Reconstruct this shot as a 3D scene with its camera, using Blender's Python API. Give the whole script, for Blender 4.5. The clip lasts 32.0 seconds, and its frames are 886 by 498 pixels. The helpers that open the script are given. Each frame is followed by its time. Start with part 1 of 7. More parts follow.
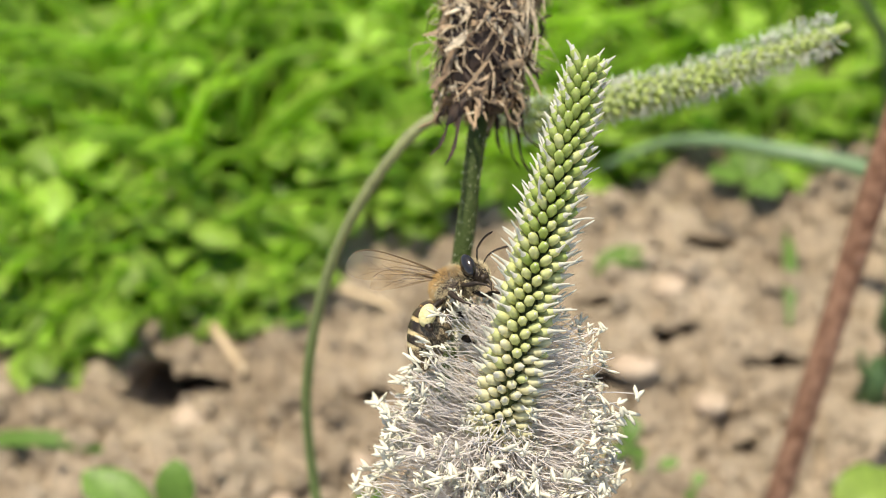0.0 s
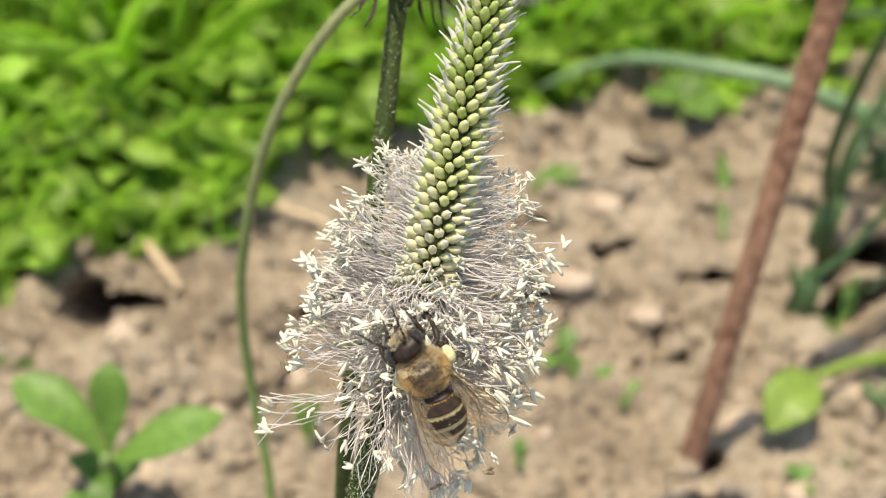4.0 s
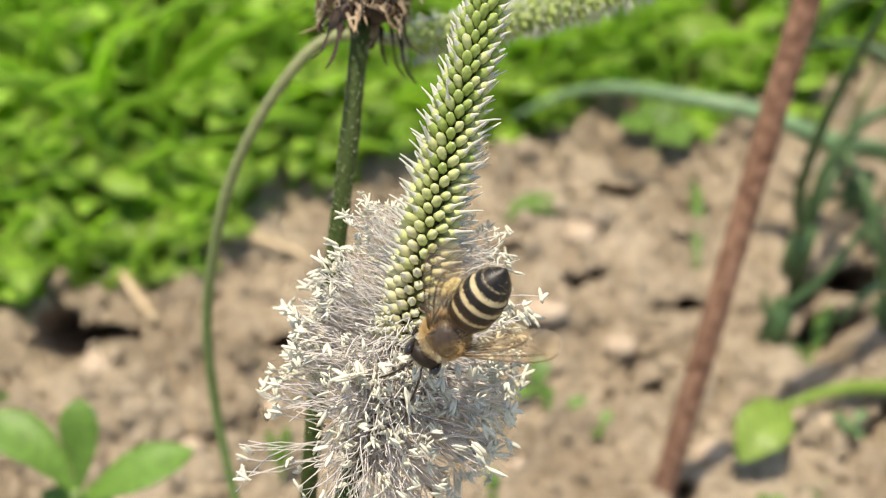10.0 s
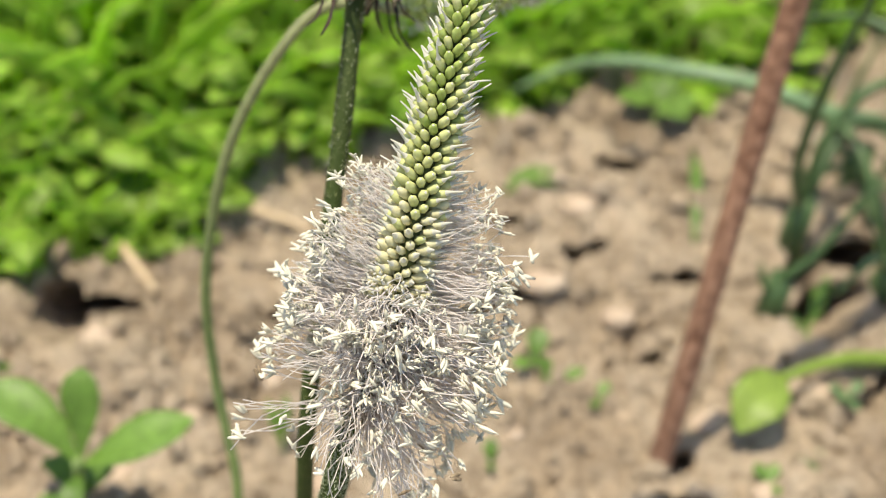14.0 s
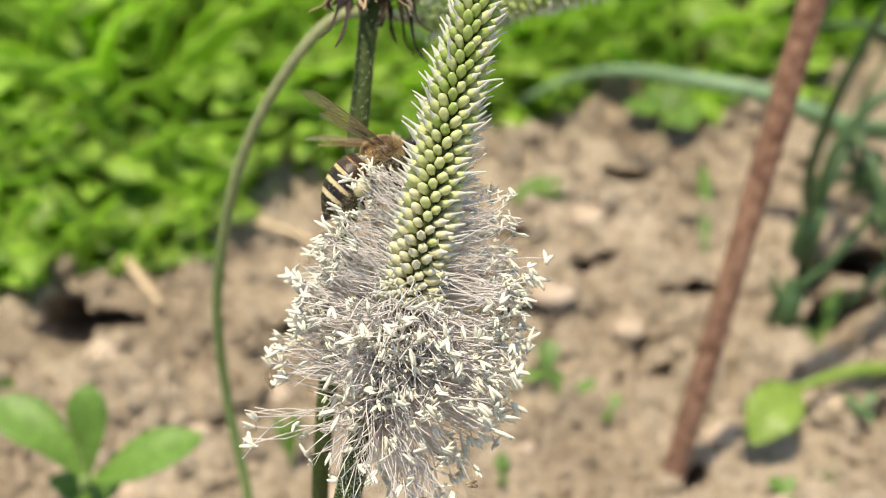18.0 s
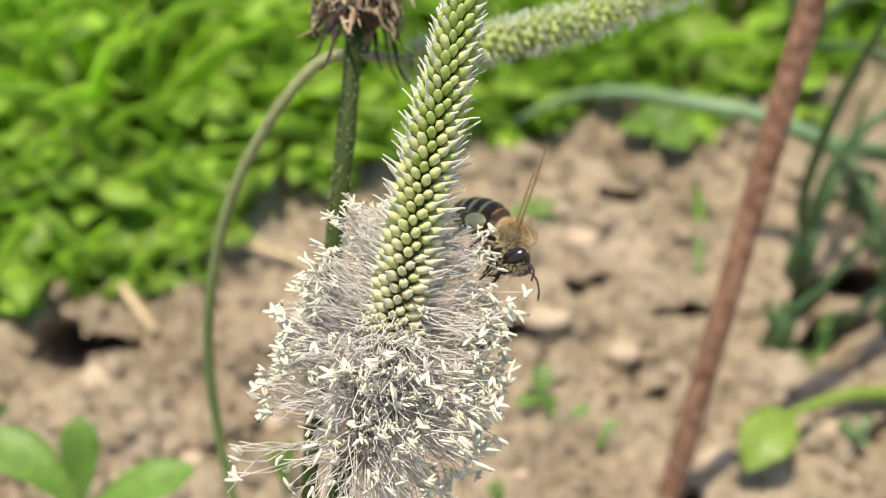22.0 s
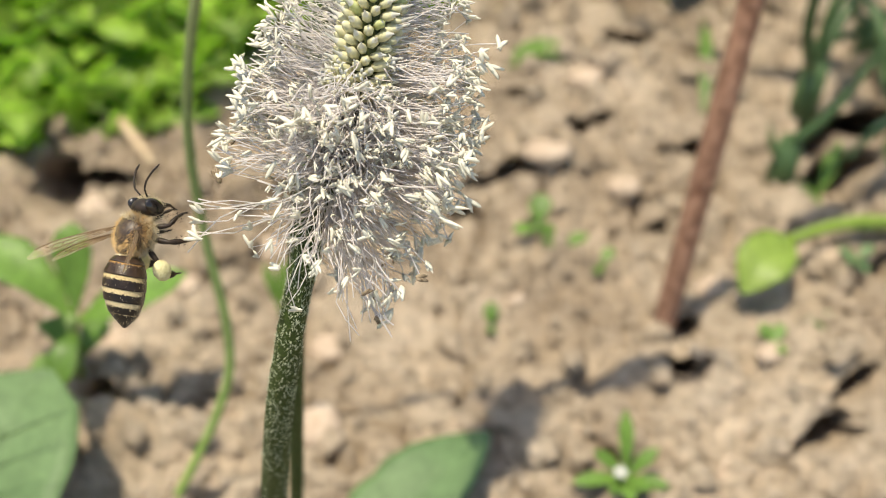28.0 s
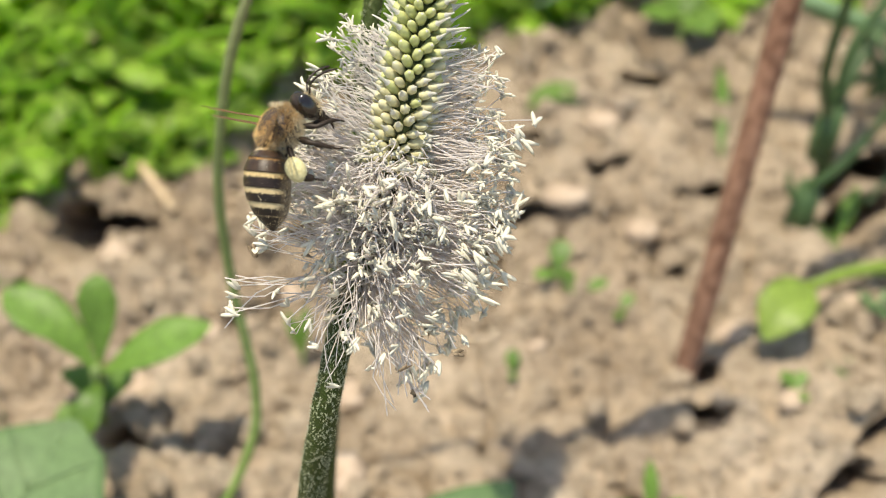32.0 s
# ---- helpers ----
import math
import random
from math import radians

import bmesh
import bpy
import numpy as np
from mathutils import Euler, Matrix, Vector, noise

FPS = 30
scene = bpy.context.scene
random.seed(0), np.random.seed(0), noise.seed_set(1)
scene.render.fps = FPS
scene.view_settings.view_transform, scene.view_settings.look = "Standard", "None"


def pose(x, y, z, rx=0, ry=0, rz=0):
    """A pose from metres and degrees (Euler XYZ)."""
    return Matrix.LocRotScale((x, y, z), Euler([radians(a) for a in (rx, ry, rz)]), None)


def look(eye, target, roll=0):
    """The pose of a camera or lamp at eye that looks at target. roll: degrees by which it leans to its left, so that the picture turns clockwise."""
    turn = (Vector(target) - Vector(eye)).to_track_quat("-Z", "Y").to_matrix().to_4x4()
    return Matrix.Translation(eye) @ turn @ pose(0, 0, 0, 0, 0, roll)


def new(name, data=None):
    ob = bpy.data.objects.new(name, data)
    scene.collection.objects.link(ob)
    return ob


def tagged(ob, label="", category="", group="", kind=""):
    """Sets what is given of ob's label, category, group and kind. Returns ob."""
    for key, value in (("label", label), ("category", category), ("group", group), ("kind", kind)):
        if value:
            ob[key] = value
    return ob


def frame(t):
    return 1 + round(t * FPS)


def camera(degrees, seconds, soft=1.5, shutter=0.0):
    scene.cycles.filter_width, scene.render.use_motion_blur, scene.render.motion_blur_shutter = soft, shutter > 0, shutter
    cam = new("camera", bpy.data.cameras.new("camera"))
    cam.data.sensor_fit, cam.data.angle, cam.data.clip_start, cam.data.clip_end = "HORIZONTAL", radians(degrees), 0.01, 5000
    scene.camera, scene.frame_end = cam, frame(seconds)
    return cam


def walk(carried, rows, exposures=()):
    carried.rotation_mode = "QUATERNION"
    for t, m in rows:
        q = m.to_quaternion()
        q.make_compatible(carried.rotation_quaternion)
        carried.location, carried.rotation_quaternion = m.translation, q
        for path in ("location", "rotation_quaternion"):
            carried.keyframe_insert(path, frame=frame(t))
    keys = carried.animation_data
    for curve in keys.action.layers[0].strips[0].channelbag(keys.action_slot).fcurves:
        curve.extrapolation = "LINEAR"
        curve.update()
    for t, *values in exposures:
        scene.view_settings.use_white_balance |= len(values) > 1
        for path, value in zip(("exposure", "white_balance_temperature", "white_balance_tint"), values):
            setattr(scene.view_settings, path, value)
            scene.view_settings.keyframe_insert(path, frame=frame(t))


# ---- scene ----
# ---------------------------------------------------------------- camera
cam = camera(40.95, 32.0, soft=0.95)
cam.data.dof.use_dof = True
cam.data.dof.focus_distance = 0.102
cam.data.dof.aperture_fstop = 24.0
PATH = [
    (0, pose(-0.00481, 0.00820, 0.18820, 47.467, 2.022, 2.682)),
    (0.5, pose(-0.00286, 0.00741, 0.18828, 47.898, 1.502, 2.265)),
    (1, pose(0.00291, 0.00780, 0.18917, 47.789, 1.458, 2.262)),
    (1.5, pose(0.00141, 0.00684, 0.18949, 47.943, 1.187, 1.866)),
    (2, pose(-0.00133, 0.00655, 0.18970, 47.787, 0.880, 1.452)),
    (2.5, pose(-0.00159, 0.00684, 0.19002, 47.721, 0.543, 1.314)),
    (3, pose(-0.00053, 0.00682, 0.18931, 47.325, 0.548, 1.344)),
    (3.5, pose(-0.00362, 0.00172, 0.18245, 46.770, 0.081, 0.646)),
    (4, pose(-0.00412, 0.00157, 0.18067, 45.628, 0.115, 0.518)),
    (4.5, pose(-0.00458, 0.00117, 0.17950, 45.395, 0.108, 0.487)),
    (6.5, pose(-0.00342, 0.00116, 0.18094, 45.358, 0.562, 0.884)),
    (7, pose(-0.00317, 0.00178, 0.18041, 44.974, 0.501, 0.803)),
    (7.5, pose(-0.00518, 0.00204, 0.18040, 45.023, 0.251, 0.452)),
    (8, pose(-0.00526, 0.00376, 0.18273, 45.337, 0.021, 0.230)),
    (8.5, pose(-0.00276, 0.00486, 0.18536, 45.770, -0.092, 0.192)),
    (9, pose(-0.00181, 0.00561, 0.18636, 46.023, -0.008, 0.139)),
    (9.5, pose(-0.00286, 0.00507, 0.18567, 46.141, -0.070, -0.064)),
    (10, pose(-0.00063, 0.00317, 0.18361, 46.348, -0.018, 0.040)),
    (10.5, pose(-0.00023, 0.00324, 0.18319, 45.843, -0.096, 0.113)),
    (11, pose(-0.00264, 0.00222, 0.18157, 45.763, -0.155, -0.089)),
    (11.5, pose(-0.00282, 0.00270, 0.18246, 45.685, -0.216, -0.025)),
    (12, pose(0.00004, 0.00187, 0.18245, 45.439, -0.025, 0.174)),
    (12.5, pose(0.00035, -0.00238, 0.17712, 45.482, -0.029, -0.084)),
    (13, pose(0.00000, -0.00002, 0.18001, 45.000, -0.000, 0.000)),
    (13.5, pose(0.00004, 0.00156, 0.18309, 45.025, 0.030, 0.115)),
    (14, pose(0.00007, 0.00163, 0.18333, 45.301, 0.025, 0.170)),
    (14.5, pose(-0.00125, 0.00185, 0.18143, 45.436, 0.197, -0.029)),
    (16.5, pose(-0.00090, 0.00096, 0.18026, 45.572, 0.211, 0.025)),
    (17, pose(0.00080, 0.00189, 0.18087, 45.480, 0.432, 0.152)),
    (17.5, pose(0.00027, 0.00163, 0.17997, 45.843, 0.494, 0.148)),
    (18, pose(-0.00230, 0.00335, 0.18178, 45.856, 0.161, -0.181)),
    (18.5, pose(0.00072, 0.00480, 0.18286, 46.310, 0.399, -0.008)),
    (19, pose(0.00206, 0.00634, 0.18610, 46.787, 1.014, 0.282)),
    (19.5, pose(-0.00137, 0.00488, 0.18291, 46.355, 0.756, 0.201)),
    (20, pose(-0.00218, 0.00201, 0.17966, 45.595, 0.845, -0.010)),
    (20.5, pose(-0.00179, 0.00409, 0.18255, 45.317, 0.707, -0.008)),
    (21, pose(-0.00384, 0.00576, 0.18427, 45.354, 0.349, -0.300)),
    (21.5, pose(-0.00324, 0.00628, 0.18463, 45.811, 0.227, -0.415)),
    (22, pose(-0.00106, 0.00669, 0.18500, 45.936, 0.317, -0.346)),
    (22.5, pose(-0.00159, 0.00628, 0.18428, 45.986, 0.100, -0.514)),
    (23, pose(-0.00226, 0.00551, 0.18368, 45.884, -0.019, -0.614)),
    (23.5, pose(0.00146, 0.00167, 0.17933, 45.513, 0.519, -0.385)),
    (24, pose(0.00152, -0.00002, 0.17686, 45.219, 0.512, -0.315)),
    (24.5, pose(0.00044, 0.00017, 0.17685, 44.490, 0.481, -0.404)),
    (25, pose(-0.00008, -0.00038, 0.17601, 44.122, 0.331, -0.436)),
    (25.5, pose(0.00279, -0.00280, 0.17340, 44.088, 0.679, -0.147)),
    (26, pose(0.00214, -0.00435, 0.17193, 43.706, 0.428, -0.304)),
    (26.5, pose(0.00208, -0.00620, 0.17061, 43.485, 0.260, -0.319)),
    (28.5, pose(0.00613, -0.00556, 0.17045, 42.200, 1.534, 1.063)),
    (29, pose(0.00277, -0.00668, 0.16833, 42.992, 1.469, 1.146)),
    (29.5, pose(-0.00184, -0.00603, 0.17166, 42.829, 1.037, 0.624)),
    (30, pose(-0.00023, -0.00583, 0.17169, 42.918, 1.441, 1.023)),
    (30.5, pose(0.00251, -0.00474, 0.17177, 42.069, 2.209, 1.423)),
    (31, pose(0.00291, -0.00509, 0.17094, 42.157, 2.116, 1.327)),
    (31.5, pose(0.00233, -0.00460, 0.17283, 42.964, 1.498, 0.932)),
    (32, pose(0.00174, -0.00295, 0.17419, 43.450, 1.436, 0.748)),
]
walk(cam, PATH, exposures=[(0.0, 0.86, 7500, 9), (32.0, 0.86, 7500, 9)])

# ---------------------------------------------------------------- light
SUN_WAY = Vector((0.14, -0.045, -1.0)).normalized()
world = bpy.data.worlds.new("sky")
scene.world = world
world.use_nodes = True
wn = world.node_tree.nodes
sky = wn.new("ShaderNodeTexSky")
sky.sky_type = "NISHITA"
sky.sun_disc = False
sky.sun_elevation = math.asin(-SUN_WAY.z)
sky.sun_rotation = math.atan2(-SUN_WAY.x, -SUN_WAY.y)
wn["Background"].inputs["Strength"].default_value = 0.14
world.node_tree.links.new(sky.outputs[0], wn["Background"].inputs["Color"])
sun_data = bpy.data.lights.new("sun", "SUN")
sun_data.energy = 3.7
sun_data.angle = radians(0.55)
sun_data.color = (1.0, 0.95, 0.86)
sun = new("sun", sun_data)
sun.matrix_world = look((-0.5, -0.5, 1.4), Vector((-0.5, -0.5, 1.4)) + SUN_WAY)

# ---------------------------------------------------------------- materials


def material(name, build, **kw):
    m = bpy.data.materials.new(name)
    m.use_nodes = True
    nt = m.node_tree
    build(nt, nt.nodes["Principled BSDF"], **kw)
    return m


def node(nt, kind, **inputs):
    n = nt.nodes.new(kind)
    for k, v in inputs.items():
        n.inputs[k.replace("_", " ")].default_value = v
    return n


def noise_of(nt, scale, detail=4.0, rough=0.55, source="Object"):
    n = nt.nodes.new("ShaderNodeTexNoise")
    n.inputs["Scale"].default_value = scale
    n.inputs["Detail"].default_value = detail
    n.inputs["Roughness"].default_value = rough
    c = nt.nodes.new("ShaderNodeTexCoord")
    nt.links.new(c.outputs[source], n.inputs["Vector"])
    return n


def ramp(nt, fac, stops):
    r = nt.nodes.new("ShaderNodeValToRGB")
    el = r.color_ramp.elements
    while len(el) < len(stops):
        el.new(0.5)
    for e, (p, c) in zip(el, stops):
        e.position, e.color = p, (*c, 1)
    nt.links.new(fac, r.inputs[0])
    return r


def bump(nt, bsdf, height, strength, distance):
    b = nt.nodes.new("ShaderNodeBump")
    b.inputs["Strength"].default_value = strength
    b.inputs["Distance"].default_value = distance
    nt.links.new(height, b.inputs["Height"])
    nt.links.new(b.outputs[0], bsdf.inputs["Normal"])
    return b


def mix(nt, fac, a, b, mode="MIX"):
    m = nt.nodes.new("ShaderNodeMix")
    m.data_type, m.blend_type = "RGBA", mode
    if isinstance(fac, (int, float)):
        m.inputs[0].default_value = fac
    else:
        nt.links.new(fac, m.inputs[0])
    for s, v in ((6, a), (7, b)):
        if isinstance(v, tuple):
            m.inputs[s].default_value = (*v, 1)
        else:
            nt.links.new(v, m.inputs[s])
    return m.outputs[2]


def soft_light_through(nt, bsdf, colour, share):
    """Thin tissue: part of the light passes through."""
    tr = nt.nodes.new("ShaderNodeBsdfTranslucent")
    ms = nt.nodes.new("ShaderNodeMixShader")
    ms.inputs[0].default_value = share
    if isinstance(colour, tuple):
        tr.inputs[0].default_value = (*colour, 1)
    else:
        nt.links.new(colour, tr.inputs[0])
    nt.links.new(bsdf.outputs[0], ms.inputs[1])
    nt.links.new(tr.outputs[0], ms.inputs[2])
    nt.links.new(ms.outputs[0], nt.nodes["Material Output"].inputs[0])


def m_soil(nt, b):
    big = noise_of(nt, 28, 5, 0.6)
    fine = noise_of(nt, 420, 6, 0.65)
    crumbs = noise_of(nt, 1300, 4, 0.7)
    c1 = ramp(nt, big.outputs[0], [(0.28, (0.37, 0.285, 0.197)), (0.5, (0.525, 0.422, 0.305)), (0.75, (0.65, 0.548, 0.42))]).outputs[0]
    c2 = ramp(nt, fine.outputs[0], [(0.32, (0.45, 0.43, 0.41)), (0.54, (1.0, 1.0, 1.0)), (0.74, (1.4, 1.36, 1.32))]).outputs[0]
    c = mix(nt, 0.8, c1, c2, "MULTIPLY")
    nt.links.new(c, b.inputs["Base Color"])
    b.inputs["Roughness"].default_value = 0.95
    b.inputs["Specular IOR Level"].default_value = 0.15
    add = nt.nodes.new("ShaderNodeMath")
    add.operation = "ADD"
    nt.links.new(fine.outputs[0], add.inputs[0])
    nt.links.new(crumbs.outputs[0], add.inputs[1])
    bump(nt, b, add.outputs[0], 1.0, 0.0018)


def m_leaf(nt, b, dark, light, share=0.35, rough=0.45, scale=220, island=True):
    n = noise_of(nt, scale, 3)
    rnd = nt.nodes.new("ShaderNodeObjectInfo").outputs["Random"]
    if island:
        rnd = nt.nodes.new("ShaderNodeNewGeometry").outputs["Random Per Island"]
    f = nt.nodes.new("ShaderNodeMath")
    f.operation = "MULTIPLY_ADD"
    f.inputs[1].default_value = 0.6
    nt.links.new(rnd, f.inputs[0])
    sc = nt.nodes.new("ShaderNodeMath")
    sc.operation = "MULTIPLY"
    sc.inputs[1].default_value = 0.45
    nt.links.new(n.outputs[0], sc.inputs[0])
    nt.links.new(sc.outputs[0], f.inputs[2])
    c = ramp(nt, f.outputs[0], [(0.1, dark), (0.85, light)]).outputs[0]
    nt.links.new(c, b.inputs["Base Color"])
    b.inputs["Roughness"].default_value = rough
    b.inputs["Specular IOR Level"].default_value = 0.4
    vor = nt.nodes.new("ShaderNodeTexVoronoi")
    vor.feature = "DISTANCE_TO_EDGE"
    vor.inputs["Scale"].default_value = 750
    vco = nt.nodes.new("ShaderNodeTexCoord")
    nt.links.new(vco.outputs["Object"], vor.inputs["Vector"])
    net = ramp(nt, vor.outputs["Distance"], [(0.0, (0.72, 0.72, 0.72)), (0.22, (1, 1, 1))]).outputs[0]
    spots = ramp(nt, noise_of(nt, scale * 5, 4).outputs[0], [(0.35, (0.78, 0.80, 0.78)), (0.65, (1.08, 1.08, 1.08))]).outputs[0]
    c = mix(nt, 0.8, c, net, "MULTIPLY")
    c = mix(nt, 0.8, c, spots, "MULTIPLY")
    nt.links.new(c, b.inputs["Base Color"])
    bump(nt, b, net, 0.5, 0.0002)
    tc = mix(nt, 1.0, c, (1.6, 1.7, 0.6), "MULTIPLY")
    soft_light_through(nt, b, tc, share)


def m_plain(nt, b, dark, light, scale=900, rough=0.6, bumped=0.3, dist=0.0001, share=0.0, spec=0.3, lo=0.3, hi=0.7):
    n = noise_of(nt, scale, 4)
    c = ramp(nt, n.outputs[0], [(lo, dark), (hi, light)]).outputs[0]
    nt.links.new(c, b.inputs["Base Color"])
    b.inputs["Roughness"].default_value = rough
    b.inputs["Specular IOR Level"].default_value = spec
    if bumped:
        bump(nt, b, n.outputs[0], bumped, dist)
    if share:
        soft_light_through(nt, b, c, share)


SOIL = material("soil", m_soil)
GRASS = material("grass_leaf", m_leaf, dark=(0.16, 0.28, 0.035), light=(0.50, 0.69, 0.14), share=0.58)
SEEDLING = material("seedling_leaf", m_leaf, dark=(0.10, 0.20, 0.03), light=(0.18, 0.32, 0.06), share=0.4, island=False, scale=120)
LIME_LEAF = material("lime_leaf", m_leaf, dark=(0.22, 0.32, 0.05), light=(0.32, 0.44, 0.10), share=0.35, island=False, scale=120)
DULL_LEAF = material("dull_leaf", m_leaf, dark=(0.07, 0.14, 0.05), light=(0.14, 0.23, 0.09), share=0.2, island=False, scale=90, rough=0.6)
VEIN = material("leaf_vein", m_plain, dark=(0.10, 0.17, 0.07), light=(0.17, 0.26, 0.11), scale=500, share=0.15)
ONION_PALE = material("pale_onion_leaf", m_leaf, dark=(0.12, 0.22, 0.10), light=(0.24, 0.36, 0.20), share=0.2, island=False, scale=60, rough=0.35)
ONION = material("onion_leaf", m_leaf, dark=(0.05, 0.10, 0.035), light=(0.12, 0.20, 0.08), share=0.2, island=False, scale=60, rough=0.4)
STEM = material("stem_skin", m_plain, dark=(0.025, 0.045, 0.003), light=(0.44, 0.47, 0.22), scale=3300, bumped=0.9, dist=0.0003, lo=0.60, hi=0.80)
STEM_PALE = material("pale_stem_skin", m_plain, dark=(0.10, 0.16, 0.045), light=(0.19, 0.26, 0.09), scale=500)


def m_bowed(nt, b):
    """Green near the ground, brownish higher up."""
    co = nt.nodes.new("ShaderNodeTexCoord")
    sep = nt.nodes.new("ShaderNodeSeparateXYZ")
    nt.links.new(co.outputs["Generated"], sep.inputs[0])
    c = ramp(nt, sep.outputs["Z"], [(0.12, (0.21, 0.33, 0.07)), (0.4, (0.12, 0.18, 0.05)), (0.7, (0.14, 0.19, 0.06)), (0.95, (0.18, 0.20, 0.085))]).outputs[0]
    n = noise_of(nt, 900, 4)
    c = mix(nt, 0.7, c, ramp(nt, n.outputs[0], [(0.3, (0.7, 0.7, 0.7)), (0.7, (1.25, 1.25, 1.25))]).outputs[0], "MULTIPLY")
    nt.links.new(c, b.inputs["Base Color"])
    b.inputs["Roughness"].default_value = 0.65
    bump(nt, b, n.outputs[0], 0.4, 0.0002)


BOWED = material("bowed_stem_skin", m_bowed)
FUZZ_WHITE = material("white_fuzz", m_plain, dark=(0.62, 0.66, 0.56), light=(0.8, 0.82, 0.74), bumped=0, share=0.4)
FUZZ = material("stem_fuzz", m_plain, dark=(0.42, 0.47, 0.32), light=(0.6, 0.63, 0.48), bumped=0, share=0.3)
BUD = material("bud_skin", m_plain, dark=(0.42, 0.46, 0.18), light=(0.64, 0.66, 0.34), scale=700, rough=0.5, share=0.12)
BUD_GREEN = material("green_bud_skin", m_plain, dark=(0.29, 0.38, 0.09), light=(0.48, 0.57, 0.20), scale=700, rough=0.5, share=0.2)
BUD_TIP = material("bud_lobe", m_plain, dark=(0.60, 0.60, 0.53), light=(0.74, 0.74, 0.68), scale=900, share=0.45)
BUD_CREAM = material("cream_bud_skin", m_plain, dark=(0.52, 0.50, 0.29), light=(0.74, 0.71, 0.49), scale=900, rough=0.5, share=0.15)
CORE = material("spike_core", m_plain, dark=(0.04, 0.05, 0.012), light=(0.12, 0.14, 0.04), scale=900)
FILAMENT = material("filament", m_plain, dark=(0.76, 0.725, 0.70), light=(0.85, 0.815, 0.79), bumped=0, share=0.6, rough=0.35)
ANTHER = material("anther", m_plain, dark=(0.56, 0.54, 0.43), light=(0.72, 0.70, 0.58), scale=2500, bumped=0.4, share=0.15, rough=0.6)
ANTHER_OLD = material("dry_anther", m_plain, dark=(0.10, 0.07, 0.04), light=(0.34, 0.27, 0.18), scale=2500, bumped=0.4, rough=0.7)
RUST = material("rusty_iron", m_plain, dark=(0.12, 0.055, 0.032), light=(0.34, 0.19, 0.125), scale=480, rough=0.85, bumped=0.9, dist=0.0004)
HUSK = material("dry_husk", m_leaf, island=False, dark=(0.08, 0.038, 0.018), light=(0.52, 0.38, 0.25), share=0.2, rough=0.7, scale=400)
HUSK_PALE = material("pale_husk", m_leaf, island=False, dark=(0.42, 0.31, 0.20), light=(0.80, 0.71, 0.58), share=0.25, rough=0.7, scale=500)
HUSK_SHRED = material("husk_shred", m_leaf, dark=(0.09, 0.04, 0.02), light=(0.68, 0.53, 0.37), share=0.2, rough=0.7, scale=600)
# darkest husk pieces; on the core this colour imitates shade between husks
HUSK_DARK_AND_SHADE = material("dark_husk_and_gap_shade", m_plain, dark=(0.008, 0.005, 0.004), light=(0.045, 0.026, 0.017), scale=900)
STRAW = material("straw", m_plain, dark=(0.36, 0.26, 0.16), light=(0.55, 0.43, 0.28), scale=300)
STONE = material("pebble", m_plain, dark=(0.30, 0.22, 0.155), light=(0.47, 0.38, 0.29), scale=260, rough=0.85, bumped=0.5, dist=0.0006)
CHITIN = material("dark_chitin", m_plain, dark=(0.010, 0.007, 0.005), light=(0.034, 0.022, 0.014), scale=2500, rough=0.48, spec=0.25)
THORAX = material("brown_chitin", m_plain, dark=(0.014, 0.009, 0.006), light=(0.06, 0.038, 0.024), scale=3200, rough=0.4, spec=0.5, bumped=0.6)
EYE = material("bee_eye", m_plain, dark=(0.006, 0.005, 0.005), light=(0.014, 0.010, 0.008), scale=3000, rough=0.12, spec=0.6, bumped=0)
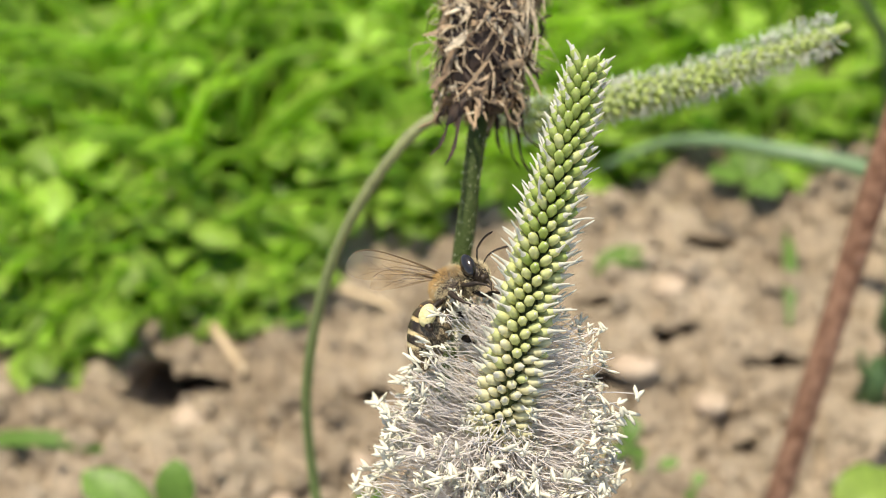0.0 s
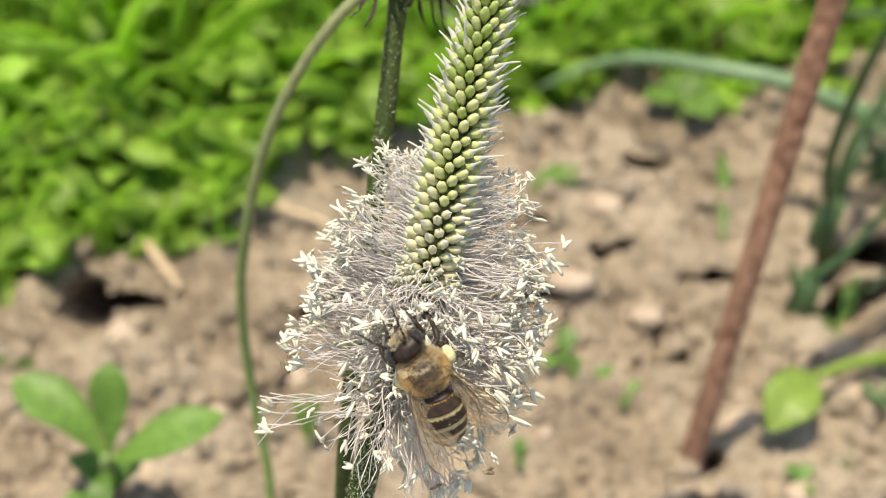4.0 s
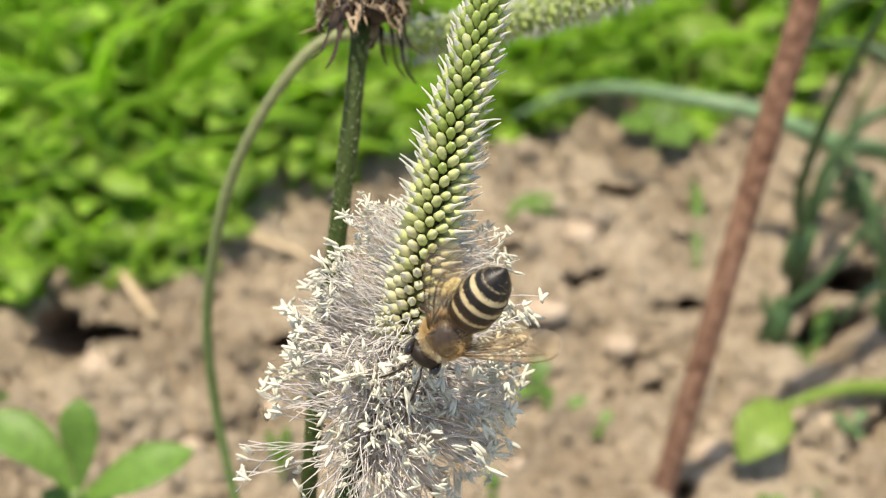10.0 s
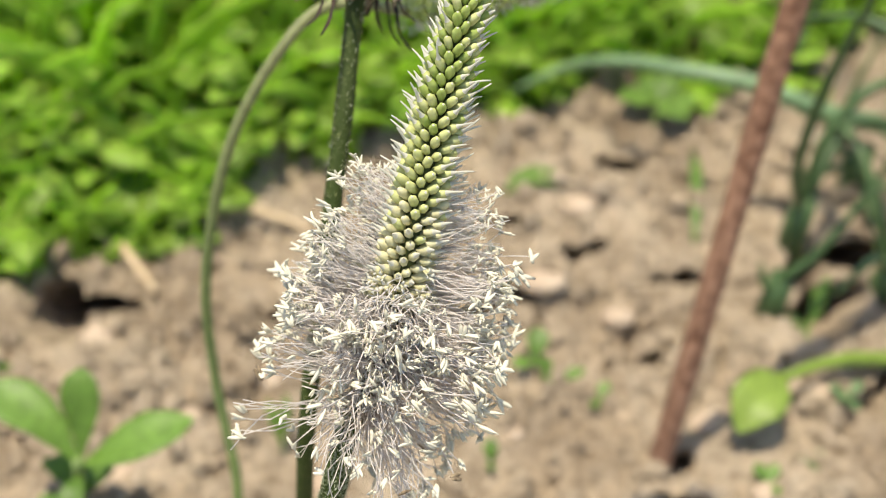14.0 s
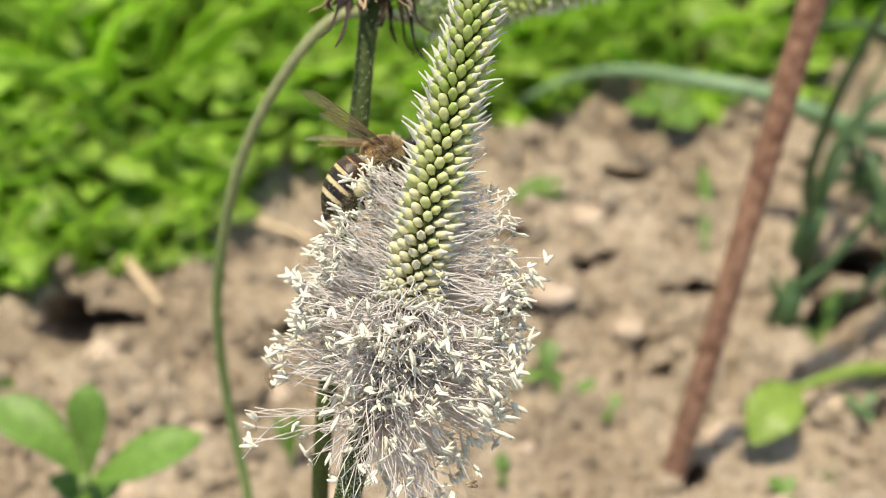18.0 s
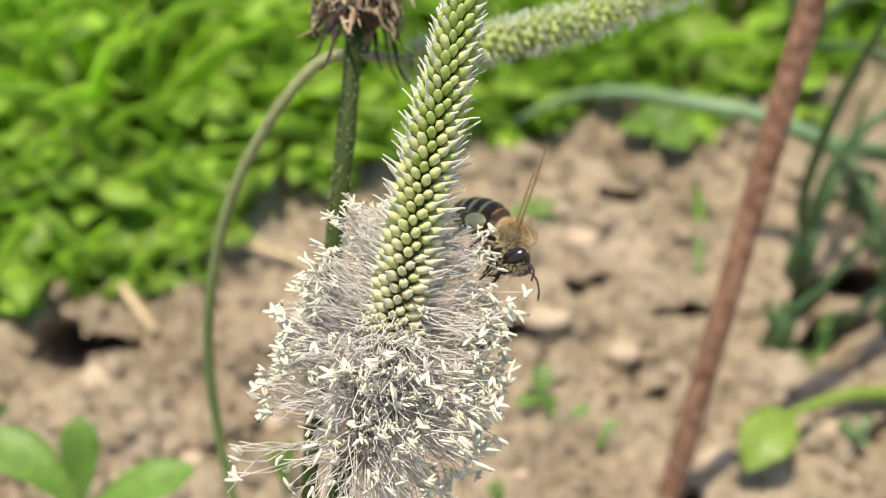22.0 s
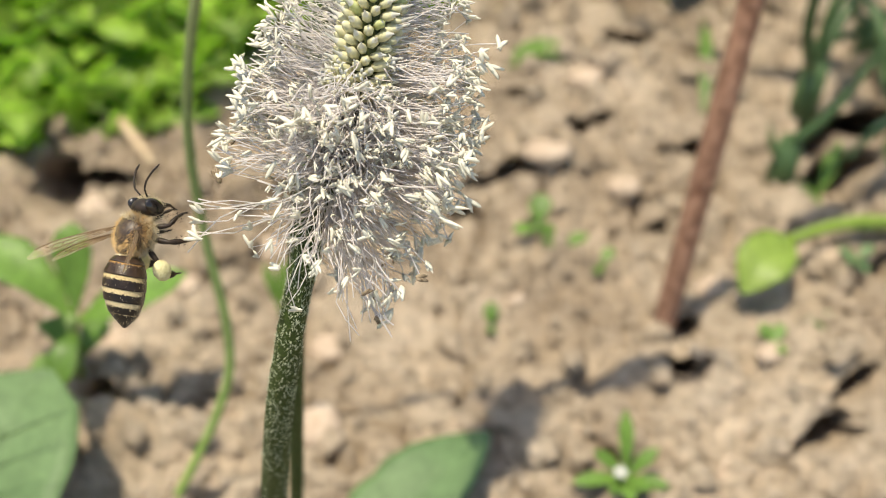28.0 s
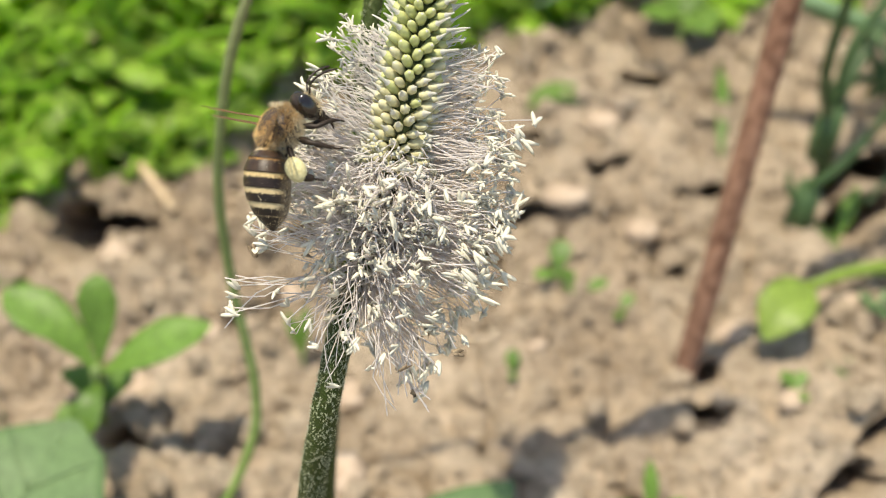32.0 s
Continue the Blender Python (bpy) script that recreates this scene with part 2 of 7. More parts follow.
def m_ring(nt, b, edge, pale, shell):
    """Dark shell with a felt of pale hair on its front edge; speckled grey hair below."""
    co = nt.nodes.new("ShaderNodeTexCoord")
    sep = nt.nodes.new("ShaderNodeSeparateXYZ")
    nt.links.new(co.outputs["Generated"], sep.inputs[0])
    specks = noise_of(nt, 5200, 3, 0.7)

    def with_specks(value, share):
        n = nt.nodes.new("ShaderNodeMath")
        n.operation = "MULTIPLY_ADD"
        n.inputs[1].default_value = share
        nt.links.new(specks.outputs[0], n.inputs[0])
        nt.links.new(value, n.inputs[2])
        h = nt.nodes.new("ShaderNodeMath")
        h.operation = "MULTIPLY"
        h.inputs[1].default_value = 0.5
        nt.links.new(n.outputs[0], h.inputs[0])
        return h.outputs[0]

    dark = ramp(nt, noise_of(nt, 1600, 3).outputs[0], [(0.3, tuple(0.4 * q for q in shell)), (0.7, shell)]).outputs[0]
    dust = ramp(nt, noise_of(nt, 7000, 2).outputs[0], [(0.74, (0, 0, 0)), (0.8, (0.3, 0.3, 0.3))]).outputs[0]
    dark = mix(nt, dust, dark, (0.40, 0.32, 0.20))
    felt = ramp(nt, specks.outputs[0], [(0.3, tuple(0.6 * q for q in pale)), (0.7, pale)]).outputs[0]
    fac = ramp(nt, with_specks(sep.outputs["Y"], 0.5), [(edge / 2 + 0.105, (0, 0, 0)), (edge / 2 + 0.14, (1, 1, 1))]).outputs[0]
    c = mix(nt, fac, dark, felt)
    grey = ramp(nt, specks.outputs[0], [(0.42, (0.05, 0.035, 0.022)), (0.66, (0.36, 0.29, 0.19))]).outputs[0]
    low = ramp(nt, with_specks(sep.outputs["Z"], 0.4), [(0.19, (1, 1, 1)), (0.29, (0, 0, 0))]).outputs[0]
    nt.links.new(mix(nt, low, c, grey), b.inputs["Base Color"])
    rough = nt.nodes.new("ShaderNodeMapRange")
    rough.inputs["To Min"].default_value = 0.38
    rough.inputs["To Max"].default_value = 0.95
    nt.links.new(fac, rough.inputs["Value"])
    nt.links.new(rough.outputs[0], b.inputs["Roughness"])
    b.inputs["Specular IOR Level"].default_value = 0.3
    bump(nt, b, specks.outputs[0], 0.4, 0.00008)


RING = [material("bee_ring", m_ring, edge=e, pale=p, shell=c) for e, p, c in (
    (0.70, (0.36, 0.24, 0.11), (0.05, 0.030, 0.018)), (0.88, (0.36, 0.20, 0.07), (0.045, 0.026, 0.014)), (0.70, (0.52, 0.40, 0.20), (0.024, 0.015, 0.010)),
    (0.62, (0.56, 0.45, 0.25), (0.016, 0.011, 0.008)), (0.58, (0.56, 0.46, 0.27), (0.014, 0.010, 0.008)), (0.97, (0.40, 0.32, 0.2), (0.012, 0.009, 0.007)))]
FUR = material("bee_fur", m_plain, dark=(0.50, 0.31, 0.12), light=(0.82, 0.60, 0.30), scale=2500, rough=0.9, bumped=0, share=0.2)
FUR_PALE = material("pale_bee_fur", m_plain, dark=(0.56, 0.46, 0.28), light=(0.82, 0.73, 0.52), scale=2500, rough=0.9, bumped=0, share=0.2)
POLLEN = material("pollen_load", m_plain, dark=(0.42, 0.38, 0.19), light=(0.60, 0.56, 0.32), scale=3000, rough=0.9, bumped=0.6)


def m_wing(nt, b):
    n = noise_of(nt, 500, 3)
    c = ramp(nt, n.outputs[0], [(0.3, (0.6, 0.5, 0.36)), (0.7, (0.85, 0.8, 0.7))]).outputs[0]
    nt.links.new(c, b.inputs["Base Color"])
    b.inputs["Roughness"].default_value = 0.15
    tp = nt.nodes.new("ShaderNodeBsdfTransparent")
    tp.inputs[0].default_value = (0.95, 0.9, 0.82, 1)
    ms = nt.nodes.new("ShaderNodeMixShader")
    ms.inputs[0].default_value = 0.11
    nt.links.new(tp.outputs[0], ms.inputs[1])
    nt.links.new(b.outputs[0], ms.inputs[2])
    nt.links.new(ms.outputs[0], nt.nodes["Material Output"].inputs[0])


WING = material("wing_membrane", m_wing)
WING_VEIN = material("wing_vein", m_plain, dark=(0.14, 0.09, 0.045), light=(0.24, 0.16, 0.09), scale=1500, share=0.3)

MM = 0.001

# ---------------------------------------------------------------- mesh helpers


class Soup:
    """Collects vertices and faces for one mesh."""

    def __init__(self):
        self.v, self.f, self.m = [], [], []

    def add(self, verts, faces, mat=0):
        k = len(self.v)
        self.v += [tuple(p) for p in verts]
        self.f += [tuple(i + k for i in q) for q in faces]
        self.m += [mat] * len(faces)

    def mesh(self, name, mats, smooth=True):
        me = bpy.data.meshes.new(name)
        me.from_pydata(self.v, [], self.f)
        for m in mats if isinstance(mats, (list, tuple)) else [mats]:
            me.materials.append(m)
        me.polygons.foreach_set("material_index", self.m)
        me.polygons.foreach_set("use_smooth", [smooth] * len(self.f))
        me.update()
        return me


def part(name, soup, mats, parent=None, label="", smooth=True):
    me = soup if isinstance(soup, bpy.types.Mesh) else soup.mesh(name, mats, smooth)
    ob = new(name, me)
    if parent is not None:
        ob.parent = parent
    if label:
        tagged(ob, label)
    return ob


def spline(points, n):
    """A smooth line of n points through the given ones."""
    p = [Vector(q) for q in points]
    p = [2 * p[0] - p[1]] + p + [2 * p[-1] - p[-2]]
    out, seg = [], len(p) - 3
    for k in range(n):
        u = k / (n - 1) * seg
        i = min(int(u), seg - 1)
        u -= i
        a, b, c, d = p[i : i + 4]
        out.append(0.5 * (2 * b + (c - a) * u + (2 * a - 5 * b + 4 * c - d) * u * u + (3 * b - a - 3 * c + d) * u ** 3))
    return out


def tube(soup, line, radii, sides=8, mat=0, closed=True, wobble=0.0, rnd=random):
    line = [Vector(p) for p in line]
    n = len(line)
    if not isinstance(radii, (list, tuple)):
        radii = [radii] * n
    t0 = (line[1] - line[0]).normalized()
    ref = t0.orthogonal().normalized()
    verts, faces = [], []
    for k in range(n):
        t = (line[min(k + 1, n - 1)] - line[max(k - 1, 0)]).normalized()
        ref = (ref - t * ref.dot(t)).normalized()
        side = t.cross(ref)
        for s in range(sides):
            a = 2 * math.pi * s / sides
            r = radii[k] * (1 + wobble * (rnd.random() - 0.5))
            verts.append(line[k] + (ref * math.cos(a) + side * math.sin(a)) * r)
    for k in range(n - 1):
        for s in range(sides):
            q = (s + 1) % sides
            faces.append((k * sides + s, k * sides + q, (k + 1) * sides + q, (k + 1) * sides + s))
    if closed:
        faces.append(tuple(range(sides))[::-1])
        faces.append(tuple((n - 1) * sides + s for s in range(sides)))
    soup.add(verts, faces, mat)


def blob(soup, centre, size, turn=None, rings=7, sides=10, mat=0, lump=0.0, seed=0):
    """A rounded lump with half axes size, its long axis along z before the turn."""
    rr = random.Random(seed)
    turn = turn or Matrix.Identity(3)
    c = Vector(centre)
    verts, faces = [], []
    for k in range(rings + 1):
        a = math.pi * k / rings
        for s in range(sides):
            b = 2 * math.pi * s / sides
            g = 1 + lump * (rr.random() - 0.5)
            verts.append(c + turn @ Vector((size[0] * math.sin(a) * math.cos(b) * g, size[1] * math.sin(a) * math.sin(b) * g, -size[2] * math.cos(a) * g)))
    for k in range(rings):
        for s in range(sides):
            q = (s + 1) % sides
            faces.append((k * sides + s, k * sides + q, (k + 1) * sides + q, (k + 1) * sides + s))
    soup.add(verts, faces, mat)


def blade(soup, line, widths, up, thick=0.0002, fold=0.15, mat=0, ripple=0.0, across=4, rnd=random):
    """A leaf along a line with its widths; it has a fold along its middle and a thickness."""
    line = [Vector(p) for p in line]
    n, up = len(line), Vector(up)
    top, faces = [], []
    for k in range(n):
        t = (line[min(k + 1, n - 1)] - line[max(k - 1, 0)]).normalized()
        side = t.cross(up)
        side = side.normalized() if side.length > 1e-6 else t.orthogonal().normalized()
        nrm = side.cross(t).normalized()
        for s in range(across + 1):
            u = 2 * s / across - 1
            top.append(line[k] + side * u * widths[k] / 2 + nrm * (fold * abs(u) * widths[k] / 2 + ripple * (rnd.random() - 0.5) * widths[k]))
    m = len(top)
    low = []
    for k in range(n):
        t = (line[min(k + 1, n - 1)] - line[max(k - 1, 0)]).normalized()
        side = t.cross(up)
        side = side.normalized() if side.length > 1e-6 else t.orthogonal().normalized()
        nrm = side.cross(t).normalized()
        low += [top[k * (across + 1) + s] - nrm * thick for s in range(across + 1)]
    w = across + 1
    for k in range(n - 1):
        for s in range(across):
            a, b, c, d = k * w + s, k * w + s + 1, (k + 1) * w + s + 1, (k + 1) * w + s
            faces += [(a, b, c, d), (a + m, d + m, c + m, b + m)]
        faces += [(k * w, (k + 1) * w, (k + 1) * w + m, k * w + m), (k * w + across, k * w + across + m, (k + 1) * w + across + m, (k + 1) * w + across)]
    soup.add(top + low, faces, mat)


def oval(n, width, tip=0.05, stalk=0.1, bulge=0.55):
    """Widths of an oval leaf with a narrow stalk."""
    out = []
    for k in range(n):
        u = k / (n - 1)
        w = max(0.0, math.sin(math.pi * min(1, max(0, u)) ** (math.log(0.5) / math.log(bulge)))) ** 0.75
        out.append(width * max(w, stalk if u < 0.5 else tip))
    return out


def empty(name, place, label, category, group=""):
    ob = new(name)
    ob.location = place
    ob.empty_display_size = 0.01
    return tagged(ob, label, category, group)


TABLES = {}


def noise_grid(x, y, cell, seed):
    """Smooth value noise at many places."""
    if seed not in TABLES:
        TABLES[seed] = np.random.RandomState(seed).rand(256, 256)
    tab = TABLES[seed]
    u, v = x / cell + 1000.3, y / cell + 1000.7
    i, j = np.floor(u).astype(int), np.floor(v).astype(int)
    fu, fv = u - i, v - j
    fu, fv = fu * fu * (3 - 2 * fu), fv * fv * (3 - 2 * fv)
    g = lambda a, b: tab[a % 256, b % 256]
    return (g(i, j) * (1 - fu) + g(i + 1, j) * fu) * (1 - fv) + (g(i, j + 1) * (1 - fu) + g(i + 1, j + 1) * fu) * fv - 0.5


# ---------------------------------------------------------------- ground
# hollows and cracks: x, y, half width across, half width along, turn in degrees, depth
HOLLOWS = [
    (-0.0798, 0.166, 0.0062, 0.0080, 0, 0.011), (-0.0705, 0.1672, 0.006, 0.003, 10, 0.008),
    (0.0424, 0.1195, 0.004, 0.0026, -10, 0.009),
    (0.063, 0.104, 0.006, 0.002, 36, 0.008), (-0.0685, 0.195, 0.006, 0.005, 0, 0.008),
    (0.0045, 0.161, 0.0042, 0.0028, 10, 0.010), (0.0435, 0.130, 0.003, 0.0022, 20, 0.007),
    # added on the rod's shadow line, its depth imitates that shadow's dark
    (0.082, 0.1705, 0.008, 0.004, 25, 0.010),
    (0.0785, 0.181, 0.006, 0.0035, 60, 0.009), (0.088, 0.186, 0.007, 0.004, 0, 0.010), (0.066, 0.103, 0.004, 0.0016, 20, 0.006),
    (0.012, 0.17, 0.008, 0.002, 5, 0.004), (0.09, 0.15, 0.012, 0.003, 40, 0.005),
    # shaped to imitate the seedling's shadow on the soil, no real hollow
    (-0.0605, 0.1165, 0.004, 0.003, 15, 0.004),
    (0.05, 0.178, 0.006, 0.0016, 0, 0.005), (0.03, 0.185, 0.005, 0.0014, 15, 0.005), (0.015, 0.193, 0.005, 0.0016, -10, 0.005),
    (0.041, 0.157, 0.005, 0.0014, 10, 0.004), (-0.012, 0.158, 0.006, 0.0016, 0, 0.004), (0.07, 0.113, 0.005, 0.0016, 40, 0.006),
    (0.104, 0.178, 0.01, 0.006, 20, 0.007), (0.04, 0.212, 0.006, 0.0025, 0, 0.006), (-0.035, 0.168, 0.005, 0.0015, 5, 0.004),
]


def hollow_depth(x, y):
    ragged = 0.5 * noise_grid(x, y, 0.0035, 15) + 0.8 * noise_grid(x, y, 0.008, 16)
    out = 0.0 * x
    for hx, hy, a, b, turn, deep in HOLLOWS:
        c, s = math.cos(radians(turn)), math.sin(radians(turn))
        u, v = ((x - hx) * c + (y - hy) * s) / a, ((y - hy) * c - (x - hx) * s) / b
        out = np.maximum(out, 2.2 * deep * np.exp(-((np.clip(1 + ragged, 0.3, 2) * (u * u + v * v)) ** 3)))
    return out


def ground_height(x, y):
    big = noise_grid(x, y, 0.045, 3) * 0.008
    clod = np.abs(noise_grid(x, y, 0.013, 5)) * 0.008 + noise_grid(x, y, 0.02, 6) * 0.004
    warp = noise_grid(x, y, 0.006, 7) * 0.004
    crumb = noise_grid(x + warp, y - warp, 0.0045, 8) * 0.0026 + noise_grid(x, y, 0.0021, 9) * 0.0013
    crack = noise_grid(x, y, 0.03, 11) + 0.25 * noise_grid(x, y, 0.007, 13)
    ridge = -np.exp(-((crack / 0.016) ** 2)) * 0.006 * np.clip(4 * noise_grid(x, y, 0.05, 12) + 0.3, 0, 1)
    h = big + 1.2 * clod - 0.002 + 1.35 * crumb + ridge - hollow_depth(x, y)
    fade = np.clip(1.6 - np.hypot(x, y - 0.15) / 0.5, 0, 1)
    return h * fade


def spread(lo, hi, step, far):
    core = list(np.arange(lo, hi, step))
    out, d = [], step
    a = lo
    while a > -far:
        d *= 1.25
        a -= d
        out.append(a)
    left = out[::-1]
    out, d, a = [], step, core[-1]
    while a < far:
        d *= 1.25
        a += d
        out.append(a)
    return np.array(left + core + out)


gx, gy = spread(-0.16, 0.13, 0.00095, 60), spread(0.05, 0.30, 0.00095, 60)
GX, GY = np.meshgrid(gx, gy)
GZ = ground_height(GX, GY)
GD = hollow_depth(GX, GY)
GY = GY + 1.1 * GD
nx, ny = len(gx), len(gy)
gmesh = bpy.data.meshes.new("ground")
idx = np.arange(nx * ny).reshape(ny, nx)
quads = np.stack([idx[:-1, :-1], idx[:-1, 1:], idx[1:, 1:], idx[1:, :-1]], -1).reshape(-1, 4)
gmesh.from_pydata(np.stack([GX, GY, GZ], -1).reshape(-1, 3).tolist(), [], quads.tolist())
gmesh.polygons.foreach_set("use_smooth", [True] * len(quads))
gmesh.materials.append(SOIL)
tagged(new("ground", gmesh), "dry cracked light brown garden soil with crumbs", "soil", kind="structure")


def looked_up(table, x, y):
    """A value of the ground's grid at a place, between its four nearest points."""
    i = min(max(int(np.searchsorted(gx, x)) - 1, 0), nx - 2)
    j = min(max(int(np.searchsorted(gy, y)) - 1, 0), ny - 2)
    u, v = (x - gx[i]) / (gx[i + 1] - gx[i]), (y - gy[j]) / (gy[j + 1] - gy[j])
    low = table[j, i] * (1 - u) + table[j, i + 1] * u
    high = table[j + 1, i] * (1 - u) + table[j + 1, i + 1] * u
    return float(low * (1 - v) + high * v)


def on_ground(x, y):
    return looked_up(GZ, x, y)


# ---------------------------------------------------------------- rusty rod
def make_rod():
    rod = empty("iron_rod", (0.0369, 0.1249, -0.02), "rusty brown ribbed iron rod leaning a little in the soil", "rod")
    rr = random.Random(4)
    s = Soup()
    lean = Vector((0.1438, 0.2706, 1.0))
    line = [lean * (0.012 * k) for k in range(76)]
    tube(s, line, 0.0021, 14, wobble=0.1, rnd=rr)
    part("bar", s, RUST, rod)
    for k in range(70):
        z = 0.018 + k * 0.0031
        s = Soup()
        half = []
        for j in range(7):
            a = math.pi * j / 6 + (0 if k % 2 else math.pi)
            half.append(lean * (z + 0.0005 * j) + Vector((0.00215 * math.cos(a), 0.00215 * math.sin(a), 0)))
        tube(s, half, 0.00011 * rr.uniform(0.7, 1.3), 5)
        part("rib", s, RUST, rod)
    return rod


make_rod()


# ---------------------------------------------------------------- weeds at the back
EDGE = [(-0.2, 0.170), (-0.088, 0.183), (-0.067, 0.192), (-0.046, 0.210), (0.009, 0.238), (0.061, 0.252), (0.115, 0.262), (0.3, 0.27)]


def edge_y(x):
    return float(np.interp(x, [e[0] for e in EDGE], [e[1] for e in EDGE]))


def make_weeds():
    rr = random.Random(11)
    s = Soup()
    for k in range(6400):
        far = rr.random() ** 1.5
        x = rr.uniform(-0.24, 0.2)
        if x > 0.02 and rr.random() < 0.35:
            continue
        y = edge_y(x) + far * 0.26 + rr.uniform(-0.008, 0.004) + 0.03 * noise.noise(Vector((x * 40, 2.0, far * 6))) * (1 - far)
        low = min(1.0, max(0.0, (y - edge_y(x)) / 0.05 + 0.4))
        z = on_ground(x, y)
        kind = rr.random()
        if kind < 0.66:
            h = rr.uniform(0.018, 0.062) * low
            a = rr.uniform(0, 6.28)
            bend = rr.uniform(0.2, 1.1) * h
            pts = [(x, y, z), (x + 0.35 * bend * math.cos(a), y + 0.35 * bend * math.sin(a), z + 0.6 * h), (x + bend * math.cos(a), y + bend * math.sin(a), z + h * rr.uniform(0.7, 1.0))]
            w = rr.uniform(0.0016, 0.0042)
            blade(s, spline(pts, 6), [w * q for q in (0.7, 1, 1, 0.9, 0.6, 0.1)], (math.cos(a + 1.6), math.sin(a + 1.6), 0.3), across=2)
        else:
            h = rr.uniform(0.004, 0.034) * low
            size = rr.uniform(0.006, 0.0135)
            for q in range(rr.choice((1, 2, 3))):
                a = rr.uniform(0, 6.28)
                tilt = rr.uniform(-0.25, 0.6)
                p0 = Vector((x, y, z + h))
                d = Vector((math.cos(a), math.sin(a), tilt))
                pts = [p0 + d * size * u - Vector((0, 0, 0.25 * size * u * u)) for u in (0, 0.25, 0.5, 0.75, 1)]
                blade(s, pts, oval(5, size * rr.uniform(0.55, 0.9), stalk=0.15), (0, 0, 1), across=2, fold=0.2)
            tube(s, [(x, y, z), (x + 0.002, y, z + h * 0.6), (x, y, z + h)], 0.0005, 4, closed=False)
    ob = part("weeds", s, GRASS)
    tagged(ob, "bright green low weeds and grass behind the bare soil", "weeds", kind="stuff")


make_weeds()


# ---------------------------------------------------------------- seedlings and broad leaves
def leaf_part(name, parent, pts, width, mat, up=(0, 0, 1), bulge=0.6, stalk=0.12, fold=0.15, n=12, label=""):
    s = Soup()
    rr = random.Random(int(1e5 * width) + n)
    widths = [w * rr.uniform(0.93, 1.05) for w in oval(n, width, stalk=stalk, bulge=bulge)]
    blade(s, spline(pts, n), widths, up, fold=fold, across=8, ripple=0.022, rnd=rr)
    return part(name, s, mat, parent, label)


def make_seedling():
    x, y = -0.0655, 0.1205
    z = on_ground(x, y)
    ob = empty("seedling", (x, y, z - 0.001), "bright green seedling with smooth oval leaves in bare soil", "seedling")
    s = Soup()
    tube(s, spline([(0, 0, 0), (0.002, -0.002, 0.010), (0.0052, -0.005, 0.0225)], 6), [0.0011, 0.001, 0.001, 0.001, 0.001, 0.0011], 7)
    part("stem", s, STEM_PALE, ob)
    for pts, w in (
        ([(0.002, 0.002, 0.013), (0.008, 0.001, 0.018), (0.016, 0.003, 0.021), (0.022, 0.006, 0.021)], 0.0085),
        ([(0.002, 0.002, 0.013), (-0.003, 0.006, 0.019), (-0.009, 0.009, 0.022), (-0.014, 0.012, 0.023)], 0.0085),
        ([(0.002, 0.002, 0.013), (0.003, 0.006, 0.02), (0.003, 0.009, 0.025), (0.003, 0.012, 0.027)], 0.0065),
        ([(0.002, 0.001, 0.012), (0.002, -0.003, 0.013), (0.001, -0.007, 0.011), (-0.001, -0.01, 0.008)], 0.0055),
        ([(0.001, 0, 0.006), (-0.003, -0.003, 0.008), (-0.006, -0.004, 0.008)], 0.005),
        ([(0.001, 0, 0.005), (0.004, 0.004, 0.009), (0.006, 0.006, 0.009)], 0.006),
        ([(0.001, 0, 0.005), (-0.003, 0.005, 0.009), (-0.004, 0.007, 0.009)], 0.006),
    ):
        rise = Vector((0.0032, -0.0067, 0.0086)) if pts[0][2] > 0.01 else Vector((0.0012, -0.0025, 0.003))
        leaf_part("leaf", ob, [Vector(p) * 0.97 + rise for p in pts], w, SEEDLING)
    return ob


make_seedling()


def make_broad_leaf(name, pts, width, label, mat=DULL_LEAF, bulge=0.5):
    p0 = Vector(pts[0])
    ob = empty(name, p0, label, "leaf")
    rel = [Vector(p) - p0 for p in pts]
    leaf_part("blade", ob, rel, width, mat, bulge=bulge, n=22)
    mid = spline(rel, 22)
    rib = max(0.00015, width * 0.010)
    s = Soup()
    tube(s, [p + Vector((0, 0, rib * 0.3)) for p in mid[:-2]], [rib * (1 - 0.7 * k / 19) for k in range(20)], 6)
    part("midrib", s, VEIN if width > 0.01 else mat, ob)
    if width > 0.01:
        for k in range(5, 17, 3):
            for sd in (-1, 1):
                d = (mid[k + 1] - mid[k]).normalized()
                side = d.cross(Vector((0, 0, 1))).normalized() * sd
                reach = 0.36 * width * math.sin(math.pi * k / 21)
                a, c = mid[k], mid[k] + side * reach + d * reach * 0.9
                c += Vector((0, 0, 0.15 * reach + mid[min(k + 3, 21)].z * 0.5 - mid[k].z * 0.5))
                s = Soup()
                tube(s, [a + (c - a) * q / 5 for q in range(6)], [rib * 0.5 * (1 - 0.12 * q) for q in range(6)], 5)
                part("vein", s, VEIN, ob)
    return ob


make_broad_leaf("broad_leaf", [(-0.0775, 0.068, -0.002), (-0.073, 0.082, 0.012), (-0.0670, 0.094, 0.019), (-0.0625, 0.107, 0.019)], 0.033, "dull green broad leaf rising over the soil")
make_broad_leaf("broad_leaf", [(-0.019, 0.076, -0.002), (-0.0105, 0.0855, 0.005), (-0.0005, 0.0945, 0.008), (0.0077, 0.1035, 0.006)], 0.0145, "dull green broad leaf lying on the soil")


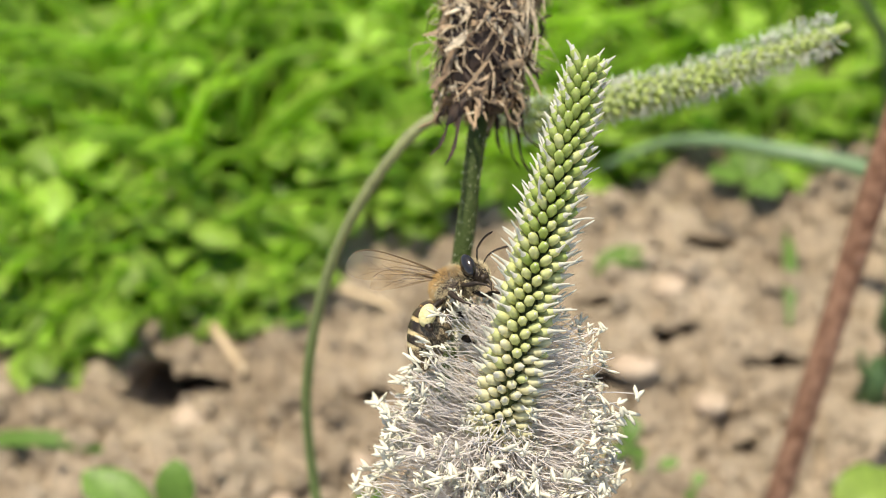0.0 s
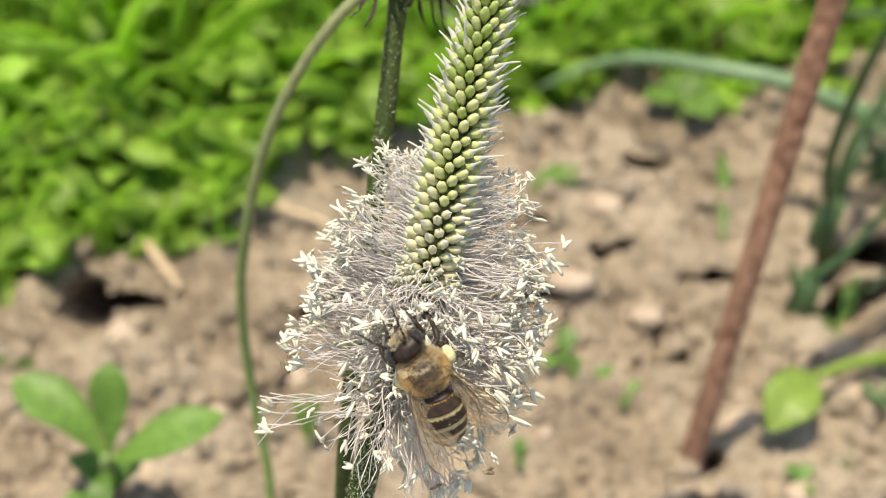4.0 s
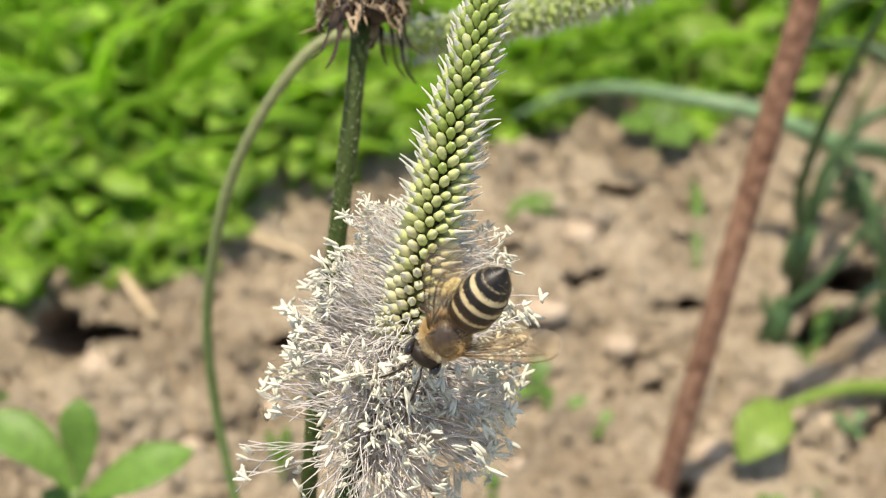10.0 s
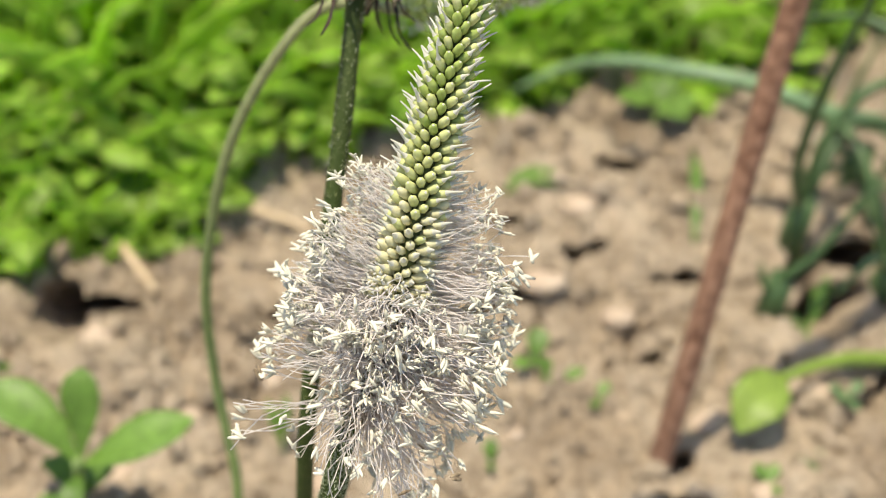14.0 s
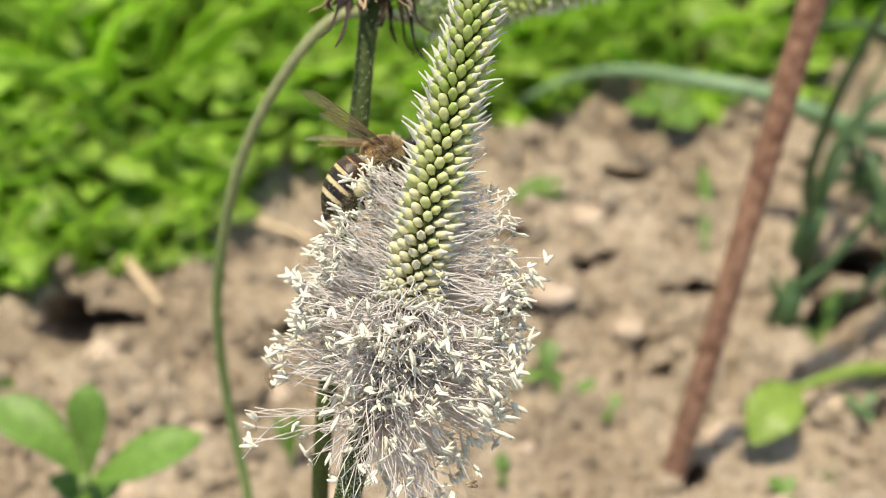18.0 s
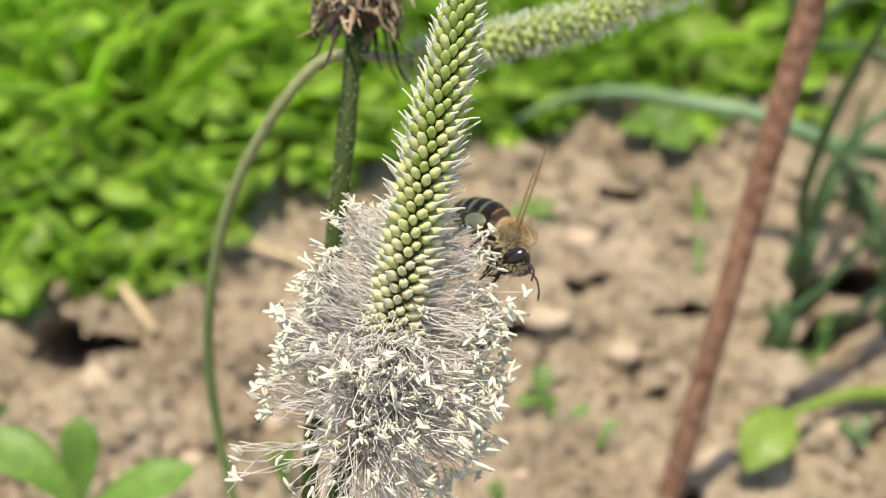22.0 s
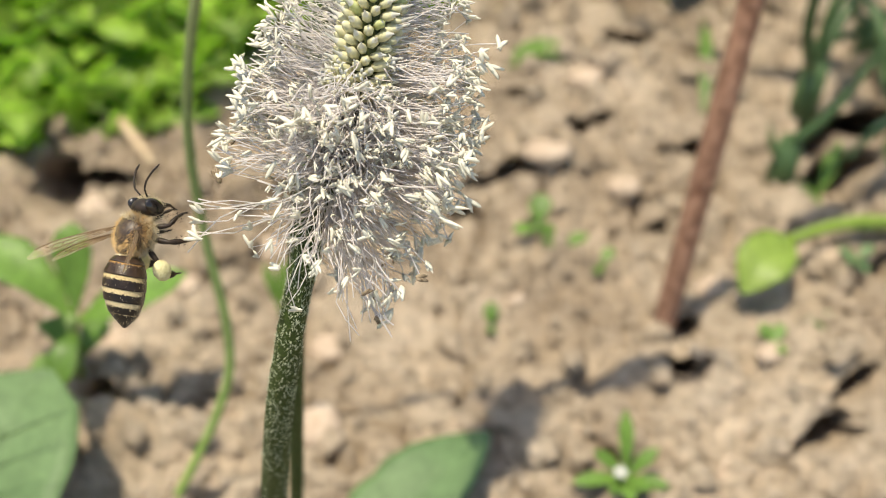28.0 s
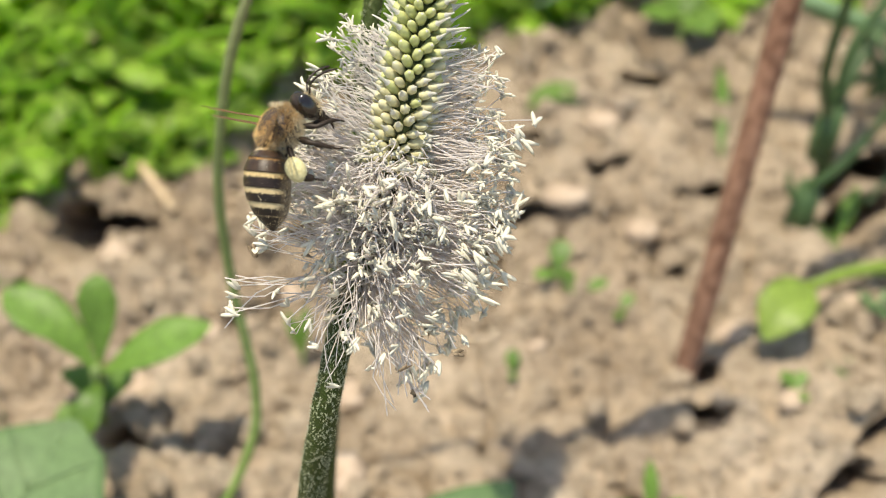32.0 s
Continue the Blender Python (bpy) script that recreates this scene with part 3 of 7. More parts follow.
def make_round_leaf():
    x, y = 0.0822, 0.1525
    z = on_ground(x, y)
    ob = empty("round_leaf_plant", (x, y, z - 0.001), "light green round leaf on a long lying stalk", "seedling")
    s = Soup()
    tube(s, spline([(0.02, 0.004, 0), (0, 0, 0.006), (-0.01, -0.004, 0.009), (-0.018, -0.008, 0.01)], 10), [0.0015, 0.0015, 0.0015, 0.0014, 0.0014, 0.0013, 0.0012, 0.0011, 0.001, 0.001], 8)
    part("stalk", s, LIME_LEAF, ob)
    leaf_part("leaf", ob, [(-0.018, -0.008, 0.01), (-0.022, -0.012, 0.0115), (-0.0255, -0.0158, 0.011), (-0.0285, -0.0195, 0.008)], 0.0105, LIME_LEAF, up=(0, -0.3, 1), bulge=0.5)
    return ob


make_round_leaf()


# ---------------------------------------------------------------- crumbs, stones and straw
def rough_lump(soup, c, r, seed, flat=0.7):
    rr = random.Random(seed)
    turn = Euler((rr.uniform(0, 6), rr.uniform(0, 6), rr.uniform(0, 6))).to_matrix()
    size = (r * rr.uniform(0.7, 1.3), r * rr.uniform(0.7, 1.2), r * flat * rr.uniform(0.8, 1.2))
    blob(soup, c, size, turn, rings=4, sides=6, lump=0.55, seed=seed)


def make_crumbs():
    rr = random.Random(31)
    s = Soup()
    for k in range(17000):
        x = rr.uniform(-0.13, 0.12)
        y = rr.uniform(0.07, min(0.27, edge_y(x) + 0.02))
        if noise.noise(Vector((x * 45, y * 45, 3))) < rr.uniform(-0.5, 0.25) or looked_up(GD, x, y) > 0.0006:
            continue
        r = 0.0003 + 0.0016 * rr.random() ** 2.8 if k % 22 else rr.uniform(0.002, 0.0042)
        rough_lump(s, (x, y, on_ground(x, y) + r * rr.uniform(-0.1, 0.35)), r, k)
    tagged(part("soil_crumbs", s, SOIL, smooth=False), "light brown crumbs and clods of dry soil", "soil", kind="stuff")


make_crumbs()


def make_stone(x, y, r, label, long=1.0, turn=0.0, seed=1):
    z = on_ground(x, y)
    s = Soup()
    blob(s, (0, 0, 0), (r * long, r, r * 0.6), Matrix.Rotation(radians(turn), 3, "Z"), rings=7, sides=10, lump=0.22, seed=seed)
    ob = part("stone", s, STONE)
    ob.location = (x, y, z + r * 0.2)
    return tagged(ob, label, "stone", "stones on the soil")


for q, (x, y, r, long, turn) in enumerate((
    (-0.0208, 0.1058, 0.0042, 1.1, 60), (-0.060, 0.1278, 0.0026, 1.3, 0), (-0.0213, 0.127, 0.0032, 1.3, 20), (0.0512, 0.1415, 0.0032, 1.3, 10),
    (0.0476, 0.0985, 0.0028, 1.8, 80), (0.0205, 0.1735, 0.0034, 1.5, 0), (0.0572, 0.122, 0.0022, 1.2, 30), (-0.035, 0.15, 0.0026, 1.3, 0),
    (-0.069, 0.157, 0.0032, 1.2, 10), (0.083, 0.121, 0.0026, 1.3, 0), (0.072, 0.146, 0.0022, 1.6, 20), (0.036, 0.168, 0.0028, 1.3, 0),
    (0.013, 0.137, 0.0018, 1.3, 0), (-0.048, 0.138, 0.0024, 1.2, 0), (0.088, 0.099, 0.0035, 1.1, 0), (0.03, 0.198, 0.0035, 1.2, 0),
)):
    make_stone(x, y, r, "pale rounded stone half sunk in dry soil", long, turn, 40 + q)


def make_straw(a, b, r, label):
    pa, pb = Vector((*a, on_ground(*a) + r + 0.0015)), Vector((*b, on_ground(*b) + r + 0.0015))
    s = Soup()
    mid = (pb - pa) * 0.5 + Vector((0, 0, 0.0035))
    tube(s, spline([Vector(), mid, pb - pa], 9), r, 6, wobble=0.2, rnd=random.Random(6))
    ob = part("straw", s, STRAW)
    ob.location = pa
    tagged(ob, label, "straw")


make_straw((-0.0775, 0.193), (-0.0605, 0.171), 0.0011, "dry pale straw lying on the soil")
make_straw((-0.053, 0.199), (-0.022, 0.187), 0.0008, "thin dry straw lying on the soil")
make_straw((-0.093, 0.207), (-0.08, 0.2015), 0.0008, "dry pale straw lying on the soil")


# ---------------------------------------------------------------- small weeds on the soil
def make_sprout(x, y, leaves, label, mat=None, tall=0.004):
    z = on_ground(x, y)
    ob = empty("sprout", (x, y, z - 0.0008), label, "seedling", "sprouts on the soil")
    s = Soup()
    tube(s, [(0, 0, 0), (0, 0, tall * 0.6), (0, 0, tall)], 0.0004, 6)
    part("stem", s, STEM_PALE, ob)
    for ang, ln, w, rise in leaves:
        d = Vector((math.cos(radians(ang)), math.sin(radians(ang)), 0))
        pts = [Vector((0, 0, tall * 0.9)), Vector((0, 0, tall)) + d * ln * 0.5 + Vector((0, 0, rise * ln * 0.6)), Vector((0, 0, tall)) + d * ln + Vector((0, 0, rise * ln))]
        leaf_part("leaf", ob, pts, w, mat or SEEDLING, n=8)
    return ob


make_sprout(0.0176, 0.1517, [(80, 0.006, 0.0046, 0.5), (200, 0.005, 0.003, 0.1), (320, 0.004, 0.003, 0.2)], "small bright green sprout in the soil")
make_sprout(0.0224, 0.1474, [(20, 0.005, 0.0028, 0.2), (170, 0.004, 0.0026, 0.2)], "tiny light green sprout in the soil", tall=0.002)
make_sprout(0.0299, 0.1455, [(60, 0.004, 0.0026, 0.3), (240, 0.003, 0.002, 0.2)], "tiny light green sprout in the soil", tall=0.002)
make_sprout(-0.0306, 0.134, [(80, 0.006, 0.0022, 1.4), (120, 0.005, 0.002, 1.8)], "slender upright green sprout in the soil", tall=0.003)
make_sprout(0.0084, 0.1297, [(90, 0.004, 0.0028, 0.6), (270, 0.002, 0.002, 0.4)], "tiny light green sprout in the soil", tall=0.002)
make_sprout(0.058, 0.1235, [(120, 0.004, 0.0026, 0.3), (60, 0.004, 0.0024, 0.3), (300, 0.003, 0.002, 0.2)], "yellowish green sprout in the soil", tall=0.0012)
make_sprout(0.0774, 0.144, [(40, 0.004, 0.0022, 0.3), (160, 0.004, 0.0022, 0.4), (280, 0.004, 0.0022, 0.2), (220, 0.004, 0.002, 0.5)], "small olive tuft of leaves in the soil", DULL_LEAF, tall=0.002)
make_sprout(0.0667, 0.1275, [(40, 0.003, 0.002, 0.3), (180, 0.003, 0.002, 0.3), (280, 0.003, 0.002, 0.1)], "tiny olive sprout in the soil", DULL_LEAF, tall=0.0012)
make_sprout(0.075, 0.165, [(60, 0.009, 0.0035, 0.9), (150, 0.005, 0.0035, 0.5), (250, 0.006, 0.003, 0.2)], "small bright green sprout in the soil", tall=0.004)
make_sprout(0.0295, 0.0957, [(90, 0.008, 0.0024, 0.9), (30, 0.006, 0.0024, 0.6), (150, 0.006, 0.0024, 0.5), (190, 0.009, 0.0026, 0.1), (340, 0.007, 0.0026, 0.1), (270, 0.006, 0.0026, 0.4), (235, 0.005, 0.0024, 0.3), (305, 0.005, 0.0024, 0.5)], "bright green rosette of narrow pointed leaves", tall=0.004)


def make_daisy(x, y, z):
    ob = empty("small_flower", (x, y, z - 0.004), "tiny white flower among bright green pointed leaves", "flower")
    s = Soup()
    tube(s, [(0, 0, 0), (0, 0, 0.002), (0, 0, 0.004)], 0.0003, 6)
    part("stem", s, STEM_PALE, ob)
    for k in range(5):
        a = k * 1.2566
        o = Vector((math.cos(a), math.sin(a), 0))
        s = Soup()
        blade(s, [Vector((0, 0, 0.004)), o * 0.0008 + Vector((0, 0, 0.0043)), o * 0.0012 + Vector((0, 0, 0.0043))], [0.0003, 0.0008, 0.0004], (0, 0, 1), across=2)
        part("petal", s, BUD_TIP, ob)


def make_weed(x, y, tall, leaves, label, name="leafy_weed"):
    z = on_ground(x, y)
    ob = empty(name, (x, y, z - 0.001), label, "weed", "weeds on the soil")
    s = Soup()
    top = Vector((0.001, 0.004, tall))
    tube(s, spline([(0, 0, 0), (0, 0.001, tall * 0.5), top], 8), 0.0009, 7)
    part("stem", s, STEM_PALE, ob)
    for ang, ln, w, rise, at in leaves:
        d = Vector((math.cos(radians(ang)), math.sin(radians(ang)), 0))
        p0 = top * at
        leaf_part("leaf", ob, [p0, p0 + d * ln * 0.4 + Vector((0, 0, rise * ln * 0.6)), p0 + d * ln + Vector((0, 0, rise * ln))], w, SEEDLING, n=10)
    return ob


make_daisy(0.0282, 0.0943, on_ground(0.0295, 0.0957) + 0.0065)
make_weed(0.0515, 0.2305, 0.006, [(190, 0.011, 0.0075, 0.15, 1), (60, 0.009, 0.007, 0.3, 1), (300, 0.010, 0.0085, 0.05, 1), (345, 0.009, 0.0075, 0.1, 0.95), (120, 0.008, 0.007, 0.3, 0.9)], "bright green leafy weed standing in the soil")
make_broad_leaf("grass_blade", [(0.0574, 0.2145, 0.006), (0.0566, 0.205, 0.007), (0.0556, 0.196, 0.005), (0.0545, 0.1869, 0.001)], 0.0028, "green grass blade lying on the soil", SEEDLING)
make_weed(-0.0815, 0.193, 0.007, [(185, 0.012, 0.011, 0.35, 1), (20, 0.012, 0.0095, 0.45, 1), (265, 0.015, 0.0085, -0.15, 1), (110, 0.010, 0.009, 0.4, 1), (310, 0.008, 0.007, 0.1, 0.9)], "bright green leafy weed at the edge of the grass")
make_weed(-0.0625, 0.2115, 0.010, [(60, 0.011, 0.010, 0.3, 1), (160, 0.011, 0.009, 0.25, 1), (285, 0.012, 0.011, 0.0, 1), (220, 0.009, 0.008, 0.1, 0.9)], "bright green leafy weed at the edge of the grass")
make_weed(-0.040, 0.222, 0.012, [(80, 0.010, 0.008, 0.3, 1), (200, 0.011, 0.009, 0.1, 1), (320, 0.011, 0.009, 0.1, 1)], "bright green leafy weed at the edge of the grass")
make_weed(-0.100, 0.197, 0.010, [(70, 0.011, 0.009, 0.3, 1), (190, 0.011, 0.009, 0.2, 1), (300, 0.012, 0.010, 0.0, 1)], "bright green leafy weed at the edge of the grass")
make_broad_leaf("grass_blade", [(-0.115, 0.151, 0.002), (-0.106, 0.151, 0.005), (-0.095, 0.1505, 0.006), (-0.083, 0.150, 0.003)], 0.0042, "light green grass blade lying on the soil", SEEDLING)
make_broad_leaf("low_leaf", [(0.0125, 0.2035, 0.001), (0.018, 0.206, 0.004), (0.0245, 0.206, 0.004), (0.0305, 0.2035, 0.001)], 0.0062, "dull green leaf lying on the soil", SEEDLING)


# ---------------------------------------------------------------- onion leaves
def make_onion(x, y, blades, label):
    z = on_ground(x, y)
    ob = empty("onion_plant", (x, y, z - 0.002), label, "onion", "onion plants")
    foot = Vector((x, y, z - 0.002))
    s = Soup()
    tube(s, [(0, 0, 0), (0, 0, 0.008), (0.0005, 0, 0.016)], [0.0034, 0.003, 0.0024], 9)
    part("bulb_neck", s, ONION, ob)
    for pts, r in blades:
        line = spline([Vector((0, 0, 0.012))] + [Vector(p) - foot for p in pts], 26)
        s = Soup()
        tube(s, line, [0.72 * r * (1 - 0.75 * (k / 25) ** 3) for k in range(26)], 8, wobble=0.06)
        part("leaf", s, ONION_PALE if r > 0.0025 else ONION, ob)
    return ob


make_onion(0.0755, 0.187, [
    ([(0.0700, 0.181, 0.03), (0.0695, 0.175, 0.058), (0.074, 0.17, 0.09)], 0.0017),
    ([(0.078, 0.190, 0.03), (0.088, 0.194, 0.04), (0.104, 0.196, 0.030)], 0.0018),
    ([(0.082, 0.196, 0.02), (0.09, 0.202, 0.024), (0.115, 0.198, 0.022)], 0.0018),
], "dark green onion plant with long bent tubular leaves")
make_onion(0.0680, 0.1693, [
    ([(0.0684, 0.1683, 0.0103), (0.0734, 0.1686, 0.0163), (0.0799, 0.1720, 0.0253), (0.0855, 0.1759, 0.0348)], 0.0015),
    ([(0.0650, 0.1689, 0.0080), (0.0639, 0.1707, 0.0127)], 0.0014),
], "green onion plant with a long leaning leaf in soil")
make_onion(0.0930, 0.2059, [
    ([(0.0884, 0.2045, 0.0128), (0.0862, 0.2044, 0.0268), (0.0898, 0.2062, 0.0427)], 0.0013),
    ([(0.0946, 0.1957, 0.0039), (0.0964, 0.1854, -0.0035), (0.0967, 0.1816, -0.0158)], 0.0017),
    ([(0.0853, 0.2034, 0.0088), (0.0802, 0.2025, 0.0080), (0.0789, 0.2029, 0.0026)], 0.0014),
    ([(0.0939, 0.1986, 0.0097), (0.0998, 0.1938, 0.0106)], 0.0017),
], "dark green onion plant with crowded tubular leaves")
make_onion(0.094, 0.178, [
    ([(0.086, 0.170, 0.014), (0.079, 0.166, 0.008)], 0.0016),
    ([(0.095, 0.188, 0.03), (0.092, 0.2, 0.05), (0.088, 0.205, 0.07)], 0.0018),
    ([(0.088, 0.184, 0.02), (0.084, 0.196, 0.026), (0.078, 0.21, 0.02)], 0.0016),
    ([(0.1, 0.176, 0.02), (0.112, 0.174, 0.024), (0.125, 0.17, 0.014)], 0.0018),
    ([(0.098, 0.188, 0.016), (0.106, 0.2, 0.02), (0.118, 0.216, 0.012)], 0.0018),
], "dark green onion plant with crowded tubular leaves")
make_onion(0.108, 0.205, [
    ([(0.0978, 0.2072, 0.018), (0.0848, 0.2046, 0.023), (0.0743, 0.2056, 0.027), (0.066, 0.2083, 0.029), (0.0544, 0.2124, 0.029), (0.0398, 0.222, 0.025), (0.0282, 0.2308, 0.017), (0.0158, 0.2319, 0.009)], 0.0029),
    ([(0.103, 0.212, 0.03), (0.093, 0.222, 0.036), (0.08, 0.232, 0.03)], 0.0019),
    ([(0.106, 0.2, 0.03), (0.1, 0.192, 0.05), (0.098, 0.186, 0.07)], 0.0018),
    ([(0.112, 0.19, 0.02), (0.11, 0.176, 0.024), (0.104, 0.163, 0.012)], 0.0017),
], "dark green onion plant with crowded tubular leaves")
make_onion(0.088, 0.252, [
    ([(0.083, 0.250, 0.03), (0.074, 0.247, 0.045), (0.06, 0.242, 0.062)], 0.0020),
    ([(0.095, 0.25, 0.03), (0.11, 0.246, 0.035)], 0.0018),
], "dark green onion plant at the edge of the grass")


# ---------------------------------------------------------------- plantain in flower
# places at rest
F_BASE = Vector((-0.0102, 0.0687, 0.0946))
F_LOW = Vector((-0.0081, 0.0715, 0.0982))
F_MID = Vector((-0.0060, 0.0755, 0.1042))
F_HIGH = Vector((-0.0029, 0.0828, 0.1172))
F_TIP = Vector((0.0012, 0.0912, 0.1326))
F_FOOT = Vector((-0.0250, 0.0671, 0.0))


def make_bud_mesh(pale, skin=BUD, seed=1):
    """A bud that points out along z: a rounded body, and where it opens a thin whitish tip."""
    rr = random.Random(seed)
    s = Soup()
    body = [(0, 0.3), (0.35, 0.5), (0.8, 0.62), (1.15, 0.66), (1.45, 0.63), (1.7, 0.54)]
    lean = Vector((rr.uniform(-0.12, 0.12), rr.uniform(-0.12, 0.12), 0))
    if pale:
        end = [(1.9, 0.40), (2.15, 0.25), (2.5, 0.16), (2.5 + 0.5 * pale, 0.14), (2.5 + pale, 0.09), (2.58 + pale, 0.01)]
    else:
        end = [(1.86, 0.43), (1.98, 0.31), (2.08, 0.17), (2.14, 0.02)]
    prof = body + end
    tube(s, [(Vector((0, 0, z)) + lean * max(0, z - 1.5) ** 2) * MM for z, r in prof], [r * MM for z, r in prof], 6, wobble=0.16, rnd=rr)
    s.m = [1 if k // 6 >= (6 if pale else 8) else 0 for k in range(len(s.f) - 2)] + [0, 1]
    return s.mesh("bud", [skin, BUD_TIP])


def make_floret_mesh(seed):
    """A flower that has opened: a cream body with four small turned lobes."""
    rr = random.Random(seed)
    s = Soup()
    prof = [(0, 0.3), (0.4, 0.55), (0.9, 0.68), (1.3, 0.66), (1.6, 0.52), (1.9, 0.38), (2.1, 0.3)]
    tube(s, [(0, 0, z * MM) for z, r in prof], [r * MM for z, r in prof], 8, wobble=0.08, rnd=rr)
    for k in range(4):
        a = k * 1.571 + rr.uniform(-0.4, 0.4)
        o = Vector((math.cos(a), math.sin(a), 0))
        p = o * 0.2 * MM + Vector((0, 0, 2.0 * MM))
        blade(s, spline([p, p + (o * 0.35 + Vector((0, 0, 0.5))) * MM, p + (o * rr.uniform(0.5, 1.1) + Vector((0, 0, rr.uniform(-0.1, 0.5)))) * MM], 5), [w * MM for w in (0.3, 0.4, 0.4, 0.25, 0.05)], (0, 0, 1), thick=0.00004, across=2, mat=1, ripple=0.1, rnd=rr)
    return s.mesh("bud", [BUD_CREAM, BUD_TIP])


def make_spike_buds(parent, line, radius_of, count, size_of, lift, first=0.0, seed=21, skin=BUD, slim=1.0):
    """Buds set in a spiral round a spike."""
    short = [make_bud_mesh(0.0, skin, q) for q in range(4)]
    long = [make_bud_mesh(0.3 + 0.3 * q, skin, q) for q in range(5)]
    green_short = [make_bud_mesh(0.0, BUD_GREEN, q) for q in range(4)]
    green_long = [make_bud_mesh(0.05 + 0.2 * q, BUD_GREEN, q) for q in range(4)]
    low = [make_bud_mesh(0.25 * q, BUD_CREAM, q + 7) for q in range(4)]
    florets = [make_floret_mesh(q) for q in range(5)]
    rr = random.Random(seed)
    n, made, rest = len(line), 0, Soup()
    for r in range(count):
        u = first + (1 - first) * (r + 0.5) / count
        k = min(int(u * (n - 1)), n - 2)
        c = line[k].lerp(line[k + 1], u * (n - 1) - k)
        t = (line[k + 1] - line[k]).normalized()
        a0 = t.orthogonal().normalized()
        b0 = t.cross(a0)
        a = r * 2.39996 + rr.uniform(-0.05, 0.05)
        out = a0 * math.cos(a) + b0 * math.sin(a)
        way = (out + t * lift(u) + Vector((rr.uniform(-0.06, 0.06), rr.uniform(-0.06, 0.06), rr.uniform(-0.06, 0.06)))).normalized()
        g = size_of(u) * rr.uniform(0.92, 1.08)
        side_on = abs(out.x) > 0.5 or out.z * 0.7 - out.y * 0.7 < 0
        if skin is BUD and u < 0.53 + rr.uniform(-0.03, 0.03):
            me = rr.choice(florets)
        elif skin is BUD and u < 0.64 + rr.uniform(-0.05, 0.05):
            me = rr.choice(low)
        elif skin is BUD_GREEN or u > 0.83 + rr.uniform(-0.1, 0.1):
            me = rr.choice(green_long if side_on or rr.random() < 0.15 else green_short)
        elif u < 0.9 and (side_on or (u < first + 0.3 * (1 - first) and rr.random() < 0.3)):
            me = rr.choice(long)
        else:
            me = rr.choice(short)
        m = Matrix.Translation(c + out * radius_of(u)) @ way.to_track_quat("Z", "Y").to_matrix().to_4x4() @ Matrix.Rotation(rr.uniform(0, 6.28), 4, "Z") @ Matrix.Diagonal((g * slim, g * slim, g, 1))
        if out.y < 0.55 or made > 290:
            ob = new("bud", me)
            ob.parent = parent
            ob.matrix_basis = m
            made += 1
        else:
            base = len(rest.v)
            rest.v += [tuple(m @ w.co) for w in me.vertices]
            rest.f += [tuple(q + base for q in f.vertices) for f in me.polygons]
            rest.m += [2 * (me.materials[0] is BUD_GREEN) + f.material_index for f in me.polygons]
    if rest.v:
        tagged(part("bud_mass", rest, [skin, BUD_TIP, BUD_GREEN, BUD_TIP], parent), kind="stuff")


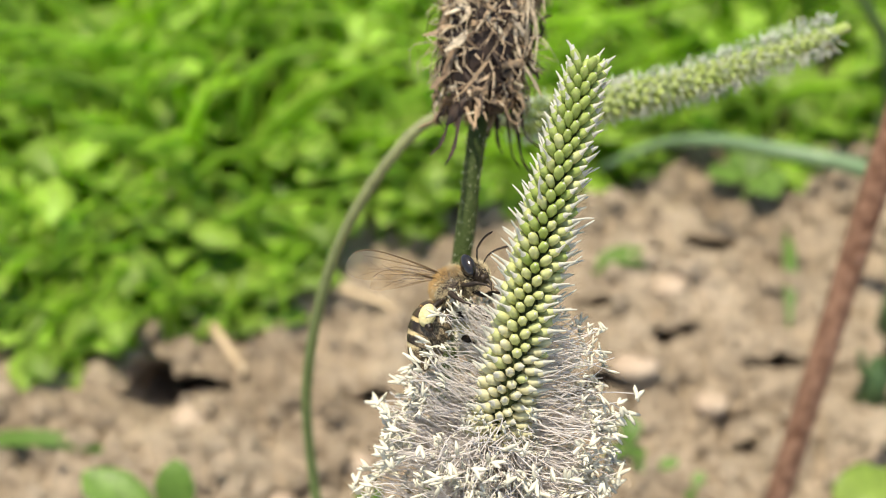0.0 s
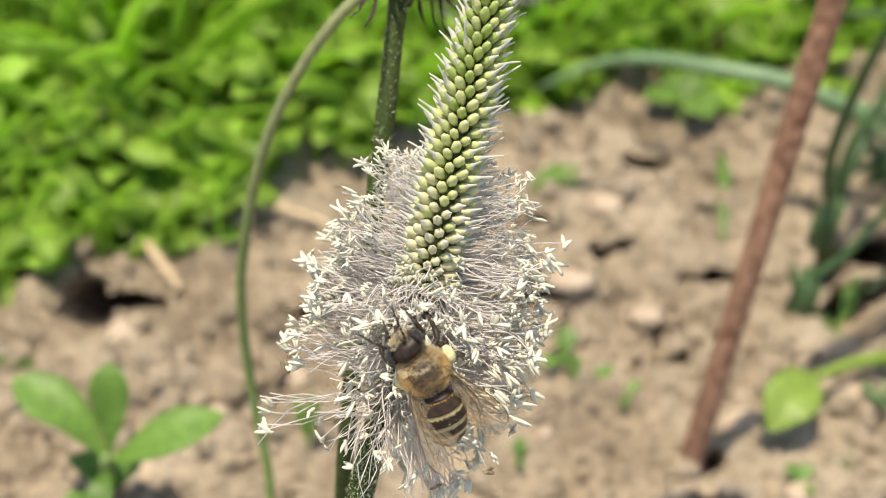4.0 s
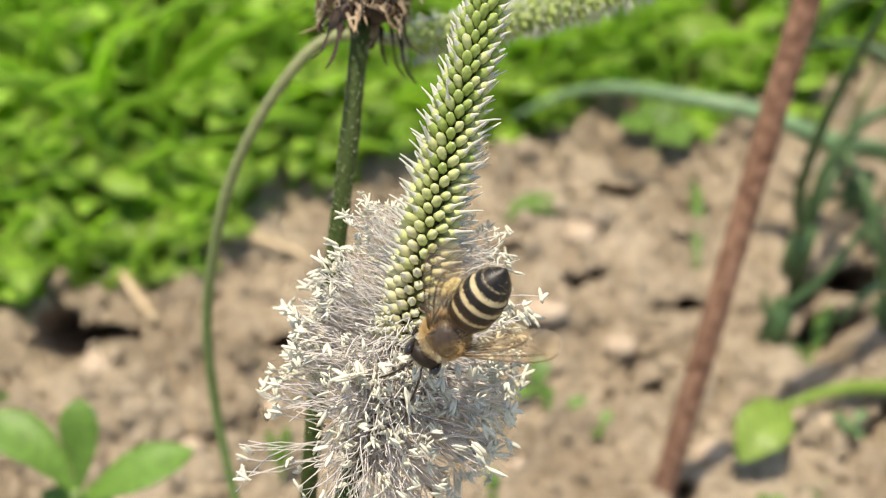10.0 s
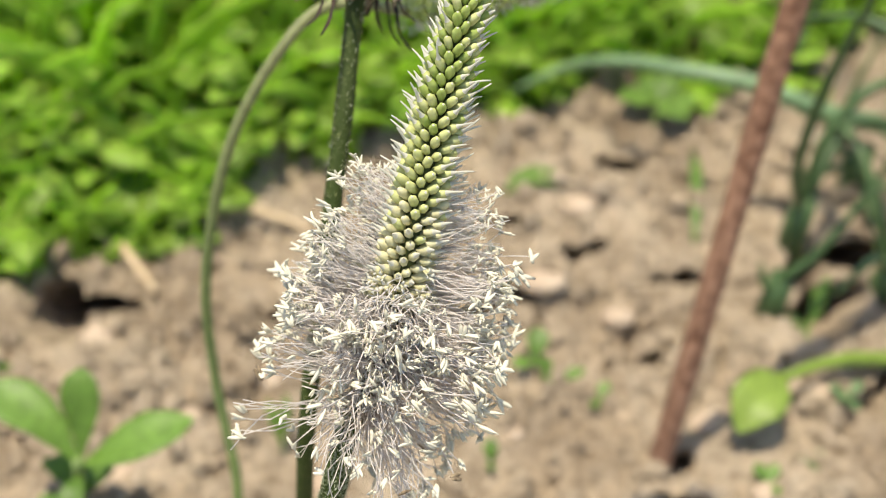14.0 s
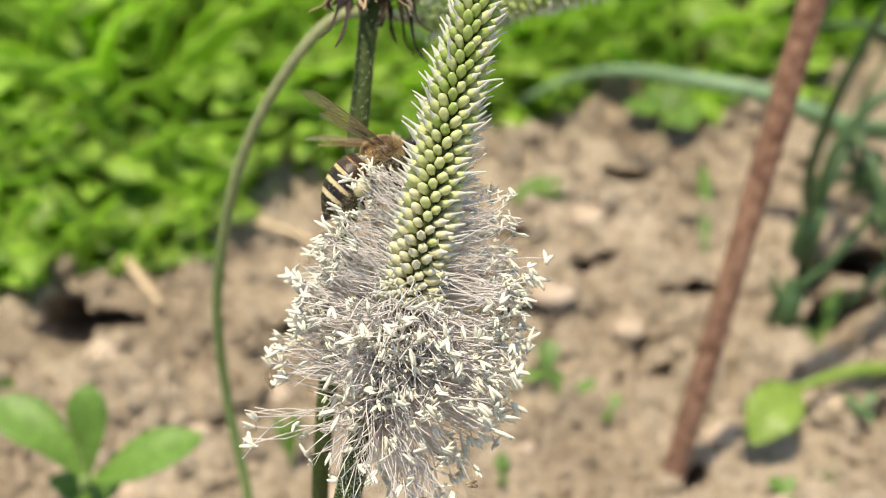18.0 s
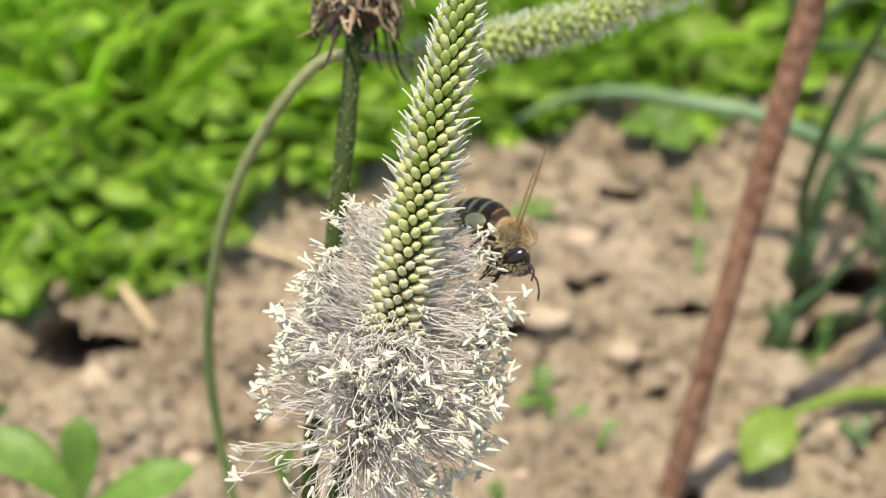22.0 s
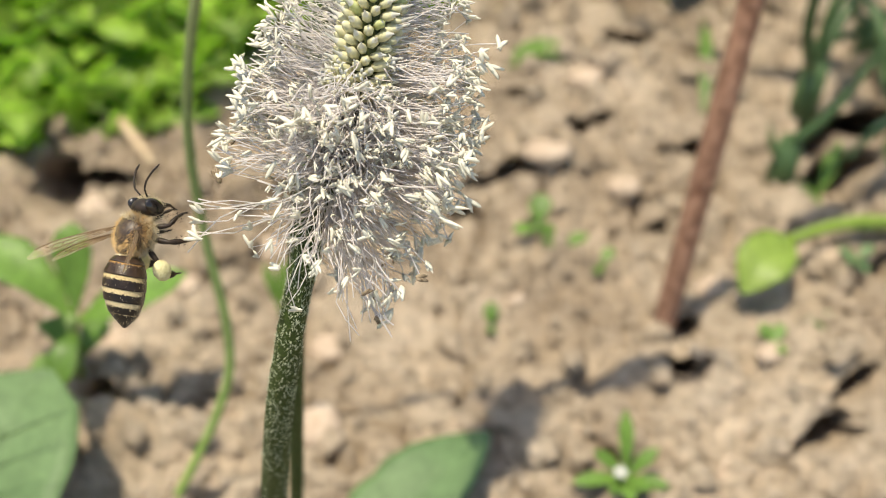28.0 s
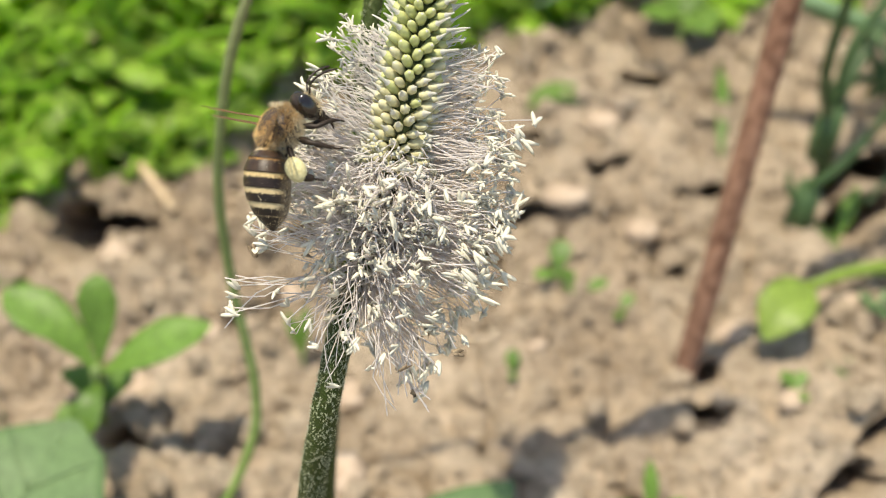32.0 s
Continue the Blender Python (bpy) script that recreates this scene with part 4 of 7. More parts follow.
def make_flower():
    ob = empty("flowering_plantain", F_FOOT, "plantain in flower, white stamens below pale green buds", "flower")
    rel = lambda p: Vector(p) - F_FOOT
    s = Soup()
    line = spline([(0, 0, 0), rel((-0.0168, 0.0629, 0.062)), rel((-0.0130, 0.0636, 0.0838)), rel(F_BASE)], 24)
    tube(s, line, [0.00150 - 0.0003 * k / 23 for k in range(24)], 14, wobble=0.12, rnd=random.Random(3))
    stem = part("stem", s, STEM, ob)
    s = Soup()
    rr = random.Random(5)
    for k in range(900):
        u = rr.uniform(8, 22.9)
        i = int(u)
        c = line[i].lerp(line[i + 1], u - i)
        out = Vector((rr.uniform(-1, 1), rr.uniform(-1, 1), rr.uniform(-0.3, 0.8))).normalized()
        p = c + out * (0.00145 - 0.0003 * u / 23)
        tube(s, [p, p + out * 0.00025 + Vector((0, 0, rr.uniform(0.0001, 0.0005)))], [0.00004, 0.00002], 3)
    # scurfy flecks that lie flat on the skin
    for k in range(1100):
        u = rr.uniform(4, 22.9)
        i = int(u)
        c = line[i].lerp(line[i + 1], u - i)
        t = (line[i + 1] - line[i]).normalized()
        a = rr.gauss(0.2, 1.0)
        out = Vector((math.sin(a), -math.cos(a), 0.0))
        out = (out - t * out.dot(t)).normalized()
        p = c + out * (0.00149 - 0.0003 * u / 23)
        side = t.cross(out) * rr.uniform(-0.5, 0.7)
        ln = rr.uniform(0.0001, 0.00042)
        w = rr.uniform(0.00003, 0.00007)
        tube(s, [p, p + (t + side) * ln * 0.5 + out * 0.00004, p + (t + side) * ln], [w * 0.5, w, w * 0.4], 4)
    part("stem_hairs", s, FUZZ, stem)
    axis = spline([rel(F_BASE), rel(F_LOW), rel(F_MID), rel(F_HIGH), rel(F_TIP)], 33)
    s = Soup()
    tube(s, axis, [0.0012 + 0.0005 * math.sin(math.pi * min(1, k / 24)) - 0.0009 * max(0, (k - 20) / 12) for k in range(33)], 10)
    part("spike_core", s, CORE, ob)
    make_spike_buds(ob, axis, lambda u: 0.0013 - 0.0007 * u ** 3, 400, lambda u: 0.98 - 0.20 * u ** 3, lambda u: 0.10 + 0.45 * u + 0.75 * u ** 4, first=0.48, slim=0.75)
    # stamens
    variants = []
    for v in range(20):
        s = Soup()
        sag = rr.uniform(-0.24, 0.24)
        pts = [(0, 0, 0), (0.04 + sag * 0.7, rr.uniform(-0.08, 0.08), 0.33), (0.04 + sag * 0.2, rr.uniform(-0.12, 0.12), 0.68), (rr.uniform(-0.14, 0.14), rr.uniform(-0.14, 0.14), 1.0)]
        tube(s, [Vector(p) * 0.01 for p in spline(pts, 7)], 0.00006, 4, 0)
        end = Vector(pts[-1]) * 0.01
        tilt = Euler((rr.uniform(-1.5, 1.5), rr.uniform(-1.5, 1.5), rr.uniform(0, 6))).to_matrix()
        if v < 13:
            ln = rr.uniform(0.6, 0.92) * MM
            open_ = rr.uniform(0.0, 0.6)
            for sgn in (-1, 1):
                lobe = tilt @ Matrix.Rotation(open_ * sgn, 3, "Y")
                blob(s, end + lobe @ Vector((0.15 * MM * sgn, 0, 0.1 * MM)), (0.22 * MM, 0.17 * MM, ln * rr.uniform(0.8, 1.1)), lobe, rings=6, sides=6, mat=1, lump=0.4, seed=v + 50 * (sgn > 0))
        variants.append(s)
    meshes = [s.mesh("stamen", [FILAMENT, ANTHER]) for s in variants]
    rest = Soup()
    n, made = len(axis), 0
    for k in range(880):
        u = 0.02 + 0.65 * rr.random() ** 0.85
        if u < 0.16 and rr.random() < 0.35:
            continue
        i = min(int(u * (n - 1)), n - 2)
        c = axis[i].lerp(axis[i + 1], u * (n - 1) - i)
        t = (axis[i + 1] - axis[i]).normalized()
        a = rr.uniform(0, 2 * math.pi)
        a0 = t.orthogonal().normalized()
        out = a0 * math.cos(a) + t.cross(a0) * math.sin(a)
        front = out.z * 0.7 - out.y * 0.7
        if u > 0.44 and front > float(np.interp(u, (0.44, 0.52, 0.7), (0.9, 0.35, 0.1))) + rr.uniform(-0.15, 0.15):
            continue
        if u < 0.27 and out.x < -0.15 and rr.random() < 0.75:
            continue
        lift = float(np.interp(u, (0, 0.1, 0.25, 0.72), (-1.25, -0.5, 0.1, 0.28))) + rr.uniform(-0.22, 0.22)
        size = float(np.interp(u, (0, 0.25, 0.5, 0.72), (1.08, 1.05, 0.98, 0.55))) * rr.uniform(0.74, 1.16)
        size *= (0.83 if u > 0.25 else 0.87) if out.x < 0 else 0.86
        size *= rr.uniform(1.0, 1.3) if rr.random() < 0.08 else 1.0
        size *= rr.uniform(0.32, 0.72) if front > 0.5 and u > 0.3 else (rr.uniform(0.5, 0.85) if front > 0.6 else 1.0)
        # the four stamens of one flower keep close together
        for q in range(rr.choice((3, 4, 4))):
            way = (out + t * lift + Vector((rr.gauss(0, 0.07), rr.gauss(0, 0.07), rr.gauss(0, 0.07)))).normalized()
            g = size * rr.uniform(0.88, 1.07)
            m = Matrix.Translation(c + out * 0.0012) @ way.to_track_quat("Z", "Y").to_matrix().to_4x4() @ Matrix.Rotation(rr.uniform(0, 6.28), 4, "Z") @ Matrix.Diagonal((g, g, g, 1))
            v = rr.randrange(13) if rr.random() < (0.72 if u > 0.3 or front < 0.2 else 0.32) else rr.randrange(13, 20)
            if made < 300 and out.y < 0.3 and v < 13 and rr.random() < 0.6:
                st = new("stamen", meshes[v])
                st.parent = ob
                st.matrix_basis = m
                made += 1
            else:
                base = len(rest.v)
                old = 2 if u < 0.2 and rr.random() < 0.22 else 1
                rest.v += [tuple(m @ Vector(p)) for p in variants[v].v]
                rest.f += [tuple(w + base for w in f) for f in variants[v].f]
                rest.m += [old if w else 0 for w in variants[v].m]
    # short ones that stand towards the open side and hide the axis
    for k in range(330):
        u = rr.uniform(0.12, 0.53) if k % 2 else rr.uniform(0.36, 0.53)
        i = min(int(u * (n - 1)), n - 2)
        c = axis[i].lerp(axis[i + 1], u * (n - 1) - i)
        t = (axis[i + 1] - axis[i]).normalized()
        out = (Vector((rr.uniform(-1, 1), -0.7, 0.7)) - t * t.dot(Vector((0, -0.7, 0.7)))).normalized()
        way = (out + t * (rr.uniform(-0.9, 0.3) - 0.5 * (0.5 - u))).normalized()
        g = rr.uniform(0.3, 0.75)
        m = Matrix.Translation(c + out * 0.0012) @ way.to_track_quat("Z", "Y").to_matrix().to_4x4() @ Matrix.Rotation(rr.uniform(0, 6.28), 4, "Z") @ Matrix.Diagonal((1, 1, g, 1))
        v = rr.randrange(13) if rr.random() < 0.28 else rr.randrange(13, 20)
        base = len(rest.v)
        squash = Matrix.Diagonal((1, 1, 1 / g))
        tip = Vector((0, 0, 0.0092))
        rest.v += [tuple(m @ (Vector(p) if p[2] < 0.0088 else tip + squash @ (Vector(p) - tip))) for p in variants[v].v]
        rest.f += [tuple(q + base for q in f) for f in variants[v].f]
        rest.m += variants[v].m
    tagged(part("stamen_mass", rest, [FILAMENT, ANTHER, ANTHER_OLD], ob), kind="stuff")
    return ob


flower = make_flower()


# ---------------------------------------------------------------- withered plantain
D_HEAD = Vector((-0.0087, 0.1053, 0.1170))
D_TOP = Vector((-0.0076, 0.1174, 0.1292))
D_FOOT = Vector((-0.0202, 0.0799, 0.0))


def make_dead():
    ob = empty("withered_plantain", D_FOOT, "withered plantain head of brown shredded husks on a dark green stem", "flower")
    rel = lambda p: Vector(p) - D_FOOT
    rr = random.Random(8)
    s = Soup()
    line = spline([(-0.0022, 0, 0), rel((-0.0153, 0.0769, 0.0731)), rel((-0.0129, 0.0845, 0.0906)), rel((-0.0105, 0.0950, 0.1053)), rel(D_HEAD)], 28)
    tube(s, line, 0.00098, 10, wobble=0.14, rnd=rr)
    stem = part("stem", s, STEM, ob)
    s = Soup()
    head = spline([rel(D_HEAD), rel(D_HEAD).lerp(rel(D_TOP), 0.5), rel(D_TOP)], 12)
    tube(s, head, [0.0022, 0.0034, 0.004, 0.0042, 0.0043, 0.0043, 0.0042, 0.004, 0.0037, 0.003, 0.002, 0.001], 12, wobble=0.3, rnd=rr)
    # near-black core: the shade of the gaps is put into its colour
    part("core", s, HUSK_DARK_AND_SHADE, ob)
    t = (rel(D_TOP) - rel(D_HEAD)).normalized()
    a0 = t.orthogonal().normalized()
    b0 = t.cross(a0)
    for k in range(210):
        u = rr.random() ** 0.9
        i = min(int(u * 11), 10)
        c = head[i].lerp(head[i + 1], u * 11 - i)
        a = rr.uniform(0, 6.28)
        out = a0 * math.cos(a) + b0 * math.sin(a)
        side = t.cross(out)
        p = c + out * rr.uniform(0.0032, 0.0046)
        hang = rr.random() < 0.45
        ln = (rr.uniform(0.003, 0.008) if hang else rr.uniform(0.0016, 0.0042)) * min(1.0, 0.3 + 2.0 * u)
        d = (-t * (1.0 if hang else rr.uniform(-0.6, 0.8)) + out * rr.uniform(-0.05, 0.3) + side * rr.uniform(-0.45, 0.45) * (1 if hang else 2)).normalized()
        curl = side * rr.uniform(-0.0014, 0.0014) + out * rr.uniform(-0.0004, 0.0011)
        pts = [p, p + d * ln * 0.33 + curl, p + d * ln * 0.66 - curl * 0.4, p + d * ln + curl * rr.uniform(-1, 1)]
        w = rr.uniform(0.00008, 0.0002) if hang else rr.uniform(0.00025, 0.0008)
        s = Soup()
        blade(s, spline(pts, 8), [w * q for q in (0.6, 0.9, 1, 1, 0.9, 0.8, 0.5, 0.15)], out, thick=0.00006, across=2, fold=0.5, ripple=0.25, rnd=rr)
        part("husk", s, rr.choice((HUSK_DARK_AND_SHADE, HUSK, HUSK, HUSK, HUSK_PALE, HUSK_PALE)), ob)
    # papery bracts that lie along the head
    for k in range(125):
        u = rr.uniform(0.02, 0.97)
        i = min(int(u * 11), 10)
        a = rr.uniform(0, 6.28)
        out = a0 * math.cos(a) + b0 * math.sin(a)
        side = t.cross(out)
        p = head[i] + out * rr.uniform(0.0036, 0.0043)
        ln = rr.uniform(0.003, 0.0065) * min(1.0, 0.3 + 2.2 * u)
        d = (-t + side * rr.uniform(-0.9, 0.9)).normalized()
        pts = [p, p + d * ln * 0.35 + out * rr.uniform(0, 0.0006), p + d * ln * 0.7 + out * rr.uniform(0, 0.0008), p + d * ln + out * rr.uniform(-0.0002, 0.0014) + side * rr.uniform(-0.0008, 0.0008)]
        w = rr.choice((0.0003, 0.0005, 0.0007, 0.0012)) * rr.uniform(0.8, 1.2)
        s = Soup()
        blade(s, spline(pts, 9), [w * q * rr.uniform(0.7, 1.2) for q in (0.5, 0.8, 1, 1, 0.9, 0.8, 0.7, 0.5, 0.2)], out, thick=0.00005, across=4, fold=rr.uniform(-0.6, 1.0), ripple=0.35, rnd=rr)
        part("bract", s, rr.choice((HUSK, HUSK, HUSK_PALE, HUSK_PALE, HUSK_DARK_AND_SHADE)), ob)
    # tangle of fine shreds
    mass = Soup()
    for k in range(620):
        u = rr.random()
        i = min(int(u * 11), 10)
        c = head[i].lerp(head[i + 1], u * 11 - i)
        a = rr.uniform(0, 6.28)
        out = a0 * math.cos(a) + b0 * math.sin(a)
        side = t.cross(out)
        p = c + out * rr.uniform(0.0034, 0.0046)
        ln = rr.uniform(0.0015, 0.005) * min(1.0, 0.4 + 2.0 * u)
        d = (-t * rr.uniform(-0.5, 1.3) + out * rr.uniform(-0.15, 0.25) + side * rr.uniform(-0.9, 0.9)).normalized()
        bend = out * rr.uniform(0, 0.0008) + side * rr.uniform(-0.0006, 0.0006)
        w = rr.uniform(0.00005, 0.0002)
        blade(mass, [p, p + d * ln * 0.35 + bend, p + d * ln * 0.7 + bend * 0.6, p + d * ln], [w, w, w * 0.8, w * 0.2], out, thick=0.00004, across=2, fold=0.5, mat=k % 3)
    tagged(part("husk_mass", mass, [HUSK_SHRED, HUSK_DARK_AND_SHADE, HUSK_SHRED], ob), kind="stuff")
    # long pale fibres that stand off, most of them near the top
    for k in range(60):
        u = 0.35 + 0.62 * rr.random()
        i = min(int(u * 11), 10)
        a = rr.uniform(0, 6.28)
        out = a0 * math.cos(a) + b0 * math.sin(a)
        side = t.cross(out)
        p = head[i] + out * 0.0038
        ln = rr.uniform(0.002, 0.0048)
        pts = [p, p + out * ln * 0.4 + t * ln * rr.uniform(0, 0.4), p + out * ln * 0.8 + side * ln * rr.uniform(-0.4, 0.4), p + out * ln * 0.9 + side * ln * rr.uniform(-0.7, 0.7) - t * ln * rr.uniform(-0.3, 0.7)]
        s = Soup()
        tube(s, spline(pts, 8), [0.00007, 0.00007, 0.00006, 0.00006, 0.00005, 0.00005, 0.00004, 0.00002], 4)
        part("fibre", s, HUSK_PALE, ob)
    # a bundle of long pale fibres that bends over from the top
    for k in range(22):
        p = head[rr.randrange(6, 11)] + Vector((rr.uniform(0.001, 0.0034), -0.002, 0.002)) * rr.uniform(0.8, 1.1)
        ln = rr.uniform(0.004, 0.0075)
        w = Vector((rr.uniform(0.2, 1.0), rr.uniform(-0.35, 0.0), rr.uniform(0.0, 0.3)))
        pts = [p, p + w * ln * 0.3 + t * ln * 0.12, p + w * ln * 0.5 - t * ln * 0.3, p + w * ln * rr.uniform(0.3, 0.6) - t * ln * 0.8]
        s = Soup()
        wd = rr.uniform(0.00012, 0.0003)
        blade(s, spline(pts, 9), [wd * q for q in (0.7, 1, 1, 0.9, 1, 0.9, 0.8, 0.6, 0.2)], (0, -0.7, 0.7), thick=0.00005, across=2, fold=0.6, ripple=0.2, rnd=rr)
        part("fibre", s, HUSK_PALE, ob)
    # larger curled scraps round the base
    for a, ln in ((3.3, 0.008), (3.0, 0.007), (5.7, 0.0075), (3.7, 0.0045), (5.2, 0.005), (6.1, 0.0065), (0.2, 0.005), (2.6, 0.004), (4.4, 0.0035)):
        out = (a0 * math.cos(a) + b0 * math.sin(a)).normalized()
        p = head[1] + out * 0.003
        pts = [p, p + out * 0.0012 - t * ln * 0.4, p + out * 0.002 - t * ln * 0.8, p + out * 0.0035 - t * ln]
        s = Soup()
        blade(s, spline(pts, 9), [0.00042 * q * rr.uniform(0.4, 1.4) for q in (0.6, 0.9, 1, 1, 0.8, 0.9, 0.7, 0.5, 0.15)], out, thick=0.0001, across=2, fold=0.7, ripple=0.3, rnd=rr)
        part("husk", s, HUSK if ln < 0.005 else HUSK_DARK_AND_SHADE, ob)
    s = Soup()
    for k in range(280):
        u = rr.uniform(9, 26.9)
        i = int(u)
        c = line[i].lerp(line[i + 1], u - i)
        out = Vector((rr.uniform(-1, 1), rr.uniform(-1, 1), rr.uniform(-0.3, 0.8))).normalized()
        p = c + out * 0.001
        tube(s, [p, p + out * 0.0003 + Vector((0, 0, rr.uniform(0.0001, 0.0004)))], [0.00006, 0.00003], 3)
    part("stem_hairs", s, FUZZ, stem)
    return ob


withered = make_dead()


# ---------------------------------------------------------------- nodding plantain
N_LINE = [(-0.0465, 0.0912, -0.0040), (-0.0336, 0.0983, 0.0209), (-0.0310, 0.1024, 0.0326), (-0.0327, 0.1085, 0.0486), (-0.0325, 0.1113, 0.0652), (-0.0294, 0.1130, 0.0811), (-0.0253, 0.1153, 0.0924), (-0.0189, 0.1178, 0.1023), (-0.0133, 0.1206, 0.1059), (-0.0043, 0.1191, 0.1061)]
N_SPIKE = [(-0.0043, 0.1191, 0.1061), (0.0156, 0.1227, 0.1092), (0.0334, 0.1273, 0.1136)]


def make_nodding():
    foot = Vector(N_LINE[0])
    ob = empty("nodding_plantain", foot, "plantain with a bowed stem and a long green spike in bud", "flower")
    rel = lambda p: Vector(p) - foot
    s = Soup()
    tube(s, spline([rel(p) for p in N_LINE], 50), 0.0007, 10, wobble=0.08, rnd=random.Random(2))
    part("stem", s, BOWED, ob)
    axis = spline([rel(p) for p in N_SPIKE], 24)
    s = Soup()
    tube(s, axis, [0.0014 - 0.0008 * k / 23 for k in range(24)], 9)
    part("spike_core", s, BUD_GREEN, ob)
    make_spike_buds(ob, axis, lambda u: 0.0009 - 0.0007 * u ** 3, 295, lambda u: 0.66 - 0.46 * u ** 3, lambda u: 0.3 + 0.5 * u, seed=5, skin=BUD_GREEN)
    s = Soup()
    rr = random.Random(15)
    for k in range(1700):
        c = axis[rr.randrange(22)]
        out = Vector((rr.uniform(-0.4, 0.6), rr.uniform(-1, 1), rr.uniform(-1, 1))).normalized()
        p = c + out * 0.0019
        tube(s, [p, p + out * rr.uniform(0.0005, 0.0014)], [0.00009, 0.00004], 3)
    part("spike_fuzz", s, FUZZ_WHITE, ob)
    return ob


nodding = make_nodding()

# ---------------------------------------------------------------- honey bee
def make_wing(parent, side, fore):
    """A wing that points outward from its joint: a clear membrane with a strong front edge and a net of veins."""
    long, wide = (9.2, 3.2) if fore else (6.4, 2.2)
    # share of the length, front edge, width of the blade
    prof = [(0, 0.0, 0.3), (0.08, 0.1, 0.5), (0.2, 0.22, 1.0), (0.34, 0.3, 1.7), (0.5, 0.36, 2.35), (0.64, 0.38, 2.75), (0.76, 0.3, 2.95), (0.86, 0.12, 2.8), (0.93, -0.2, 2.35), (0.975, -0.6, 1.7), (1.0, -1.15, 0.75)]
    s = Soup()
    verts, faces = [], []
    cols = 6
    for u, a, w in prof:
        w *= wide / 3.1
        for k in range(cols):
            verts.append((side * u * long * MM, (a - w * k / (cols - 1)) * MM, 0.07 * math.sin(3 * u + 1.3 * k) * MM))
    n = len(verts)
    verts += [(x, y, z - 0.00002) for x, y, z in verts]
    for i in range(len(prof) - 1):
        for k in range(cols - 1):
            q = (i * cols + k, i * cols + k + 1, (i + 1) * cols + k + 1, (i + 1) * cols + k)
            faces += [q, tuple(n + j for j in q[::-1])]
    s.add(verts, faces)
    wing = part("forewing" if fore else "hindwing", s, WING, parent, "clear brownish wing")
    v = Soup()
    at = lambda i, k: Vector(verts[i * cols + k]) + Vector((0, 0, 0.00002))
    tube(v, [at(i, 0) for i in range(10)], [0.00009 - 0.000005 * i for i in range(10)], 5)
    tube(v, [at(0, 1), at(2, 1), at(4, 1), at(6, 1), at(7, 1)], [0.00007, 0.00006, 0.00005, 0.00004, 0.00003], 4)
    tube(v, [at(0, 2), at(2, 2), at(4, 2), at(5, 3), at(6, 3)], [0.00006, 0.00005, 0.00004, 0.00003, 0.00002], 4)
    tube(v, [at(1, 3), at(3, 4), at(5, 5)], [0.00004, 0.00003, 0.00002], 4)
    for i, k in ((3, 1), (5, 1), (6, 1), (7, 0)):
        tube(v, [at(i, k), at(i, k + 1), at(max(i - 1, 0), k + 2)], 0.000026, 4)
    for i, k in ((4, 3), (5, 3), (6, 4)):
        tube(v, [at(i, k - 1), at(i, k), at(i + 1, k + 1 if k < 5 else k)], 0.000024, 4)
    part("vein_net", v, WING_VEIN, wing)
    return wing


def hairs(soup, centre, size, count, length, seed, where=lambda d: True, thin=0.00003, back=0.3):
    rr = random.Random(seed)
    made = 0
    while made < count:
        d = Vector((rr.gauss(0, 1), rr.gauss(0, 1), rr.gauss(0, 1))).normalized()
        if not where(d):
            continue
        p = Vector(centre) + Vector((d.x * size[0], d.y * size[1], d.z * size[2]))
        way = (d + Vector((rr.uniform(-0.4, 0.4), rr.uniform(-0.4, 0.4) - back, rr.uniform(-0.4, 0.4)))).normalized()
        tube(soup, [p - d * 0.0001, p + way * length * rr.uniform(0.6, 1.2)], [thin, thin * 0.4], 3, closed=False)
        made += 1


def leg_line(points, radii, sd):
    """Jointed leg: straight pieces that swell in their middle."""
    line, rad = [], []
    for (a, b), (ra, rm, rb) in zip(zip(points, points[1:]), radii):
        a, b = Vector(a), Vector(b)
        for u, r in ((0.02, ra), (0.25, (ra + rm) / 2), (0.5, rm), (0.8, (rm + rb) / 2), (0.98, rb)):
            line.append(a.lerp(b, u))
            rad.append(r)
    return [Vector((sd * p.x, p.y, p.z)) * MM for p in line], [r * MM for r in rad]


